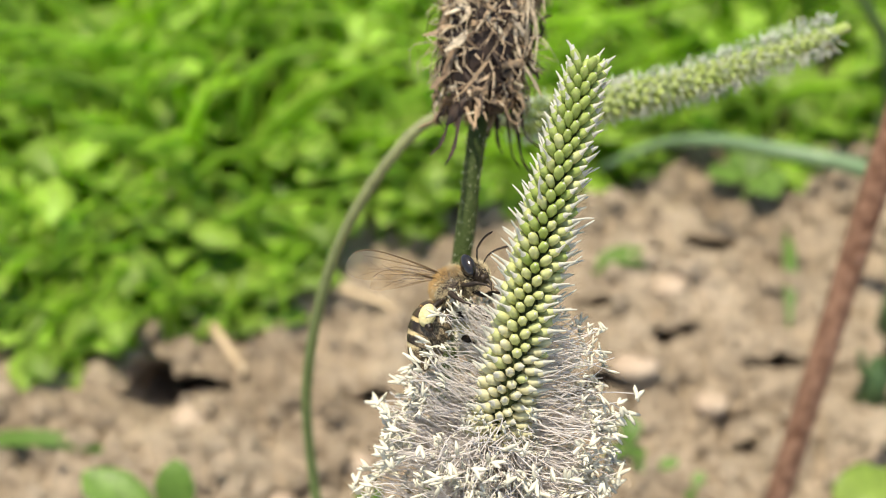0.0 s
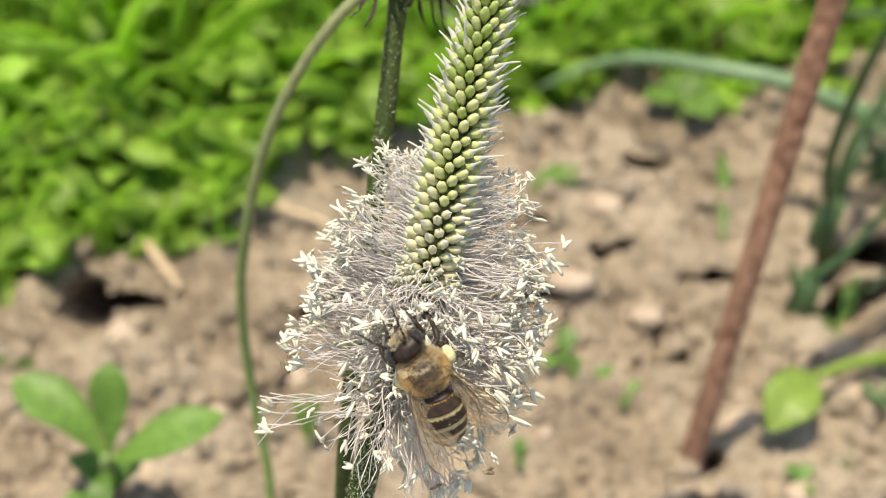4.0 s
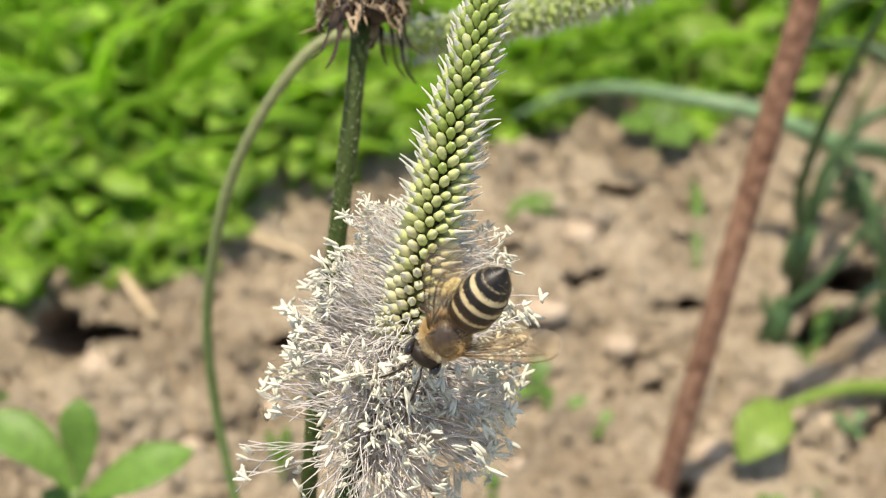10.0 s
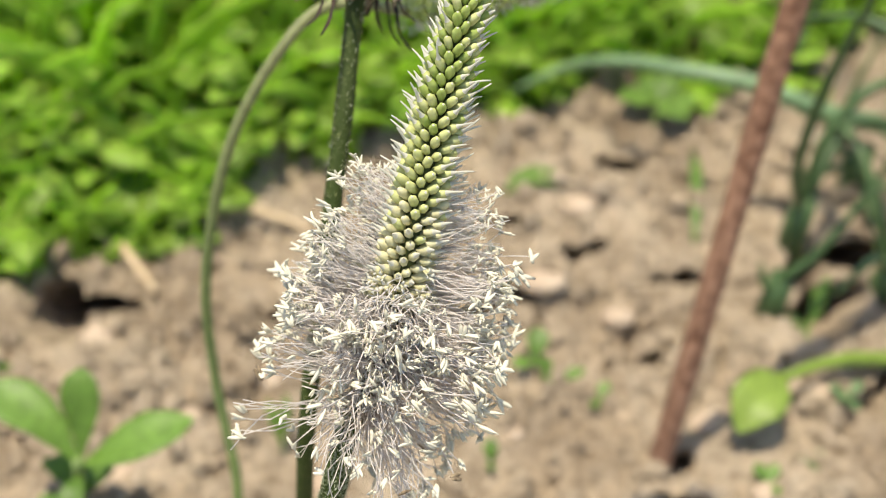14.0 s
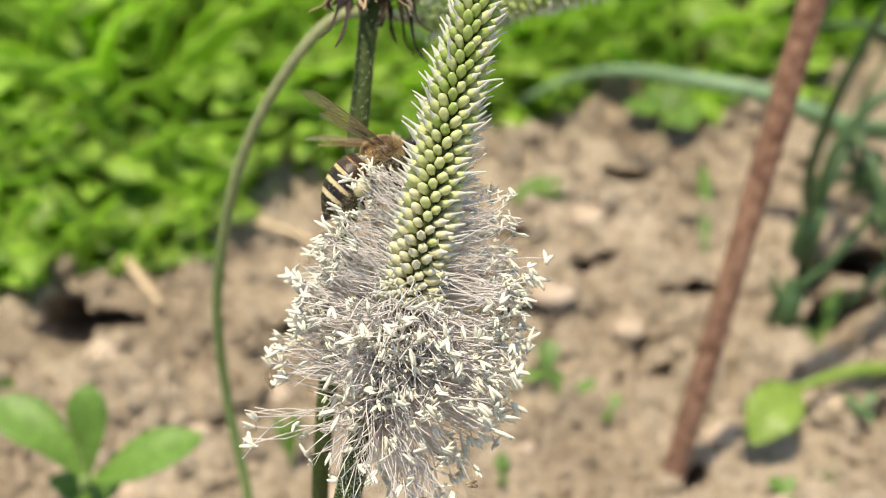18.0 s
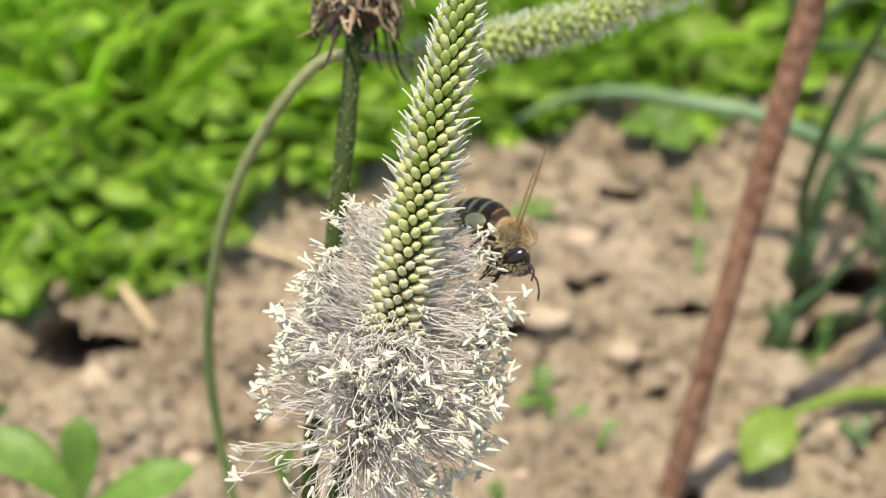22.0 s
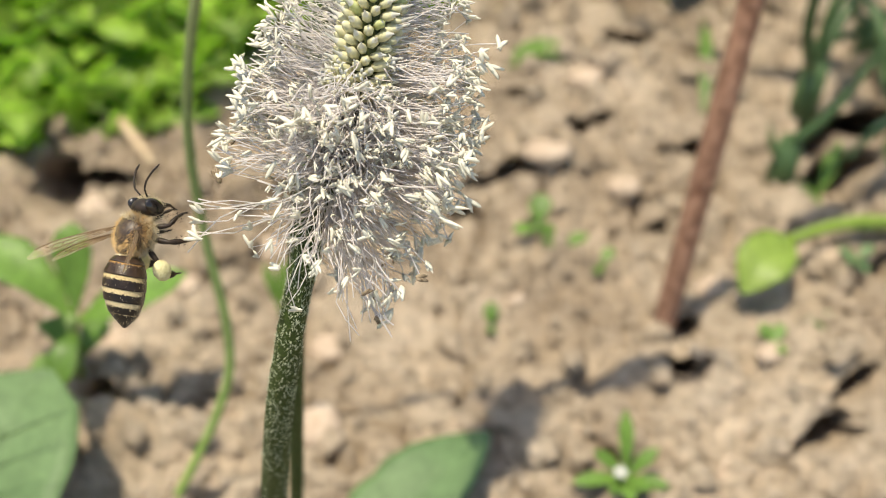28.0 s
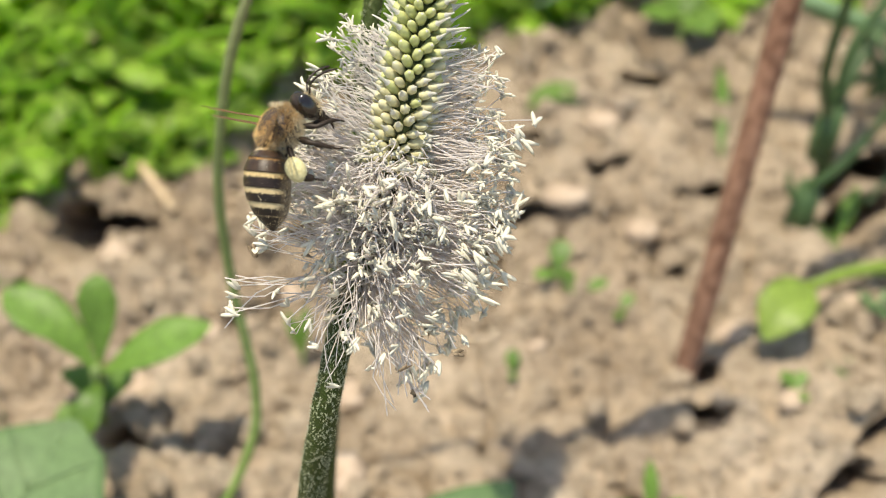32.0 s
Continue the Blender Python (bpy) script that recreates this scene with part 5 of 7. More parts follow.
def make_bee():
    bee = empty("honey_bee", (0, 0, 0), "brown honey bee with striped abdomen and pale pollen loads", "bee")
    s = Soup()
    blob(s, (0, 0, 0), (1.95 * MM, 1.8 * MM, 2.0 * MM), Matrix.Rotation(radians(90), 3, "X"), 12, 18, lump=0.03)
    blob(s, (0, -1.45 * MM, 0.55 * MM), (1.25 * MM, 0.7 * MM, 0.75 * MM), None, 8, 12, lump=0.03)
    thorax = part("thorax", s, THORAX, bee)
    bare = lambda d: d.z < 0.50 or math.hypot(d.x, d.y * 0.85 - 0.1) > 0.70
    s = Soup()
    hairs(s, (0, 0, 0), (1.9 * MM, 1.95 * MM, 1.75 * MM), 3200, 0.46 * MM, 1, lambda d: bare(d) and d.z > -0.25, thin=0.000019)
    hairs(s, (0, 0, 0), (1.9 * MM, 1.95 * MM, 1.75 * MM), 900, 0.2 * MM, 2, lambda d: not bare(d), thin=0.000012)
    part("fur", s, FUR, thorax, "tawny fur")
    s = Soup()
    hairs(s, (0, 0, 0), (1.9 * MM, 1.95 * MM, 1.75 * MM), 2200, 0.48 * MM, 12, lambda d: d.z < 0.05, thin=0.000019)
    hairs(s, (0, 0.9 * MM, 0.1 * MM), (1.7 * MM, 1.0 * MM, 1.5 * MM), 500, 0.5 * MM, 13, lambda d: d.y > 0.3, thin=0.000026)
    part("pale_fur", s, FUR_PALE, thorax, "pale buff fur")
    # head, set on its joint
    at = Vector((0, 1.7, -0.4)) * MM
    v = lambda x, y, z: Vector((x, y, z)) * MM - at
    s = Soup()
    blob(s, v(0, 2.75, -0.35), (1.62 * MM, 0.95 * MM, 1.25 * MM), None, 10, 16, lump=0.03)
    blob(s, v(0, 2.95, -1.1), (1.1 * MM, 0.85 * MM, 1.0 * MM), None, 8, 12, lump=0.03)
    blob(s, v(0, 3.15, -1.95), (0.62 * MM, 0.5 * MM, 0.5 * MM), None, 6, 10)
    head = part("head", s, CHITIN, bee)
    head.location = at
    s = Soup()
    hairs(s, v(0, 2.85, -0.6), (1.5 * MM, 0.95 * MM, 1.3 * MM), 420, 0.32 * MM, 3, lambda d: abs(d.x) < 0.58 and d.y > 0.3 and d.z < 0.5, thin=0.00002)
    hairs(s, v(0, 2.0, -0.6), (1.3 * MM, 0.5 * MM, 1.3 * MM), 160, 0.35 * MM, 4, lambda d: d.z < 0.3, thin=0.00002)
    part("face_hair", s, FUR_PALE, head)
    s = Soup()
    tube(s, spline([v(0, 3.2, -2.2), v(0, 3.35, -2.9), v(0, 3.0, -3.7)], 7), [0.28 * MM, 0.24 * MM, 0.2 * MM, 0.16 * MM, 0.12 * MM, 0.09 * MM, 0.05 * MM], 7)
    part("tongue", s, CHITIN, head)
    for sd in (-1, 1):
        s = Soup()
        blob(s, v(sd * 1.32, 2.95, -0.5), (0.5 * MM, 0.72 * MM, 1.22 * MM), Matrix.Rotation(radians(12 * sd), 3, "Y") @ Matrix.Rotation(radians(-14), 3, "X"), 12, 18)
        part("eye", s, EYE, head, "glossy black eye")
        s = Soup()
        tube(s, [v(sd * 0.35, 3.5, -0.45), v(sd * 0.6, 4.0, 0.1), v(sd * 0.85, 4.45, 0.5)], [0.1 * MM, 0.085 * MM, 0.09 * MM], 7)
        tube(s, spline([v(sd * 0.85, 4.45, 0.5), v(sd * 1.1, 5.2, 0.55), v(sd * 1.45, 6.1, 0.3), v(sd * 1.75, 6.9, -0.2)], 11), [0.085 * MM] + [0.105 * MM] * 9 + [0.06 * MM], 7, wobble=0.08, rnd=random.Random(3))
        part("antenna", s, CHITIN, head)
    # abdomen, set on its joint: a waist and six overlapping rings along a drooping line
    at = Vector((0, -1.7, -0.2)) * MM
    ys = [-1.75, -2.7, -3.9, -5.2, -6.4, -7.5, -8.8]
    zs = [-0.2, -0.1, -0.15, -0.3, -0.5, -0.75, -1.05]
    rs = [0.9, 1.72, 2.06, 2.08, 1.86, 1.42, 0.18]
    s = Soup()
    tube(s, [Vector((0, y, z)) * MM - at for y, z in ((-1.2, -0.3), (-1.8, -0.2), (-4.5, -0.25), (-8.2, -0.95))], [0.5 * MM, 0.6 * MM, 1.5 * MM, 0.2 * MM], 12)
    abdomen = part("abdomen", s, CHITIN, bee, "tapering abdomen with dark and buff bands")
    abdomen.location = at
    bend = [1.0, 1.06, 1.03, 1.04, 1.03, 1.0]
    for k in range(6):
        s = Soup()
        sides, verts, faces = 22, [], []
        for j in range(10):
            u = j / 9
            y, z = ys[k] * (1 - u) + ys[k + 1] * u, zs[k] * (1 - u) + zs[k + 1] * u
            r = rs[k] * (1 - u) + rs[k + 1] * u
            r *= bend[k] * (1 + 0.10 * math.sin(math.pi * u)) if k == 5 else 1 + 0.045 * u + 0.02 * math.sin(math.pi * u)
            for q in range(sides):
                a = 2 * math.pi * q / sides
                verts.append(Vector((r * math.cos(a), y, z + 0.94 * r * math.sin(a))) * MM - at)
        for j in range(9):
            for q in range(sides):
                p = (q + 1) % sides
                faces.append((j * sides + q, j * sides + p, (j + 1) * sides + p, (j + 1) * sides + q))
        faces.append(tuple(range(9 * sides, 10 * sides)))
        s.add(verts, faces)
        part("abdomen_ring", s, RING[k], abdomen, "dark ring with a pale felt band")
    s = Soup()
    rr = random.Random(9)
    for k in range(620):
        u = rr.random()
        y = -1.8 - 6.5 * u
        r = float(np.interp(-y, [-q for q in ys], rs))
        z = float(np.interp(-y, [-q for q in ys], zs))
        a = rr.gauss(-math.pi / 2, 1.1) if k % 3 else rr.uniform(0, 6.28)
        p = Vector((r * math.cos(a), y, z + 0.94 * r * math.sin(a))) * MM - at
        way = Vector((math.cos(a) * 0.5, -1, math.sin(a) * 0.5)).normalized()
        tube(s, [p, p + way * rr.uniform(0.15, 0.35) * MM], [0.000011, 0.000005], 3, closed=False)
    for k in range(260):
        a = rr.uniform(-0.4, 3.54)
        y = rr.uniform(-2.3, -1.8)
        r = float(np.interp(-y, [-q for q in ys], rs))
        p = Vector((r * math.cos(a), y, -0.15 + 0.94 * r * math.sin(a))) * MM - at
        tube(s, [p, p + Vector((math.cos(a) * 0.7, -0.8, math.sin(a) * 0.7)) * 0.5 * MM], [0.000022, 0.00001], 3, closed=False)
    part("abdomen_hair", s, FUR_PALE, abdomen)
    hind_legs = {}
    for sd in (-1, 1):
        for name, pts, rad in (
            ("foreleg", [(0.8, 1.3, -1.3), (1.5, 1.9, -2.2), (1.3, 2.9, -2.8), (1.1, 3.5, -3.5), (1.0, 3.7, -4.0)], ((0.2, 0.27, 0.2), (0.2, 0.25, 0.2), (0.16, 0.16, 0.1), (0.09, 0.09, 0.06))),
            ("middle_leg", [(1.1, 0.2, -1.5), (2.3, 0.4, -2.3), (2.5, 0.9, -3.5), (2.4, 1.3, -4.4), (2.3, 1.7, -5.0)], ((0.22, 0.3, 0.22), (0.2, 0.3, 0.22), (0.2, 0.2, 0.12), (0.1, 0.1, 0.06))),
        ):
            s = Soup()
            line, radii = leg_line(pts, rad, sd)
            tube(s, line, radii, 8)
            hairs(s, (line[12] + line[7]) / 2, (0.3 * MM, 0.5 * MM, 0.6 * MM), 60, 0.22 * MM, 21, thin=0.000014)
            part(name, s, CHITIN, bee)
        # hind leg, set on its hip
        hip = Vector((1.1, -0.9, -1.3))
        line, radii = leg_line([(0, 0, 0), (0.85, -0.6, -0.75), (1.1, -1.45, -2.1), (1.0, -1.0, -3.2), (0.9, -0.6, -4.0)], ((0.24, 0.3, 0.24), (0.22, 0.42, 0.46), (0.4, 0.4, 0.26), (0.12, 0.1, 0.06)), sd)
        s = Soup()
        tube(s, line, radii, 9)
        leg = part("hind_leg", s, CHITIN, bee)
        leg.location = Vector((sd * hip.x, hip.y, hip.z)) * MM
        s = Soup()
        blob(s, (sd * 1.15 * MM, -1.25 * MM, -1.55 * MM), (0.70 * MM, 0.88 * MM, 1.12 * MM), Matrix.Rotation(radians(-28), 3, "X"), 12, 16, lump=0.035, seed=3)
        part("pollen_load", s, POLLEN, leg, "pale yellow pollen load")
        hind_legs[sd] = leg
    wings = []
    for sd in (-1, 1):
        for fore in (True, False):
            w = make_wing(bee, sd, fore)
            wings.append((w, sd, fore))
    return bee, wings, abdomen, head, hind_legs


bee, wings, abdomen, bee_head, hind_legs = make_bee()
bee.scale = (0.95, 0.95, 0.95)


# ---------------------------------------------------------------- what moves
BEE_ROWS = [
    (0, pose(-0.01021, 0.08488, 0.11294, 85.4, -49.5, -152.1)),
    (0.5, pose(-0.00859, 0.09020, 0.11307, 62.7, -55.9, -135.7)),
    (1, pose(0.00038, 0.09404, 0.10804, 35.1, -57.5, -114.4)),
    (1.25, pose(0.00322, 0.09100, 0.10726, 13.3, -67.7, -137.9)),
    (1.5, pose(0.00606, 0.08797, 0.10648, -5.1, -81.1, -163.0)),
    (2, pose(0.00876, 0.07888, 0.10783, 13.3, -73.9, 165.3)),
    (2.5, pose(0.00788, 0.07333, 0.10838, -55.9, -86.4, -151.4)),
    (3, pose(0.00437, 0.06943, 0.11077, 50.9, -61.2, 69.2)),
    (3.5, pose(0.00078, 0.06626, 0.10958, 68.5, -65.4, 46.4)),
    (4, pose(-0.00635, 0.06217, 0.10783, 77.3, -20.0, 21.8)),
    (4.5, pose(-0.01502, 0.06221, 0.10605, 67.7, -59.4, 0.8)),
    (5.5, pose(-0.02210, 0.06327, 0.09683, 42.1, -51.8, 34.8)),
    (6, pose(-0.01945, 0.06287, 0.09608, 38.3, -30.3, -13.5)),
    (6.5, pose(-0.01725, 0.06185, 0.09556, 30.7, 33.7, -20.4)),
    (7, pose(-0.02051, 0.07597, 0.11281, 21.0, -11.6, -44.8)),
    (7.5, pose(-0.01480, 0.08227, 0.11083, 19.8, -15.6, -60.3)),
    (8, pose(-0.01314, 0.08003, 0.11728, 19.8, -19.7, -76.2)),
    (8.5, pose(-0.00917, 0.09065, 0.11150, 30.9, -37.3, -152.2)),
    (9, pose(0.00458, 0.08052, 0.11360, 53.8, -30.6, 124.2)),
    (9.3, pose(0.00550, 0.07451, 0.11374, 68.9, -63.1, 79.2)),
    (9.65, pose(0.00253, 0.07119, 0.11300, -17.5, -62.6, 139.9)),
    (10, pose(-0.00044, 0.06788, 0.11226, -61.9, -38.0, 156.6)),
    (10.5, pose(-0.00541, 0.06794, 0.11294, 49.0, -76.5, 38.3)),
    (11, pose(-0.00650, 0.07042, 0.11496, 61.2, -40.6, 4.8)),
    (11.2, pose(-0.00826, 0.07373, 0.11682, 44.4, -19.7, 23.4)),
    (11.3, pose(-0.00665, 0.07355, 0.11314, 43.3, 17.0, -14.1)),
    (11.4, pose(0.00234, 0.06974, 0.10793, 42.0, 4.5, -9.3)),
    (11.5, pose(0.00332, 0.06750, 0.10429, 39.6, -4.0, -0.6)),
    (11.7, pose(0.00857, 0.06716, 0.10143, 28.3, 10.1, 45.8)),
    (12, pose(0.00794, 0.06313, 0.09762, 16.8, 20.9, 59.8)),
    (12.2, pose(0.00792, 0.06582, 0.09733, 23.4, 20.7, 61.8)),
    (12.4, pose(0.01057, 0.07049, 0.10026, 22.7, 20.1, 65.5)),
    (12.5, pose(0.01008, 0.07422, 0.10243, 20.0, 27.4, 74.3)),
    (12.6, pose(0.00876, 0.07797, 0.10347, 20.6, 24.3, 74.5)),
    (12.7, pose(0.00534, 0.08278, 0.09847, 2.3, 24.8, 71.6)),
    (13, pose(-0.00541, 0.08639, 0.09530, 26.3, 36.3, 47.5)),
    (14.5, pose(-0.00691, 0.08770, 0.09617, 38.6, 47.5, 41.7)),
    (15.05, pose(-0.00957, 0.08899, 0.09528, 42.6, -9.8, 32.6)),
    (15.6, pose(-0.01223, 0.09028, 0.09439, 69.7, -63.8, 3.5)),
    (16.1, pose(-0.02066, 0.08403, 0.10084, 58.3, -32.1, -41.0)),
    (16.5, pose(-0.01597, 0.07374, 0.11373, 54.9, -33.5, -99.6)),
    (17, pose(-0.01064, 0.08334, 0.11051, 48.8, -46.4, -117.1)),
    (17.5, pose(-0.00920, 0.08419, 0.11150, 28.1, -44.6, -101.1)),
    (18, pose(-0.00770, 0.08800, 0.11189, 9.8, -39.2, -87.7)),
    (18.2, pose(-0.00642, 0.09668, 0.11130, 52.1, -31.6, -76.8)),
    (18.3, pose(-0.00952, 0.09661, 0.11408, 30.7, -15.0, -110.4)),
    (18.4, pose(-0.01428, 0.09209, 0.12091, 9.4, -37.4, -144.6)),
    (18.5, pose(-0.01517, 0.09278, 0.12276, 18.8, -32.0, -134.0)),
    (19, pose(-0.03200, 0.07542, 0.11045, 1.7, -29.8, -74.1)),
    (19.5, pose(-0.02762, 0.06857, 0.09653, 4.2, -26.0, -69.7)),
    (20, pose(-0.02535, 0.07724, 0.11158, 7.0, -22.3, -65.2)),
    (20.5, pose(-0.01795, 0.08673, 0.11557, 13.6, -34.3, -90.6)),
    (21, pose(-0.00982, 0.08873, 0.11743, 27.3, -42.2, -121.4)),
    (21.5, pose(0.00030, 0.09382, 0.10790, 2.3, -56.0, -115.4)),
    (22, pose(0.00559, 0.08799, 0.10744, -5.5, -74.7, -161.1)),
    (22.5, pose(0.00582, 0.07950, 0.10915, -47.7, -70.7, -130.4)),
    (23, pose(0.00500, 0.07467, 0.10814, -13.5, -79.5, 175.0)),
    (23.5, pose(0.00530, 0.07064, 0.10540, -16.1, -76.2, 155.9)),
    (24, pose(0.00293, 0.06657, 0.10595, -22.0, -73.2, 139.8)),
    (24.5, pose(0.00352, 0.06677, 0.10209, -67.1, -60.4, -159.6)),
    (25, pose(0.00260, 0.06059, 0.10061, -74.7, -40.0, -135.1)),
    (25.5, pose(0.00356, 0.06161, 0.09656, -84.7, -56.8, -145.1)),
    (26, pose(0.00142, 0.05719, 0.09807, -93.7, -74.4, -154.4)),
    (26.5, pose(-0.00019, 0.05539, 0.09759, -66.0, -76.3, 179.9)),
    (27, pose(-0.00707, 0.05913, 0.08647, 13.1, -36.1, 77.2)),
    (27.5, pose(-0.01800, 0.06164, 0.08904, 48.3, -32.2, 7.9)),
    (28, pose(-0.02488, 0.06633, 0.09367, 38.5, -23.3, -41.5)),
    (28.5, pose(-0.02575, 0.06806, 0.10447, 23.3, -22.8, -67.4)),
    (29, pose(-0.02403, 0.07260, 0.10030, 13.0, -44.8, -82.3)),
    (29.5, pose(-0.02589, 0.06466, 0.09330, 16.0, -36.4, -68.0)),
    (30, pose(-0.01884, 0.05433, 0.09472, 20.9, -28.7, -54.5)),
    (30.5, pose(-0.00473, 0.05709, 0.09455, 20.9, 7.6, -2.2)),
    (30.8, pose(-0.00414, 0.05966, 0.10527, 23.6, 3.1, -4.0)),
    (31, pose(-0.00644, 0.06523, 0.10982, 25.6, 0.1, -5.3)),
    (31.5, pose(-0.01277, 0.06653, 0.10788, 66.9, -23.5, -33.3)),
    (32, pose(-0.01387, 0.06931, 0.11206, 37.6, -35.6, -65.1)),
]
# parts of the bee, in its own space
ABDOMEN_ROWS = [
    (0, pose(0, -0.0017, -0.0002, 29, 0, -7)),
    (1, pose(0, -0.0017, -0.0002, 17.8, 0, -0.2)),
    (1.5, pose(0, -0.0017, -0.0002, 28, 0, 0)),
    (2, pose(0, -0.0017, -0.0002, 30, 0, 1.9)),
    (2.5, pose(0, -0.0017, -0.0002, 6, 0, 0)),
    (3, pose(0, -0.0017, -0.0002, 23.3, 0, -5.6)),
    (3.5, pose(0, -0.0017, -0.0002, 6, 0, 0)),
    (4, pose(0, -0.0017, -0.0002, -12.1, 0, -10)),
    (4.5, pose(0, -0.0017, -0.0002, 35.1, 0, 0.2)),
    (6.5, pose(0, -0.0017, -0.0002, 1.3, 0, 1.7)),
    (7, pose(0, -0.0017, -0.0002, 8.6, 0, 3.1)),
    (8, pose(0, -0.0017, -0.0002, 6.1, 0, 3.5)),
    (9, pose(0, -0.0017, -0.0002, -4.1, 0, 2.8)),
    (9.3, pose(0, -0.0017, -0.0002, 6, 0, 0)),
    (10, pose(0, -0.0017, -0.0002, -22, 0, 9)),
    (10.5, pose(0, -0.0017, -0.0002, 26.3, 0, -9)),
    (11, pose(0, -0.0017, -0.0002, 34, 0, -0.1)),
    (12, pose(0, -0.0017, -0.0002, 1.9, 0, 0.2)),
    (16.5, pose(0, -0.0017, -0.0002, 38.2, 0, 5.4)),
    (17, pose(0, -0.0017, -0.0002, 39.6, 0, -3.3)),
    (18, pose(0, -0.0017, -0.0002, 36.2, 0, 1.5)),
    (18.5, pose(0, -0.0017, -0.0002, 11, 0, -1.3)),
    (19, pose(0, -0.0017, -0.0002, 0.7, 0, 1.5)),
    (20, pose(0, -0.0017, -0.0002, -5, 0, 1.1)),
    (21, pose(0, -0.0017, -0.0002, 12.5, 0, -0.7)),
    (21.5, pose(0, -0.0017, -0.0002, 6, 0, 0)),
    (22, pose(0, -0.0017, -0.0002, 32, 0, -2.1)),
    (22.5, pose(0, -0.0017, -0.0002, 30, 0, 2.8)),
    (23, pose(0, -0.0017, -0.0002, 22.8, 0, 4.5)),
    (24, pose(0, -0.0017, -0.0002, 41.1, 0, 7.9)),
    (25, pose(0, -0.0017, -0.0002, 17, 0, 12.3)),
    (26, pose(0, -0.0017, -0.0002, 36, 0, 9.8)),
    (26.5, pose(0, -0.0017, -0.0002, 42, 0, 3.5)),
    (28.5, pose(0, -0.0017, -0.0002, 0.4, 0, 5)),
    (29, pose(0, -0.0017, -0.0002, -0.3, 0, 0.6)),
    (30, pose(0, -0.0017, -0.0002, 6.5, 0, 6.1)),
    (30.5, pose(0, -0.0017, -0.0002, 7, 0, -3.3)),
    (31, pose(0, -0.0017, -0.0002, 3, 0, -5.6)),
    (31.5, pose(0, -0.0017, -0.0002, 12.9, 0, 1.1)),
    (32, pose(0, -0.0017, -0.0002, 29.7, 0, 4.3)),
]
HEAD_ROWS = [
    (0, pose(0, 0.0017, -0.0004, 4.5, 0, 0.8)),
    (1, pose(0, 0.0017, -0.0004, 0.2, 0, 1.1)),
    (1.5, pose(0, 0.0017, -0.0004, -2.3, 0, 5.7)),
    (2, pose(0, 0.0017, -0.0004, -4.5, 0, 10)),
    (2.5, pose(0, 0.0017, -0.0004, 16.1, 0, 4.1)),
    (3, pose(0, 0.0017, -0.0004, 14.6, 0, 7.3)),
    (3.5, pose(0, 0.0017, -0.0004, 19.1, 0, 7.6)),
    (4, pose(0, 0.0017, -0.0004, -2.9, 0, 14)),
    (4.5, pose(0, 0.0017, -0.0004, 14.8, 0, 5.1)),
    (6.5, pose(0, 0.0017, -0.0004, 0.1, 0, -4)),
    (7, pose(0, 0.0017, -0.0004, 5, 0, 1.7)),
    (8, pose(0, 0.0017, -0.0004, 1.7, 0, 3.6)),
    (9, pose(0, 0.0017, -0.0004, 4, 0, -5.2)),
    (9.3, pose(0, 0.0017, -0.0004, 5.5, 0, -0.1)),
    (10, pose(0, 0.0017, -0.0004, 7.6, 0, 4.7)),
    (10.5, pose(0, 0.0017, -0.0004, 8.6, 0, 3.5)),
    (11, pose(0, 0.0017, -0.0004, 4.7, 0, -0.1)),
    (12, pose(0, 0.0017, -0.0004, 5.1, 0, -3.1)),
    (16.5, pose(0, 0.0017, -0.0004, 1.8, 0, 10.4)),
    (17, pose(0, 0.0017, -0.0004, 3.7, 0, -6.8)),
    (18, pose(0, 0.0017, -0.0004, 8.4, 0, 0.1)),
    (18.5, pose(0, 0.0017, -0.0004, 0.3, 0, -1.9)),
    (19, pose(0, 0.0017, -0.0004, 6.7, 0, 2.9)),
    (20, pose(0, 0.0017, -0.0004, 2.4, 0, -1.4)),
    (21, pose(0, 0.0017, -0.0004, 6.8, 0, 10)),
    (21.5, pose(0, 0.0017, -0.0004, 3.1, 0, 3.2)),
    (22, pose(0, 0.0017, -0.0004, 3.4, 0, 4.1)),
    (22.5, pose(0, 0.0017, -0.0004, -10.1, 0, -1.1)),
    (23, pose(0, 0.0017, -0.0004, -5.2, 0, 1.5)),
    (24, pose(0, 0.0017, -0.0004, 11.8, 0, 7.2)),
    (25, pose(0, 0.0017, -0.0004, 12.8, 0, 5.7)),
    (26, pose(0, 0.0017, -0.0004, 2.5, 0, -8.9)),
    (26.5, pose(0, 0.0017, -0.0004, 13.5, 0, 15.7)),
    (28.5, pose(0, 0.0017, -0.0004, 7, 0, 3.5)),
    (29, pose(0, 0.0017, -0.0004, 3.1, 0, 0.7)),
    (30, pose(0, 0.0017, -0.0004, 7.9, 0, 5.8)),
    (30.5, pose(0, 0.0017, -0.0004, -0.6, 0, 3.3)),
    (31, pose(0, 0.0017, -0.0004, -2.1, 0, -0.9)),
    (31.5, pose(0, 0.0017, -0.0004, 12.4, 0, 8.1)),
    (32, pose(0, 0.0017, -0.0004, -4.6, 0, -5.5)),
]
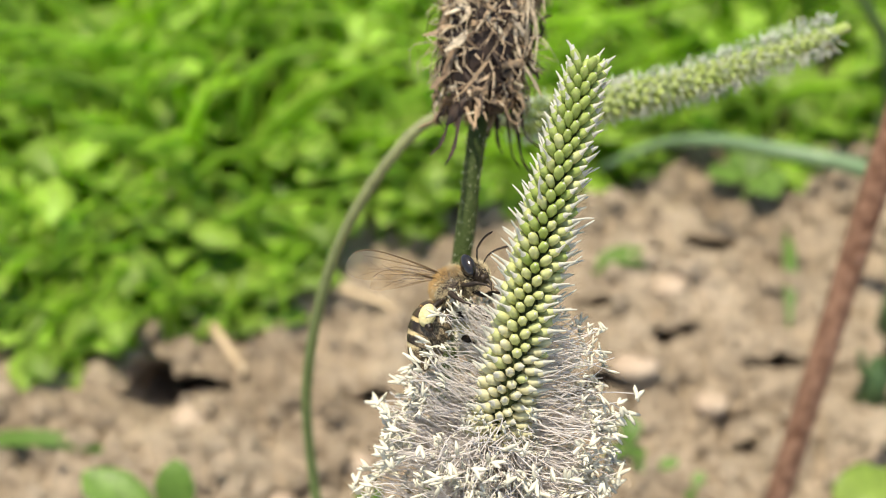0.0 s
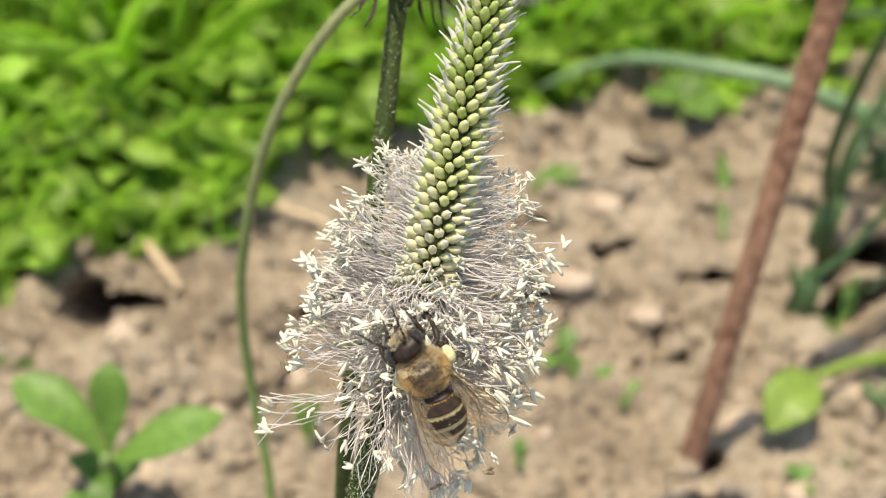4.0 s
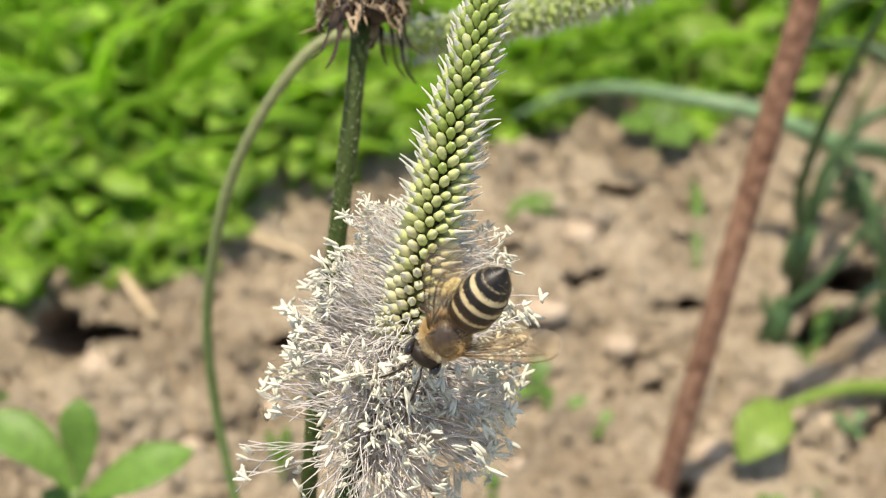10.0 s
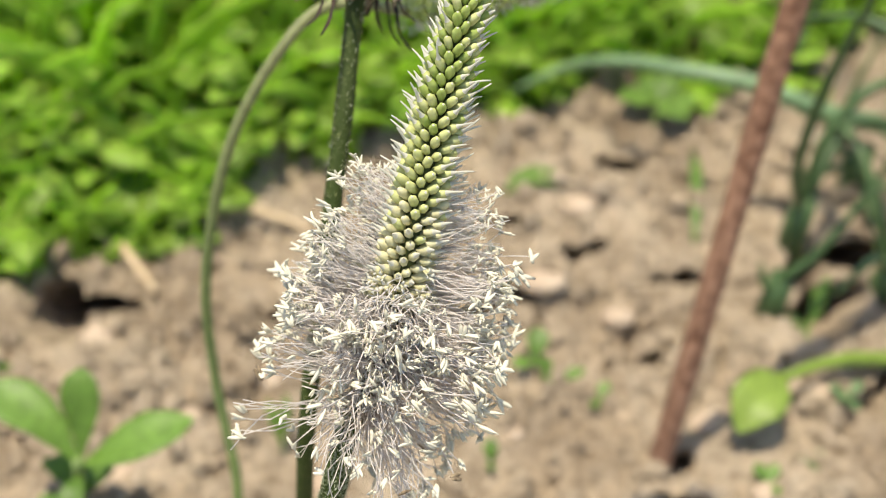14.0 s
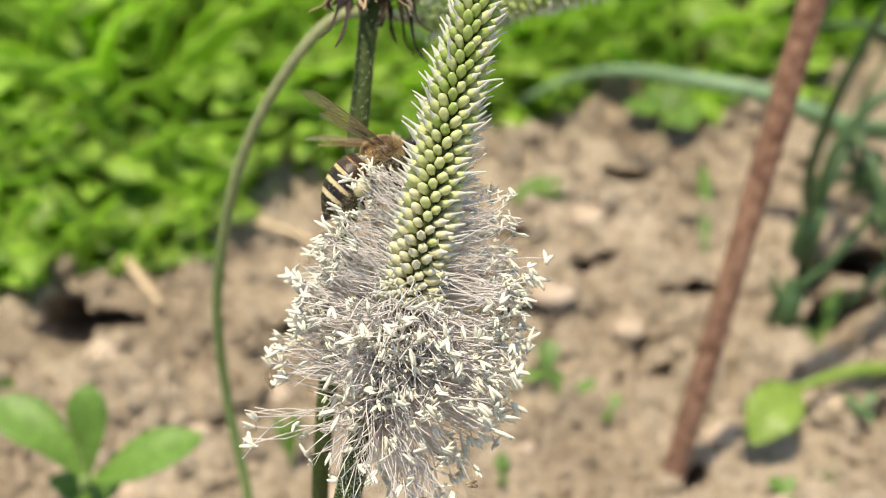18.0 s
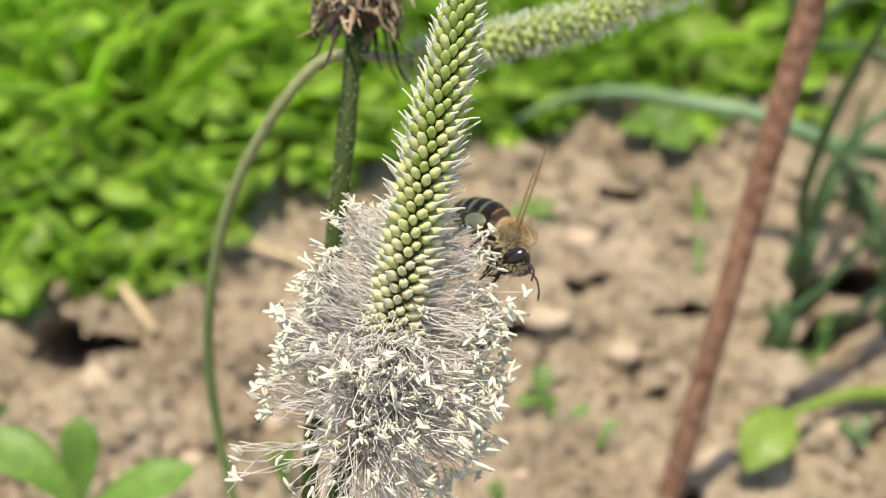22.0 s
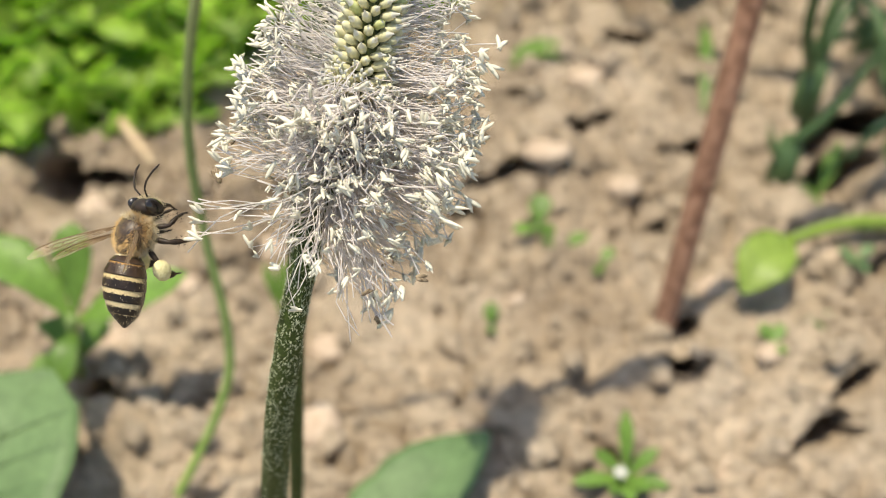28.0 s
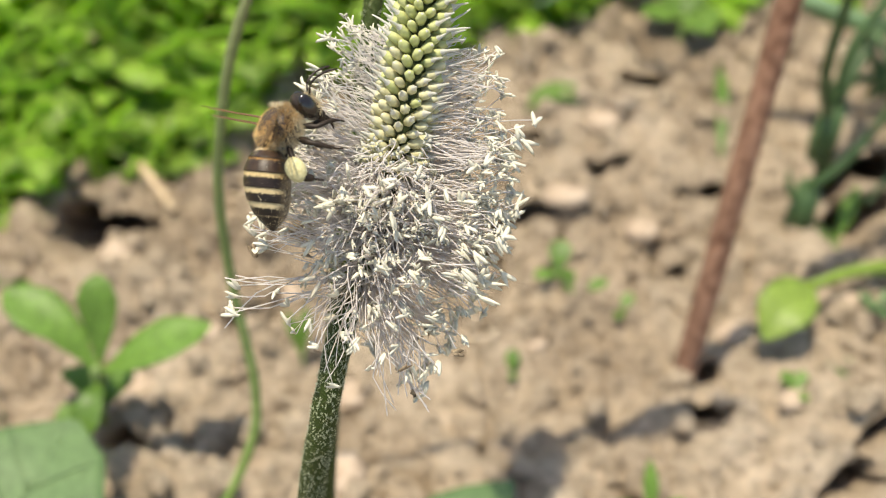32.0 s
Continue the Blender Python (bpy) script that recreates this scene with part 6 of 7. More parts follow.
RIGHT_WING_ROWS = [
    (0, pose(0.0016, 0.0003, 0.0009, 17.3, -13.9, -19.4)),
    (1, pose(0.0016, 0.0003, 0.0009, 0, -14, -48)),
    (1.5, pose(0.0016, 0.0003, 0.0009, -0.3, -30.3, -75)),
    (2, pose(0.0016, 0.0003, 0.0009, -0.3, -29.5, -68.2)),
    (2.5, pose(0.0016, 0.0003, 0.0009, -0.2, -24, -31.6)),
    (3, pose(0.0016, 0.0003, 0.0009, 0.2, -2.1, -61.4)),
    (3.5, pose(0.0016, 0.0003, 0.0009, 0.4, 7.1, -70.7)),
    (4, pose(0.0016, 0.0003, 0.0009, 0.2, -3.9, -70.2)),
    (4.5, pose(0.0016, 0.0003, 0.0009, -0.1, -21.5, -20.7)),
    (6.5, pose(0.0016, 0.0003, 0.0009, 0, -20, -4)),
    (7, pose(0.0016, 0.0003, 0.0009, 0, -39, -13.7)),
    (8, pose(0.0016, 0.0003, 0.0009, 0, -21.8, 1.4)),
    (9, pose(0.0016, 0.0003, 0.0009, 0.3, 4, -41.4)),
    (9.3, pose(0.0016, 0.0003, 0.0009, -0.1, -19.4, -51.4)),
    (10, pose(0.0016, 0.0003, 0.0009, 0, -14, -48)),
    (10.5, pose(0.0016, 0.0003, 0.0009, -0.2, -28.1, -26.4)),
    (11, pose(0.0016, 0.0003, 0.0009, -0.1, -19.6, -39.9)),
    (12, pose(0.0016, 0.0003, 0.0009, 70, 11, 9.1)),
    (16.5, pose(0.0016, 0.0003, 0.0009, -0.2, -27.6, -28.1)),
    (17, pose(0.0016, 0.0003, 0.0009, 0.2, -5.1, -27.1)),
    (18, pose(0.0016, 0.0003, 0.0009, -0.5, -44.1, -59.7)),
    (18.5, pose(0.0016, 0.0003, 0.0009, 15, 10.3, 16.5)),
    (19, pose(0.0016, 0.0003, 0.0009, 0, -14.7, 8.1)),
    (20, pose(0.0016, 0.0003, 0.0009, 0, -19.3, -3.7)),
    (21, pose(0.0016, 0.0003, 0.0009, 0, 10, 20)),
    (21.5, pose(0.0016, 0.0003, 0.0009, 0, -14, -48)),
    (22, pose(0.0016, 0.0003, 0.0009, -0.4, -38.4, -58.2)),
    (22.5, pose(0.0016, 0.0003, 0.0009, -0.4, -37.6, -52.1)),
    (23, pose(0.0016, 0.0003, 0.0009, -0.5, -38.2, -49)),
    (24, pose(0.0016, 0.0003, 0.0009, -0.1, -21.6, -54.9)),
    (25, pose(0.0016, 0.0003, 0.0009, -0.2, -25.2, -46.8)),
    (26, pose(0.0016, 0.0003, 0.0009, -0.1, -20.9, -56)),
    (26.5, pose(0.0016, 0.0003, 0.0009, -0.2, -24.5, -51.2)),
    (28.5, pose(0.0016, 0.0003, 0.0009, 0, -15, 7.3)),
    (29, pose(0.0016, 0.0003, 0.0009, 0, 6.9, 7.2)),
    (30, pose(0.0016, 0.0003, 0.0009, 0, -25.8, -3)),
    (30.5, pose(0.0016, 0.0003, 0.0009, -70, -35.6, -21.3)),
    (31, pose(0.0016, 0.0003, 0.0009, -70, -29.7, -29.2)),
    (31.5, pose(0.0016, 0.0003, 0.0009, 0, -14, -48)),
    (32, pose(0.0016, 0.0003, 0.0009, 0, -10, -4.7)),
]
LEFT_WING_ROWS = [
    (0, pose(-0.0016, 0.0003, 0.0009, 0, 14, 48)),
    (1, pose(-0.0016, 0.0003, 0.0009, 0, 14, 48)),
    (1.5, pose(-0.0016, 0.0003, 0.0009, 0, 14, 48)),
    (2, pose(-0.0016, 0.0003, 0.0009, 0, 14, 48)),
    (2.5, pose(-0.0016, 0.0003, 0.0009, 0.2, 1, 49)),
    (3, pose(-0.0016, 0.0003, 0.0009, 0.2, 1.2, 46.2)),
    (3.5, pose(-0.0016, 0.0003, 0.0009, 0.1, 7.4, 44.2)),
    (4, pose(-0.0016, 0.0003, 0.0009, 0, 15.5, 76)),
    (4.5, pose(-0.0016, 0.0003, 0.0009, 0.3, -5.6, 22.3)),
    (6.5, pose(-0.0016, 0.0003, 0.0009, 45, 30, 25)),
    (7, pose(-0.0016, 0.0003, 0.0009, -55, 16.5, 26.4)),
    (8, pose(-0.0016, 0.0003, 0.0009, -45, 19.7, 41.3)),
    (9, pose(-0.0016, 0.0003, 0.0009, 0.4, -10.2, 70.1)),
    (9.3, pose(-0.0016, 0.0003, 0.0009, 0, 14.4, 42.9)),
    (10, pose(-0.0016, 0.0003, 0.0009, 0, 14.2, 49.7)),
    (10.5, pose(-0.0016, 0.0003, 0.0009, 0.4, -8.7, 25.1)),
    (11, pose(-0.0016, 0.0003, 0.0009, -0.1, 18.7, 41.7)),
    (12, pose(-0.0016, 0.0003, 0.0009, 0, 37.1, 4)),
    (16.5, pose(-0.0016, 0.0003, 0.0009, 0, 14, 48)),
    (17, pose(-0.0016, 0.0003, 0.0009, 0, 14, 48)),
    (18, pose(-0.0016, 0.0003, 0.0009, 0, 14, 48)),
    (18.5, pose(-0.0016, 0.0003, 0.0009, 0, 0.7, -11.8)),
    (19, pose(-0.0016, 0.0003, 0.0009, 0, -14.7, 8.1)),
    (20, pose(-0.0016, 0.0003, 0.0009, 0, -19.3, -3.7)),
    (21, pose(-0.0016, 0.0003, 0.0009, 0, 10, 25.2)),
    (21.5, pose(-0.0016, 0.0003, 0.0009, 0, 14, 48)),
    (22, pose(-0.0016, 0.0003, 0.0009, 0, 14, 48)),
    (22.5, pose(-0.0016, 0.0003, 0.0009, 0, 13.6, 48.1)),
    (23, pose(-0.0016, 0.0003, 0.0009, 0, 13.6, 47.1)),
    (24, pose(-0.0016, 0.0003, 0.0009, 0.2, 3, 43.5)),
    (25, pose(-0.0016, 0.0003, 0.0009, 0.3, 2.8, 65.7)),
    (26, pose(-0.0016, 0.0003, 0.0009, -0.1, 18.1, 40.4)),
    (26.5, pose(-0.0016, 0.0003, 0.0009, 0.2, 1.7, 32.8)),
    (28.5, pose(-0.0016, 0.0003, 0.0009, -45, 21.5, 40.5)),
    (29, pose(-0.0016, 0.0003, 0.0009, 0, 6.9, 7.2)),
    (30, pose(-0.0016, 0.0003, 0.0009, -50, 5.4, 23.3)),
    (30.5, pose(-0.0016, 0.0003, 0.0009, -70, 33.9, 24.5)),
    (31, pose(-0.0016, 0.0003, 0.0009, -50, 51.5, 38.2)),
    (31.5, pose(-0.0016, 0.0003, 0.0009, 0.5, -12.3, 26.2)),
    (32, pose(-0.0016, 0.0003, 0.0009, -65, 15.5, 7.8)),
]
RIGHT_LEG_ROWS = [
    (0, pose(0.0011, -0.0009, -0.0013, -25, 5, 0)),
    (1, pose(0.0011, -0.0009, -0.0013, -50, -40, 0)),
    (1.5, pose(0.0011, -0.0009, -0.0013, 0, 0, 0)),
    (2, pose(0.0011, -0.0009, -0.0013, 0, 0, 0)),
    (2.5, pose(0.0011, -0.0009, -0.0013, -5, -10, 0)),
    (3, pose(0.0011, -0.0009, -0.0013, 5, -30, 0)),
    (3.5, pose(0.0011, -0.0009, -0.0013, 5, -25, 0)),
    (4, pose(0.0011, -0.0009, -0.0013, 0, 0, 0)),
    (4.5, pose(0.0011, -0.0009, -0.0013, -15, -5, 0)),
    (6.5, pose(0.0011, -0.0009, -0.0013, 0, 0, 0)),
    (7, pose(0.0011, -0.0009, -0.0013, -10, 5, 0)),
    (8, pose(0.0011, -0.0009, -0.0013, -5, 5, 0)),
    (9, pose(0.0011, -0.0009, -0.0013, 0, 0, 0)),
    (9.3, pose(0.0011, -0.0009, -0.0013, 15, -20, 0)),
    (10, pose(0.0011, -0.0009, -0.0013, -20, 10, 0)),
    (10.5, pose(0.0011, -0.0009, -0.0013, -15, -10, 0)),
    (11, pose(0.0011, -0.0009, -0.0013, -15, -25, 0)),
    (12, pose(0.0011, -0.0009, -0.0013, 0, 0, 0)),
    (16.5, pose(0.0011, -0.0009, -0.0013, -15, 15, 0)),
    (17, pose(0.0011, -0.0009, -0.0013, -10, -15, 0)),
    (18, pose(0.0011, -0.0009, -0.0013, -20, 25, 0)),
    (18.5, pose(0.0011, -0.0009, -0.0013, -10, 10, 0)),
    (19, pose(0.0011, -0.0009, -0.0013, -10, 10, 0)),
    (20, pose(0.0011, -0.0009, -0.0013, 0, 0, 0)),
    (21, pose(0.0011, -0.0009, -0.0013, -10, 5, 0)),
    (21.5, pose(0.0011, -0.0009, -0.0013, 0, 0, 0)),
    (22, pose(0.0011, -0.0009, -0.0013, 0, 0, 0)),
    (22.5, pose(0.0011, -0.0009, -0.0013, 0, 0, 0)),
    (23, pose(0.0011, -0.0009, -0.0013, 0, 0, 0)),
    (24, pose(0.0011, -0.0009, -0.0013, -20, -15, 0)),
    (25, pose(0.0011, -0.0009, -0.0013, -40, -20, 0)),
    (26, pose(0.0011, -0.0009, -0.0013, -15, 0, 0)),
    (26.5, pose(0.0011, -0.0009, -0.0013, -15, -5, 0)),
    (28.5, pose(0.0011, -0.0009, -0.0013, -5, 10, 0)),
    (29, pose(0.0011, -0.0009, -0.0013, -5, -5, 0)),
    (30, pose(0.0011, -0.0009, -0.0013, -15, 10, 0)),
    (30.5, pose(0.0011, -0.0009, -0.0013, 0, 0, 0)),
    (31, pose(0.0011, -0.0009, -0.0013, 0, 0, 0)),
    (31.5, pose(0.0011, -0.0009, -0.0013, -10, -10, 0)),
    (32, pose(0.0011, -0.0009, -0.0013, 0, -10, 0)),
]
LEFT_LEG_ROWS = [
    (0, pose(-0.0011, -0.0009, -0.0013, 0, 0, 0)),
    (1, pose(-0.0011, -0.0009, -0.0013, 0, 0, 0)),
    (1.5, pose(-0.0011, -0.0009, -0.0013, 0, 0, 0)),
    (2, pose(-0.0011, -0.0009, -0.0013, 0, 0, 0)),
    (2.5, pose(-0.0011, -0.0009, -0.0013, 0, 0, 0)),
    (3, pose(-0.0011, -0.0009, -0.0013, 0, 0, 0)),
    (3.5, pose(-0.0011, -0.0009, -0.0013, 0, 0, 0)),
    (4, pose(-0.0011, -0.0009, -0.0013, 0, 0, 0)),
    (4.5, pose(-0.0011, -0.0009, -0.0013, 0, 0, 0)),
    (6.5, pose(-0.0011, -0.0009, -0.0013, 0, 0, 0)),
    (7, pose(-0.0011, -0.0009, -0.0013, 0, 0, 0)),
    (8, pose(-0.0011, -0.0009, -0.0013, 0, 0, 0)),
    (9, pose(-0.0011, -0.0009, -0.0013, 20, 25, 0)),
    (9.3, pose(-0.0011, -0.0009, -0.0013, 0, 0, 0)),
    (10, pose(-0.0011, -0.0009, -0.0013, 0, 0, 0)),
    (10.5, pose(-0.0011, -0.0009, -0.0013, 0, 0, 0)),
    (11, pose(-0.0011, -0.0009, -0.0013, 0, 0, 0)),
    (12, pose(-0.0011, -0.0009, -0.0013, 0, 0, 0)),
    (16.5, pose(-0.0011, -0.0009, -0.0013, 0, 0, 0)),
    (17, pose(-0.0011, -0.0009, -0.0013, 0, 0, 0)),
    (18, pose(-0.0011, -0.0009, -0.0013, 0, 0, 0)),
    (18.5, pose(-0.0011, -0.0009, -0.0013, 0, 0, 0)),
    (19, pose(-0.0011, -0.0009, -0.0013, 0, 0, 0)),
    (20, pose(-0.0011, -0.0009, -0.0013, 0, 0, 0)),
    (21, pose(-0.0011, -0.0009, -0.0013, 0, 0, 0)),
    (21.5, pose(-0.0011, -0.0009, -0.0013, 0, 0, 0)),
    (22, pose(-0.0011, -0.0009, -0.0013, 0, 0, 0)),
    (22.5, pose(-0.0011, -0.0009, -0.0013, 0, 0, 0)),
    (23, pose(-0.0011, -0.0009, -0.0013, 0, 0, 0)),
    (24, pose(-0.0011, -0.0009, -0.0013, 0, 0, 0)),
    (25, pose(-0.0011, -0.0009, -0.0013, 0, 0, 0)),
    (26, pose(-0.0011, -0.0009, -0.0013, 0, 0, 0)),
    (26.5, pose(-0.0011, -0.0009, -0.0013, 0, 0, 0)),
    (28.5, pose(-0.0011, -0.0009, -0.0013, 0, 0, 0)),
    (29, pose(-0.0011, -0.0009, -0.0013, 0, 0, 0)),
    (30, pose(-0.0011, -0.0009, -0.0013, 0, 0, 0)),
    (30.5, pose(-0.0011, -0.0009, -0.0013, 0, 0, 0)),
    (31, pose(-0.0011, -0.0009, -0.0013, 0, 0, 0)),
    (31.5, pose(-0.0011, -0.0009, -0.0013, 0, 0, 0)),
    (32, pose(-0.0011, -0.0009, -0.0013, 0, 0, 0)),
]
# stretches of flight, in seconds
FLIGHTS = [(0, 0.25), (5, 8.2), (11.25, 12.85), (15.05, 16.2), (18.2, 21.2), (26.75, 31.3), (31.7, 32)]
FLOWER_ROWS = [
    (0, pose(-0.025, 0.0671, 0.0, 0.15, 0.02, 0)),
    (0.5, pose(-0.025, 0.0671, 0.0, -0.84, 0.62, 0)),
    (1, pose(-0.025, 0.0671, 0.0, -0.65, 2.45, 0)),
    (1.5, pose(-0.025, 0.0671, 0.0, -0.70, 2.36, 0)),
    (2, pose(-0.025, 0.0671, 0.0, -0.60, 2.79, 0)),
    (2.5, pose(-0.025, 0.0671, 0.0, -0.85, 1.92, 0)),
    (3, pose(-0.025, 0.0671, 0.0, -0.54, 1.62, 0)),
    (3.5, pose(-0.025, 0.0671, 0.0, 0.40, 0.15, 0)),
    (4, pose(-0.025, 0.0671, 0.0, 0.32, -0.22, 0)),
    (4.5, pose(-0.025, 0.0671, 0.0, 0.81, -0.95, 0)),
    (6.5, pose(-0.025, 0.0671, 0.0, 0.16, -0.43, 0)),
    (7, pose(-0.025, 0.0671, 0.0, -0.39, -0.52, 0)),
    (7.5, pose(-0.025, 0.0671, 0.0, -0.01, -0.19, 0)),
    (8, pose(-0.025, 0.0671, 0.0, -0.27, -0.35, 0)),
    (8.5, pose(-0.025, 0.0671, 0.0, -0.53, 0.34, 0)),
    (9, pose(-0.025, 0.0671, 0.0, -0.51, 0.75, 0)),
    (9.5, pose(-0.025, 0.0671, 0.0, -0.90, 0.53, 0)),
    (10, pose(-0.025, 0.0671, 0.0, 0.06, 1.07, 0)),
    (10.5, pose(-0.025, 0.0671, 0.0, -0.28, 1.15, 0)),
    (11, pose(-0.025, 0.0671, 0.0, 0.11, 0.72, 0)),
    (11.5, pose(-0.025, 0.0671, 0.0, -0.57, -0.74, 0)),
    (12, pose(-0.025, 0.0671, 0.0, -0.42, 0.03, 0)),
    (12.5, pose(-0.025, 0.0671, 0.0, 0.64, 0.14, 0)),
    (13, pose(-0.025, 0.0671, 0.0, 0.00, 0.00, 0)),
    (13.5, pose(-0.025, 0.0671, 0.0, -0.85, 0.42, 0)),
    (14, pose(-0.025, 0.0671, 0.0, -0.14, 0.91, 0)),
    (14.5, pose(-0.025, 0.0671, 0.0, -0.53, 0.08, 0)),
    (16.5, pose(-0.025, 0.0671, 0.0, 0.10, 0.05, 0)),
    (17, pose(-0.025, 0.0671, 0.0, -0.37, 1.44, 0)),
    (17.5, pose(-0.025, 0.0671, 0.0, 0.25, 1.43, 0)),
    (18, pose(-0.025, 0.0671, 0.0, -0.78, 0.42, 0)),
    (18.5, pose(-0.025, 0.0671, 0.0, -0.73, -1.16, 0)),
    (19, pose(-0.025, 0.0671, 0.0, -2.12, -1.37, 0)),
    (19.5, pose(-0.025, 0.0671, 0.0, -1.09, -1.54, 0)),
    (20, pose(-0.025, 0.0671, 0.0, -1.15, -1.54, 0)),
    (20.5, pose(-0.025, 0.0671, 0.0, -1.45, -0.91, 0)),
    (21, pose(-0.025, 0.0671, 0.0, -1.88, -0.84, 0)),
    (21.5, pose(-0.025, 0.0671, 0.0, -1.30, -0.34, 0)),
    (22, pose(-0.025, 0.0671, 0.0, -2.13, 0.16, 0)),
    (22.5, pose(-0.025, 0.0671, 0.0, -1.75, 0.08, 0)),
    (23, pose(-0.025, 0.0671, 0.0, -1.30, -0.11, 0)),
    (23.5, pose(-0.025, 0.0671, 0.0, -0.97, 0.63, 0)),
    (24, pose(-0.025, 0.0671, 0.0, 0.18, 0.60, 0)),
    (24.5, pose(-0.025, 0.0671, 0.0, -0.10, 0.58, 0)),
    (25, pose(-0.025, 0.0671, 0.0, 0.02, 0.33, 0)),
    (25.5, pose(-0.025, 0.0671, 0.0, 1.12, 0.97, 0)),
    (26, pose(-0.025, 0.0671, 0.0, 1.56, 0.93, 0)),
    (26.5, pose(-0.025, 0.0671, 0.0, 2.16, 0.96, 0)),
    (28.5, pose(-0.025, 0.0671, 0.0, 0.74, 0.79, 0)),
    (29, pose(-0.025, 0.0671, 0.0, 2.69, 0.38, 0)),
    (29.5, pose(-0.025, 0.0671, 0.0, 1.85, -1.08, 0)),
    (30, pose(-0.025, 0.0671, 0.0, 1.80, -0.47, 0)),
    (30.5, pose(-0.025, 0.0671, 0.0, 0.66, 0.58, 0)),
    (31, pose(-0.025, 0.0671, 0.0, 0.91, 1.41, 0)),
    (31.5, pose(-0.025, 0.0671, 0.0, 1.17, -0.09, 0)),
    (32, pose(-0.025, 0.0671, 0.0, 1.14, 0.40, 0)),
]
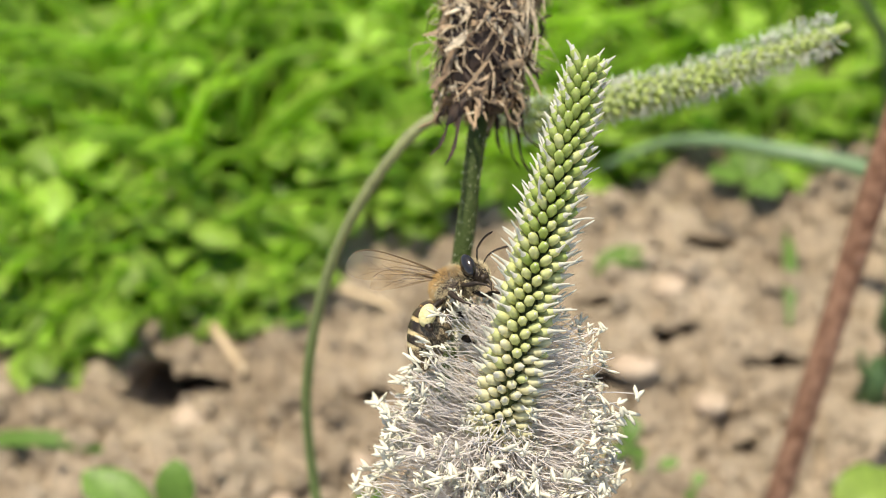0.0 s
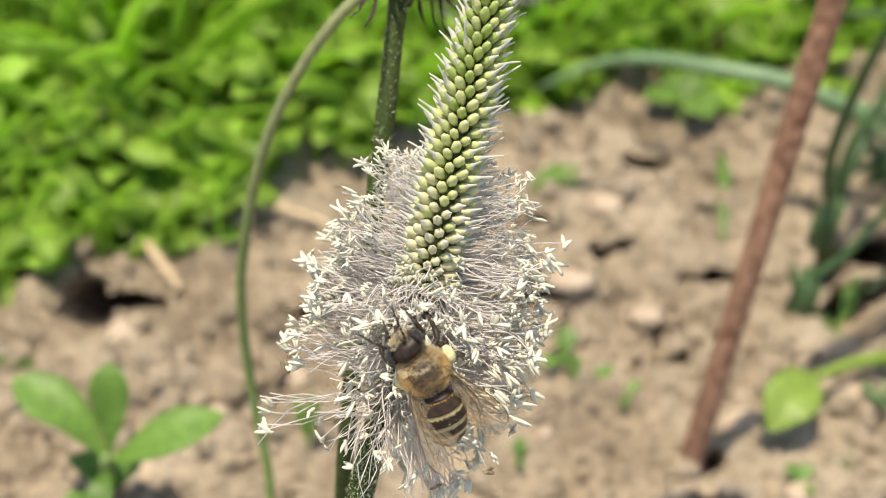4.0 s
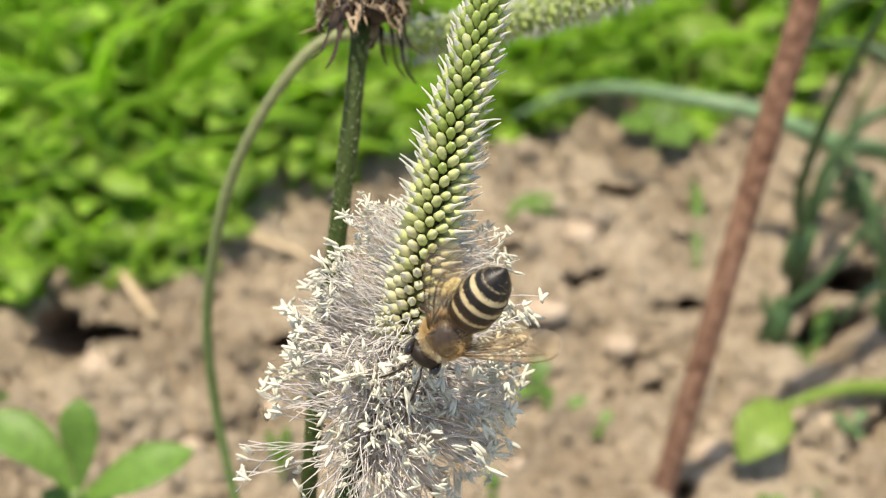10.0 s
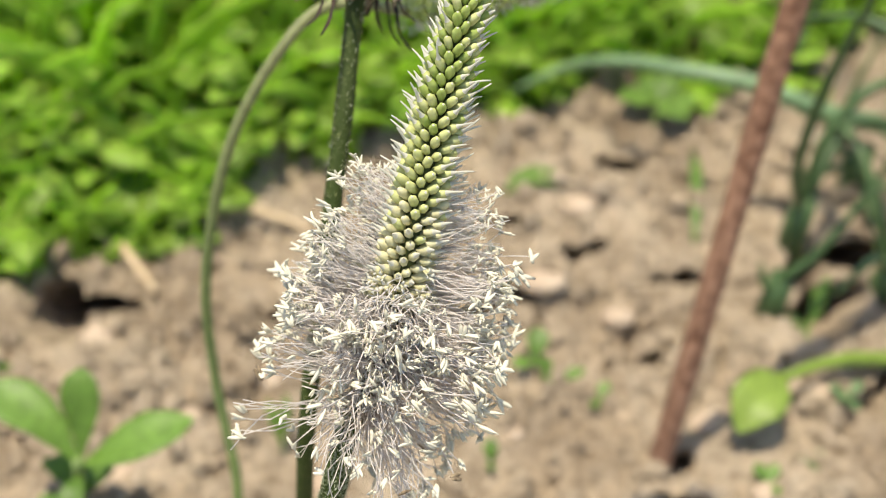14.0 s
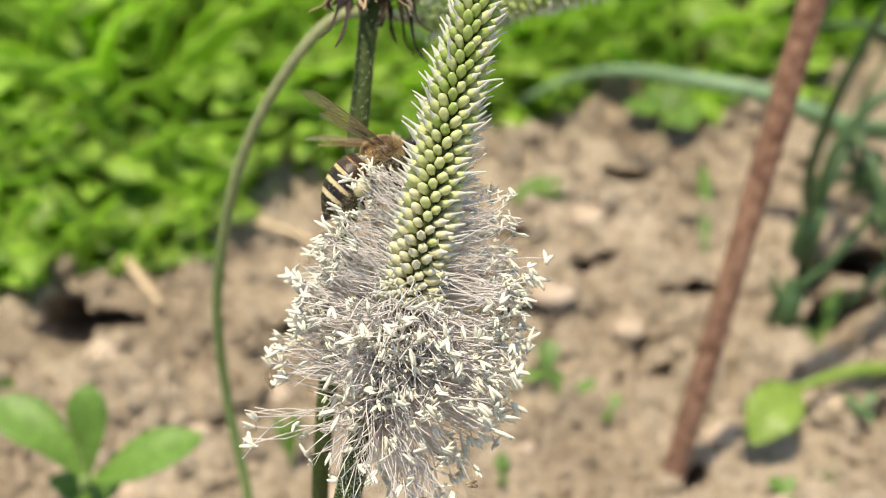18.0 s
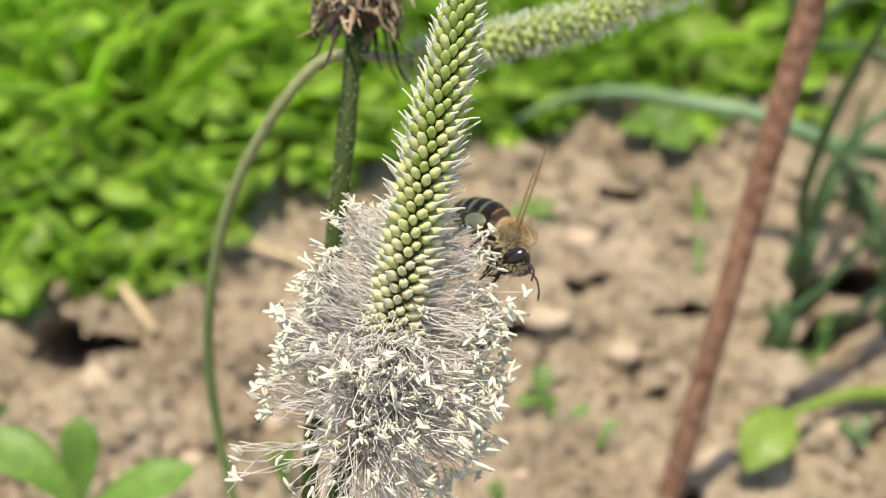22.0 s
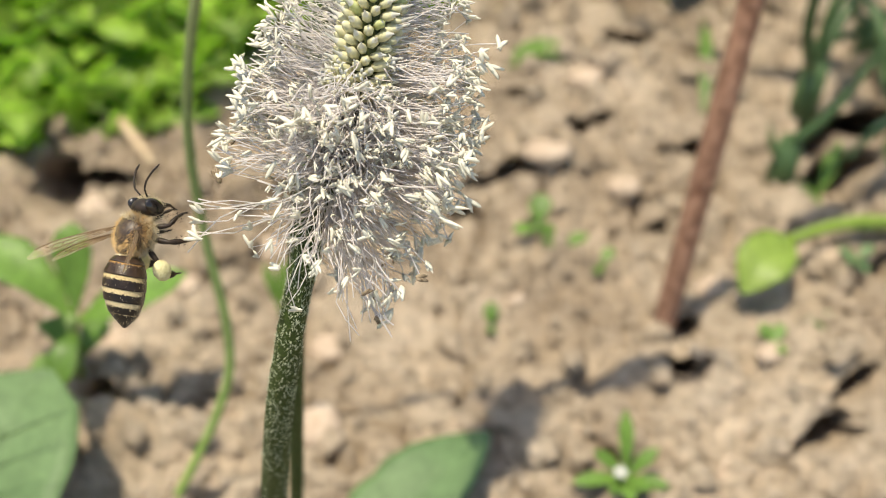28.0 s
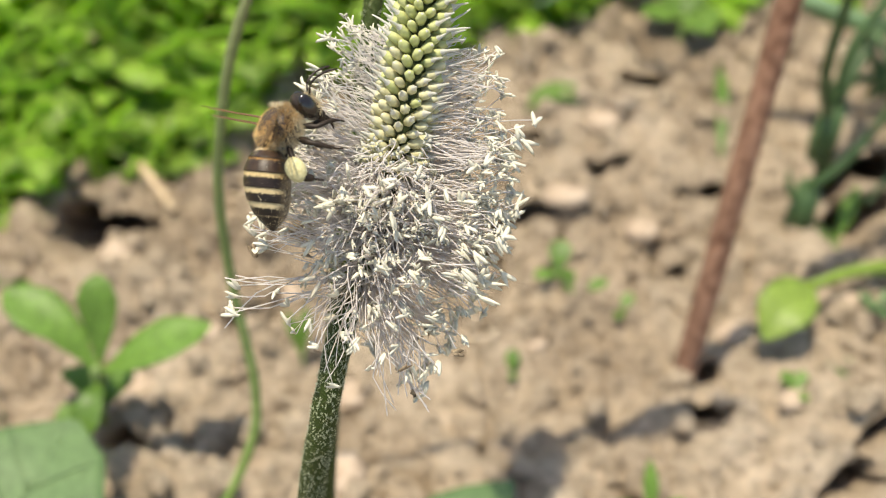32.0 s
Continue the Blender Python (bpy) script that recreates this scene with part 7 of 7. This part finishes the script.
WITHERED_ROWS = [
    (0, pose(-0.0202, 0.0799, 0.0, -0.80, 0.25, 0)),
    (0.5, pose(-0.0202, 0.0799, 0.0, -0.55, 0.49, 0)),
    (1, pose(-0.0202, 0.0799, 0.0, -1.69, 0.98, 0)),
    (1.5, pose(-0.0202, 0.0799, 0.0, -1.98, 0.95, 0)),
    (2, pose(-0.0202, 0.0799, 0.0, -2.34, 0.63, 0)),
    (2.5, pose(-0.0202, 0.0799, 0.0, -2.20, 0.17, 0)),
    (3, pose(-0.0202, 0.0799, 0.0, -1.92, 0.22, 0)),
    (3.5, pose(-0.0202, 0.0799, 0.0, -0.31, -0.49, 0)),
    (4, pose(-0.0202, 0.0799, 0.0, -0.26, -0.35, 0)),
    (4.5, pose(-0.0202, 0.0799, 0.0, 1.10, -0.48, 0)),
    (6.5, pose(-0.0202, 0.0799, 0.0, -0.40, -0.56, 0)),
    (7, pose(-0.0202, 0.0799, 0.0, -0.78, -0.58, 0)),
    (7.5, pose(-0.0202, 0.0799, 0.0, -1.15, -0.60, 0)),
    (8, pose(-0.0202, 0.0799, 0.0, -1.53, -0.62, 0)),
    (8.5, pose(-0.0202, 0.0799, 0.0, -1.90, -0.64, 0)),
    (9, pose(-0.0202, 0.0799, 0.0, -2.42, -0.39, 0)),
    (9.5, pose(-0.0202, 0.0799, 0.0, -2.36, -0.45, 0)),
    (10, pose(-0.0202, 0.0799, 0.0, -1.24, -0.13, 0)),
    (10.5, pose(-0.0202, 0.0799, 0.0, -1.84, -0.09, 0)),
    (11, pose(-0.0202, 0.0799, 0.0, -1.01, -0.40, 0)),
    (11.5, pose(-0.0202, 0.0799, 0.0, -0.82, -0.45, 0)),
    (12, pose(-0.0202, 0.0799, 0.0, -1.15, 0.01, 0)),
    (12.5, pose(-0.0202, 0.0799, 0.0, 1.33, 0.18, 0)),
    (13, pose(-0.0202, 0.0799, 0.0, 0.00, 0.00, 0)),
    (13.5, pose(-0.0202, 0.0799, 0.0, -1.29, -0.11, 0)),
    (14, pose(-0.0202, 0.0799, 0.0, -1.16, -0.20, 0)),
    (14.5, pose(-0.0202, 0.0799, 0.0, -0.77, -0.18, 0)),
    (16.5, pose(-0.0202, 0.0799, 0.0, -0.27, -0.14, 0)),
    (17, pose(-0.0202, 0.0799, 0.0, -0.88, -0.02, 0)),
    (17.5, pose(-0.0202, 0.0799, 0.0, -0.14, 0.11, 0)),
    (18, pose(-0.0202, 0.0799, 0.0, -0.88, -0.33, 0)),
    (18.5, pose(-0.0202, 0.0799, 0.0, -2.25, -0.08, 0)),
    (19, pose(-0.0202, 0.0799, 0.0, -3.61, 0.17, 0)),
    (19.5, pose(-0.0202, 0.0799, 0.0, -3.55, -0.04, 0)),
    (20, pose(-0.0202, 0.0799, 0.0, -3.50, -0.26, 0)),
    (20.5, pose(-0.0202, 0.0799, 0.0, -3.44, -0.47, 0)),
    (21, pose(-0.0202, 0.0799, 0.0, -3.39, -0.69, 0)),
    (21.5, pose(-0.0202, 0.0799, 0.0, -3.33, -0.90, 0)),
    (22, pose(-0.0202, 0.0799, 0.0, -3.88, -0.59, 0)),
    (22.5, pose(-0.0202, 0.0799, 0.0, -3.81, -0.64, 0)),
    (23, pose(-0.0202, 0.0799, 0.0, -3.34, -0.66, 0)),
    (23.5, pose(-0.0202, 0.0799, 0.0, -2.06, 0.00, 0)),
    (24, pose(-0.0202, 0.0799, 0.0, -0.69, 0.05, 0)),
    (24.5, pose(-0.0202, 0.0799, 0.0, -0.64, -0.02, 0)),
    (25, pose(-0.0202, 0.0799, 0.0, -0.64, -0.02, 0)),
    (25.5, pose(-0.0202, 0.0799, 0.0, -0.64, -0.02, 0)),
    (26, pose(-0.0202, 0.0799, 0.0, -0.64, -0.02, 0)),
    (26.5, pose(-0.0202, 0.0799, 0.0, -0.64, 0.22, 0)),
    (28.5, pose(-0.0202, 0.0799, 0.0, -0.64, 1.18, 0)),
    (29, pose(-0.0202, 0.0799, 0.0, -0.64, 1.18, 0)),
    (29.5, pose(-0.0202, 0.0799, 0.0, -0.64, 0.25, 0)),
    (30, pose(-0.0202, 0.0799, 0.0, -0.64, 0.35, 0)),
    (30.5, pose(-0.0202, 0.0799, 0.0, -0.64, 1.18, 0)),
    (31, pose(-0.0202, 0.0799, 0.0, -0.64, 1.18, 0)),
    (31.5, pose(-0.0202, 0.0799, 0.0, -0.64, 1.18, 0)),
    (32, pose(-0.0202, 0.0799, 0.0, -0.64, 1.18, 0)),
]


def between(rows, t):
    """The pose at t seconds on the way from row to row."""
    for (a, m), (b, n) in zip(rows, rows[1:]):
        if a <= t <= b:
            return m.lerp(n, (t - a) / (b - a))
    return rows[-1][1]


def fluttering(rows, side):
    """Rows of a wing that beats a little round its pose while the bee flies."""
    out = dict(rows)
    for a, b in FLIGHTS:
        n = max(2, round((b - a) / 0.1))
        for k in range(1, n):
            t = round(a + (b - a) * k / n, 2)
            if min(abs(t - q) for q, m in rows) > 0.06:
                out[t] = between(rows, t) @ pose(0, 0, 0, 0, -side * (18 if k % 2 else -14), 0)
    return sorted(out.items(), key=lambda row: row[0])


def motions():
    walk(flower, FLOWER_ROWS)
    walk(withered, WITHERED_ROWS)
    walk(bee, BEE_ROWS)
    walk(abdomen, ABDOMEN_ROWS)
    walk(bee_head, HEAD_ROWS)
    walk(hind_legs[1], RIGHT_LEG_ROWS)
    walk(hind_legs[-1], LEFT_LEG_ROWS)
    for wing, side, fore in wings:
        rows = fluttering(RIGHT_WING_ROWS if side > 0 else LEFT_WING_ROWS, side)
        if not fore:
            rows = [(t, Matrix.Translation((0, -0.0006, -0.0002)) @ m @ pose(0, 0, 0, 0, 0, -side * 9)) for t, m in rows]
        walk(wing, rows)


motions()
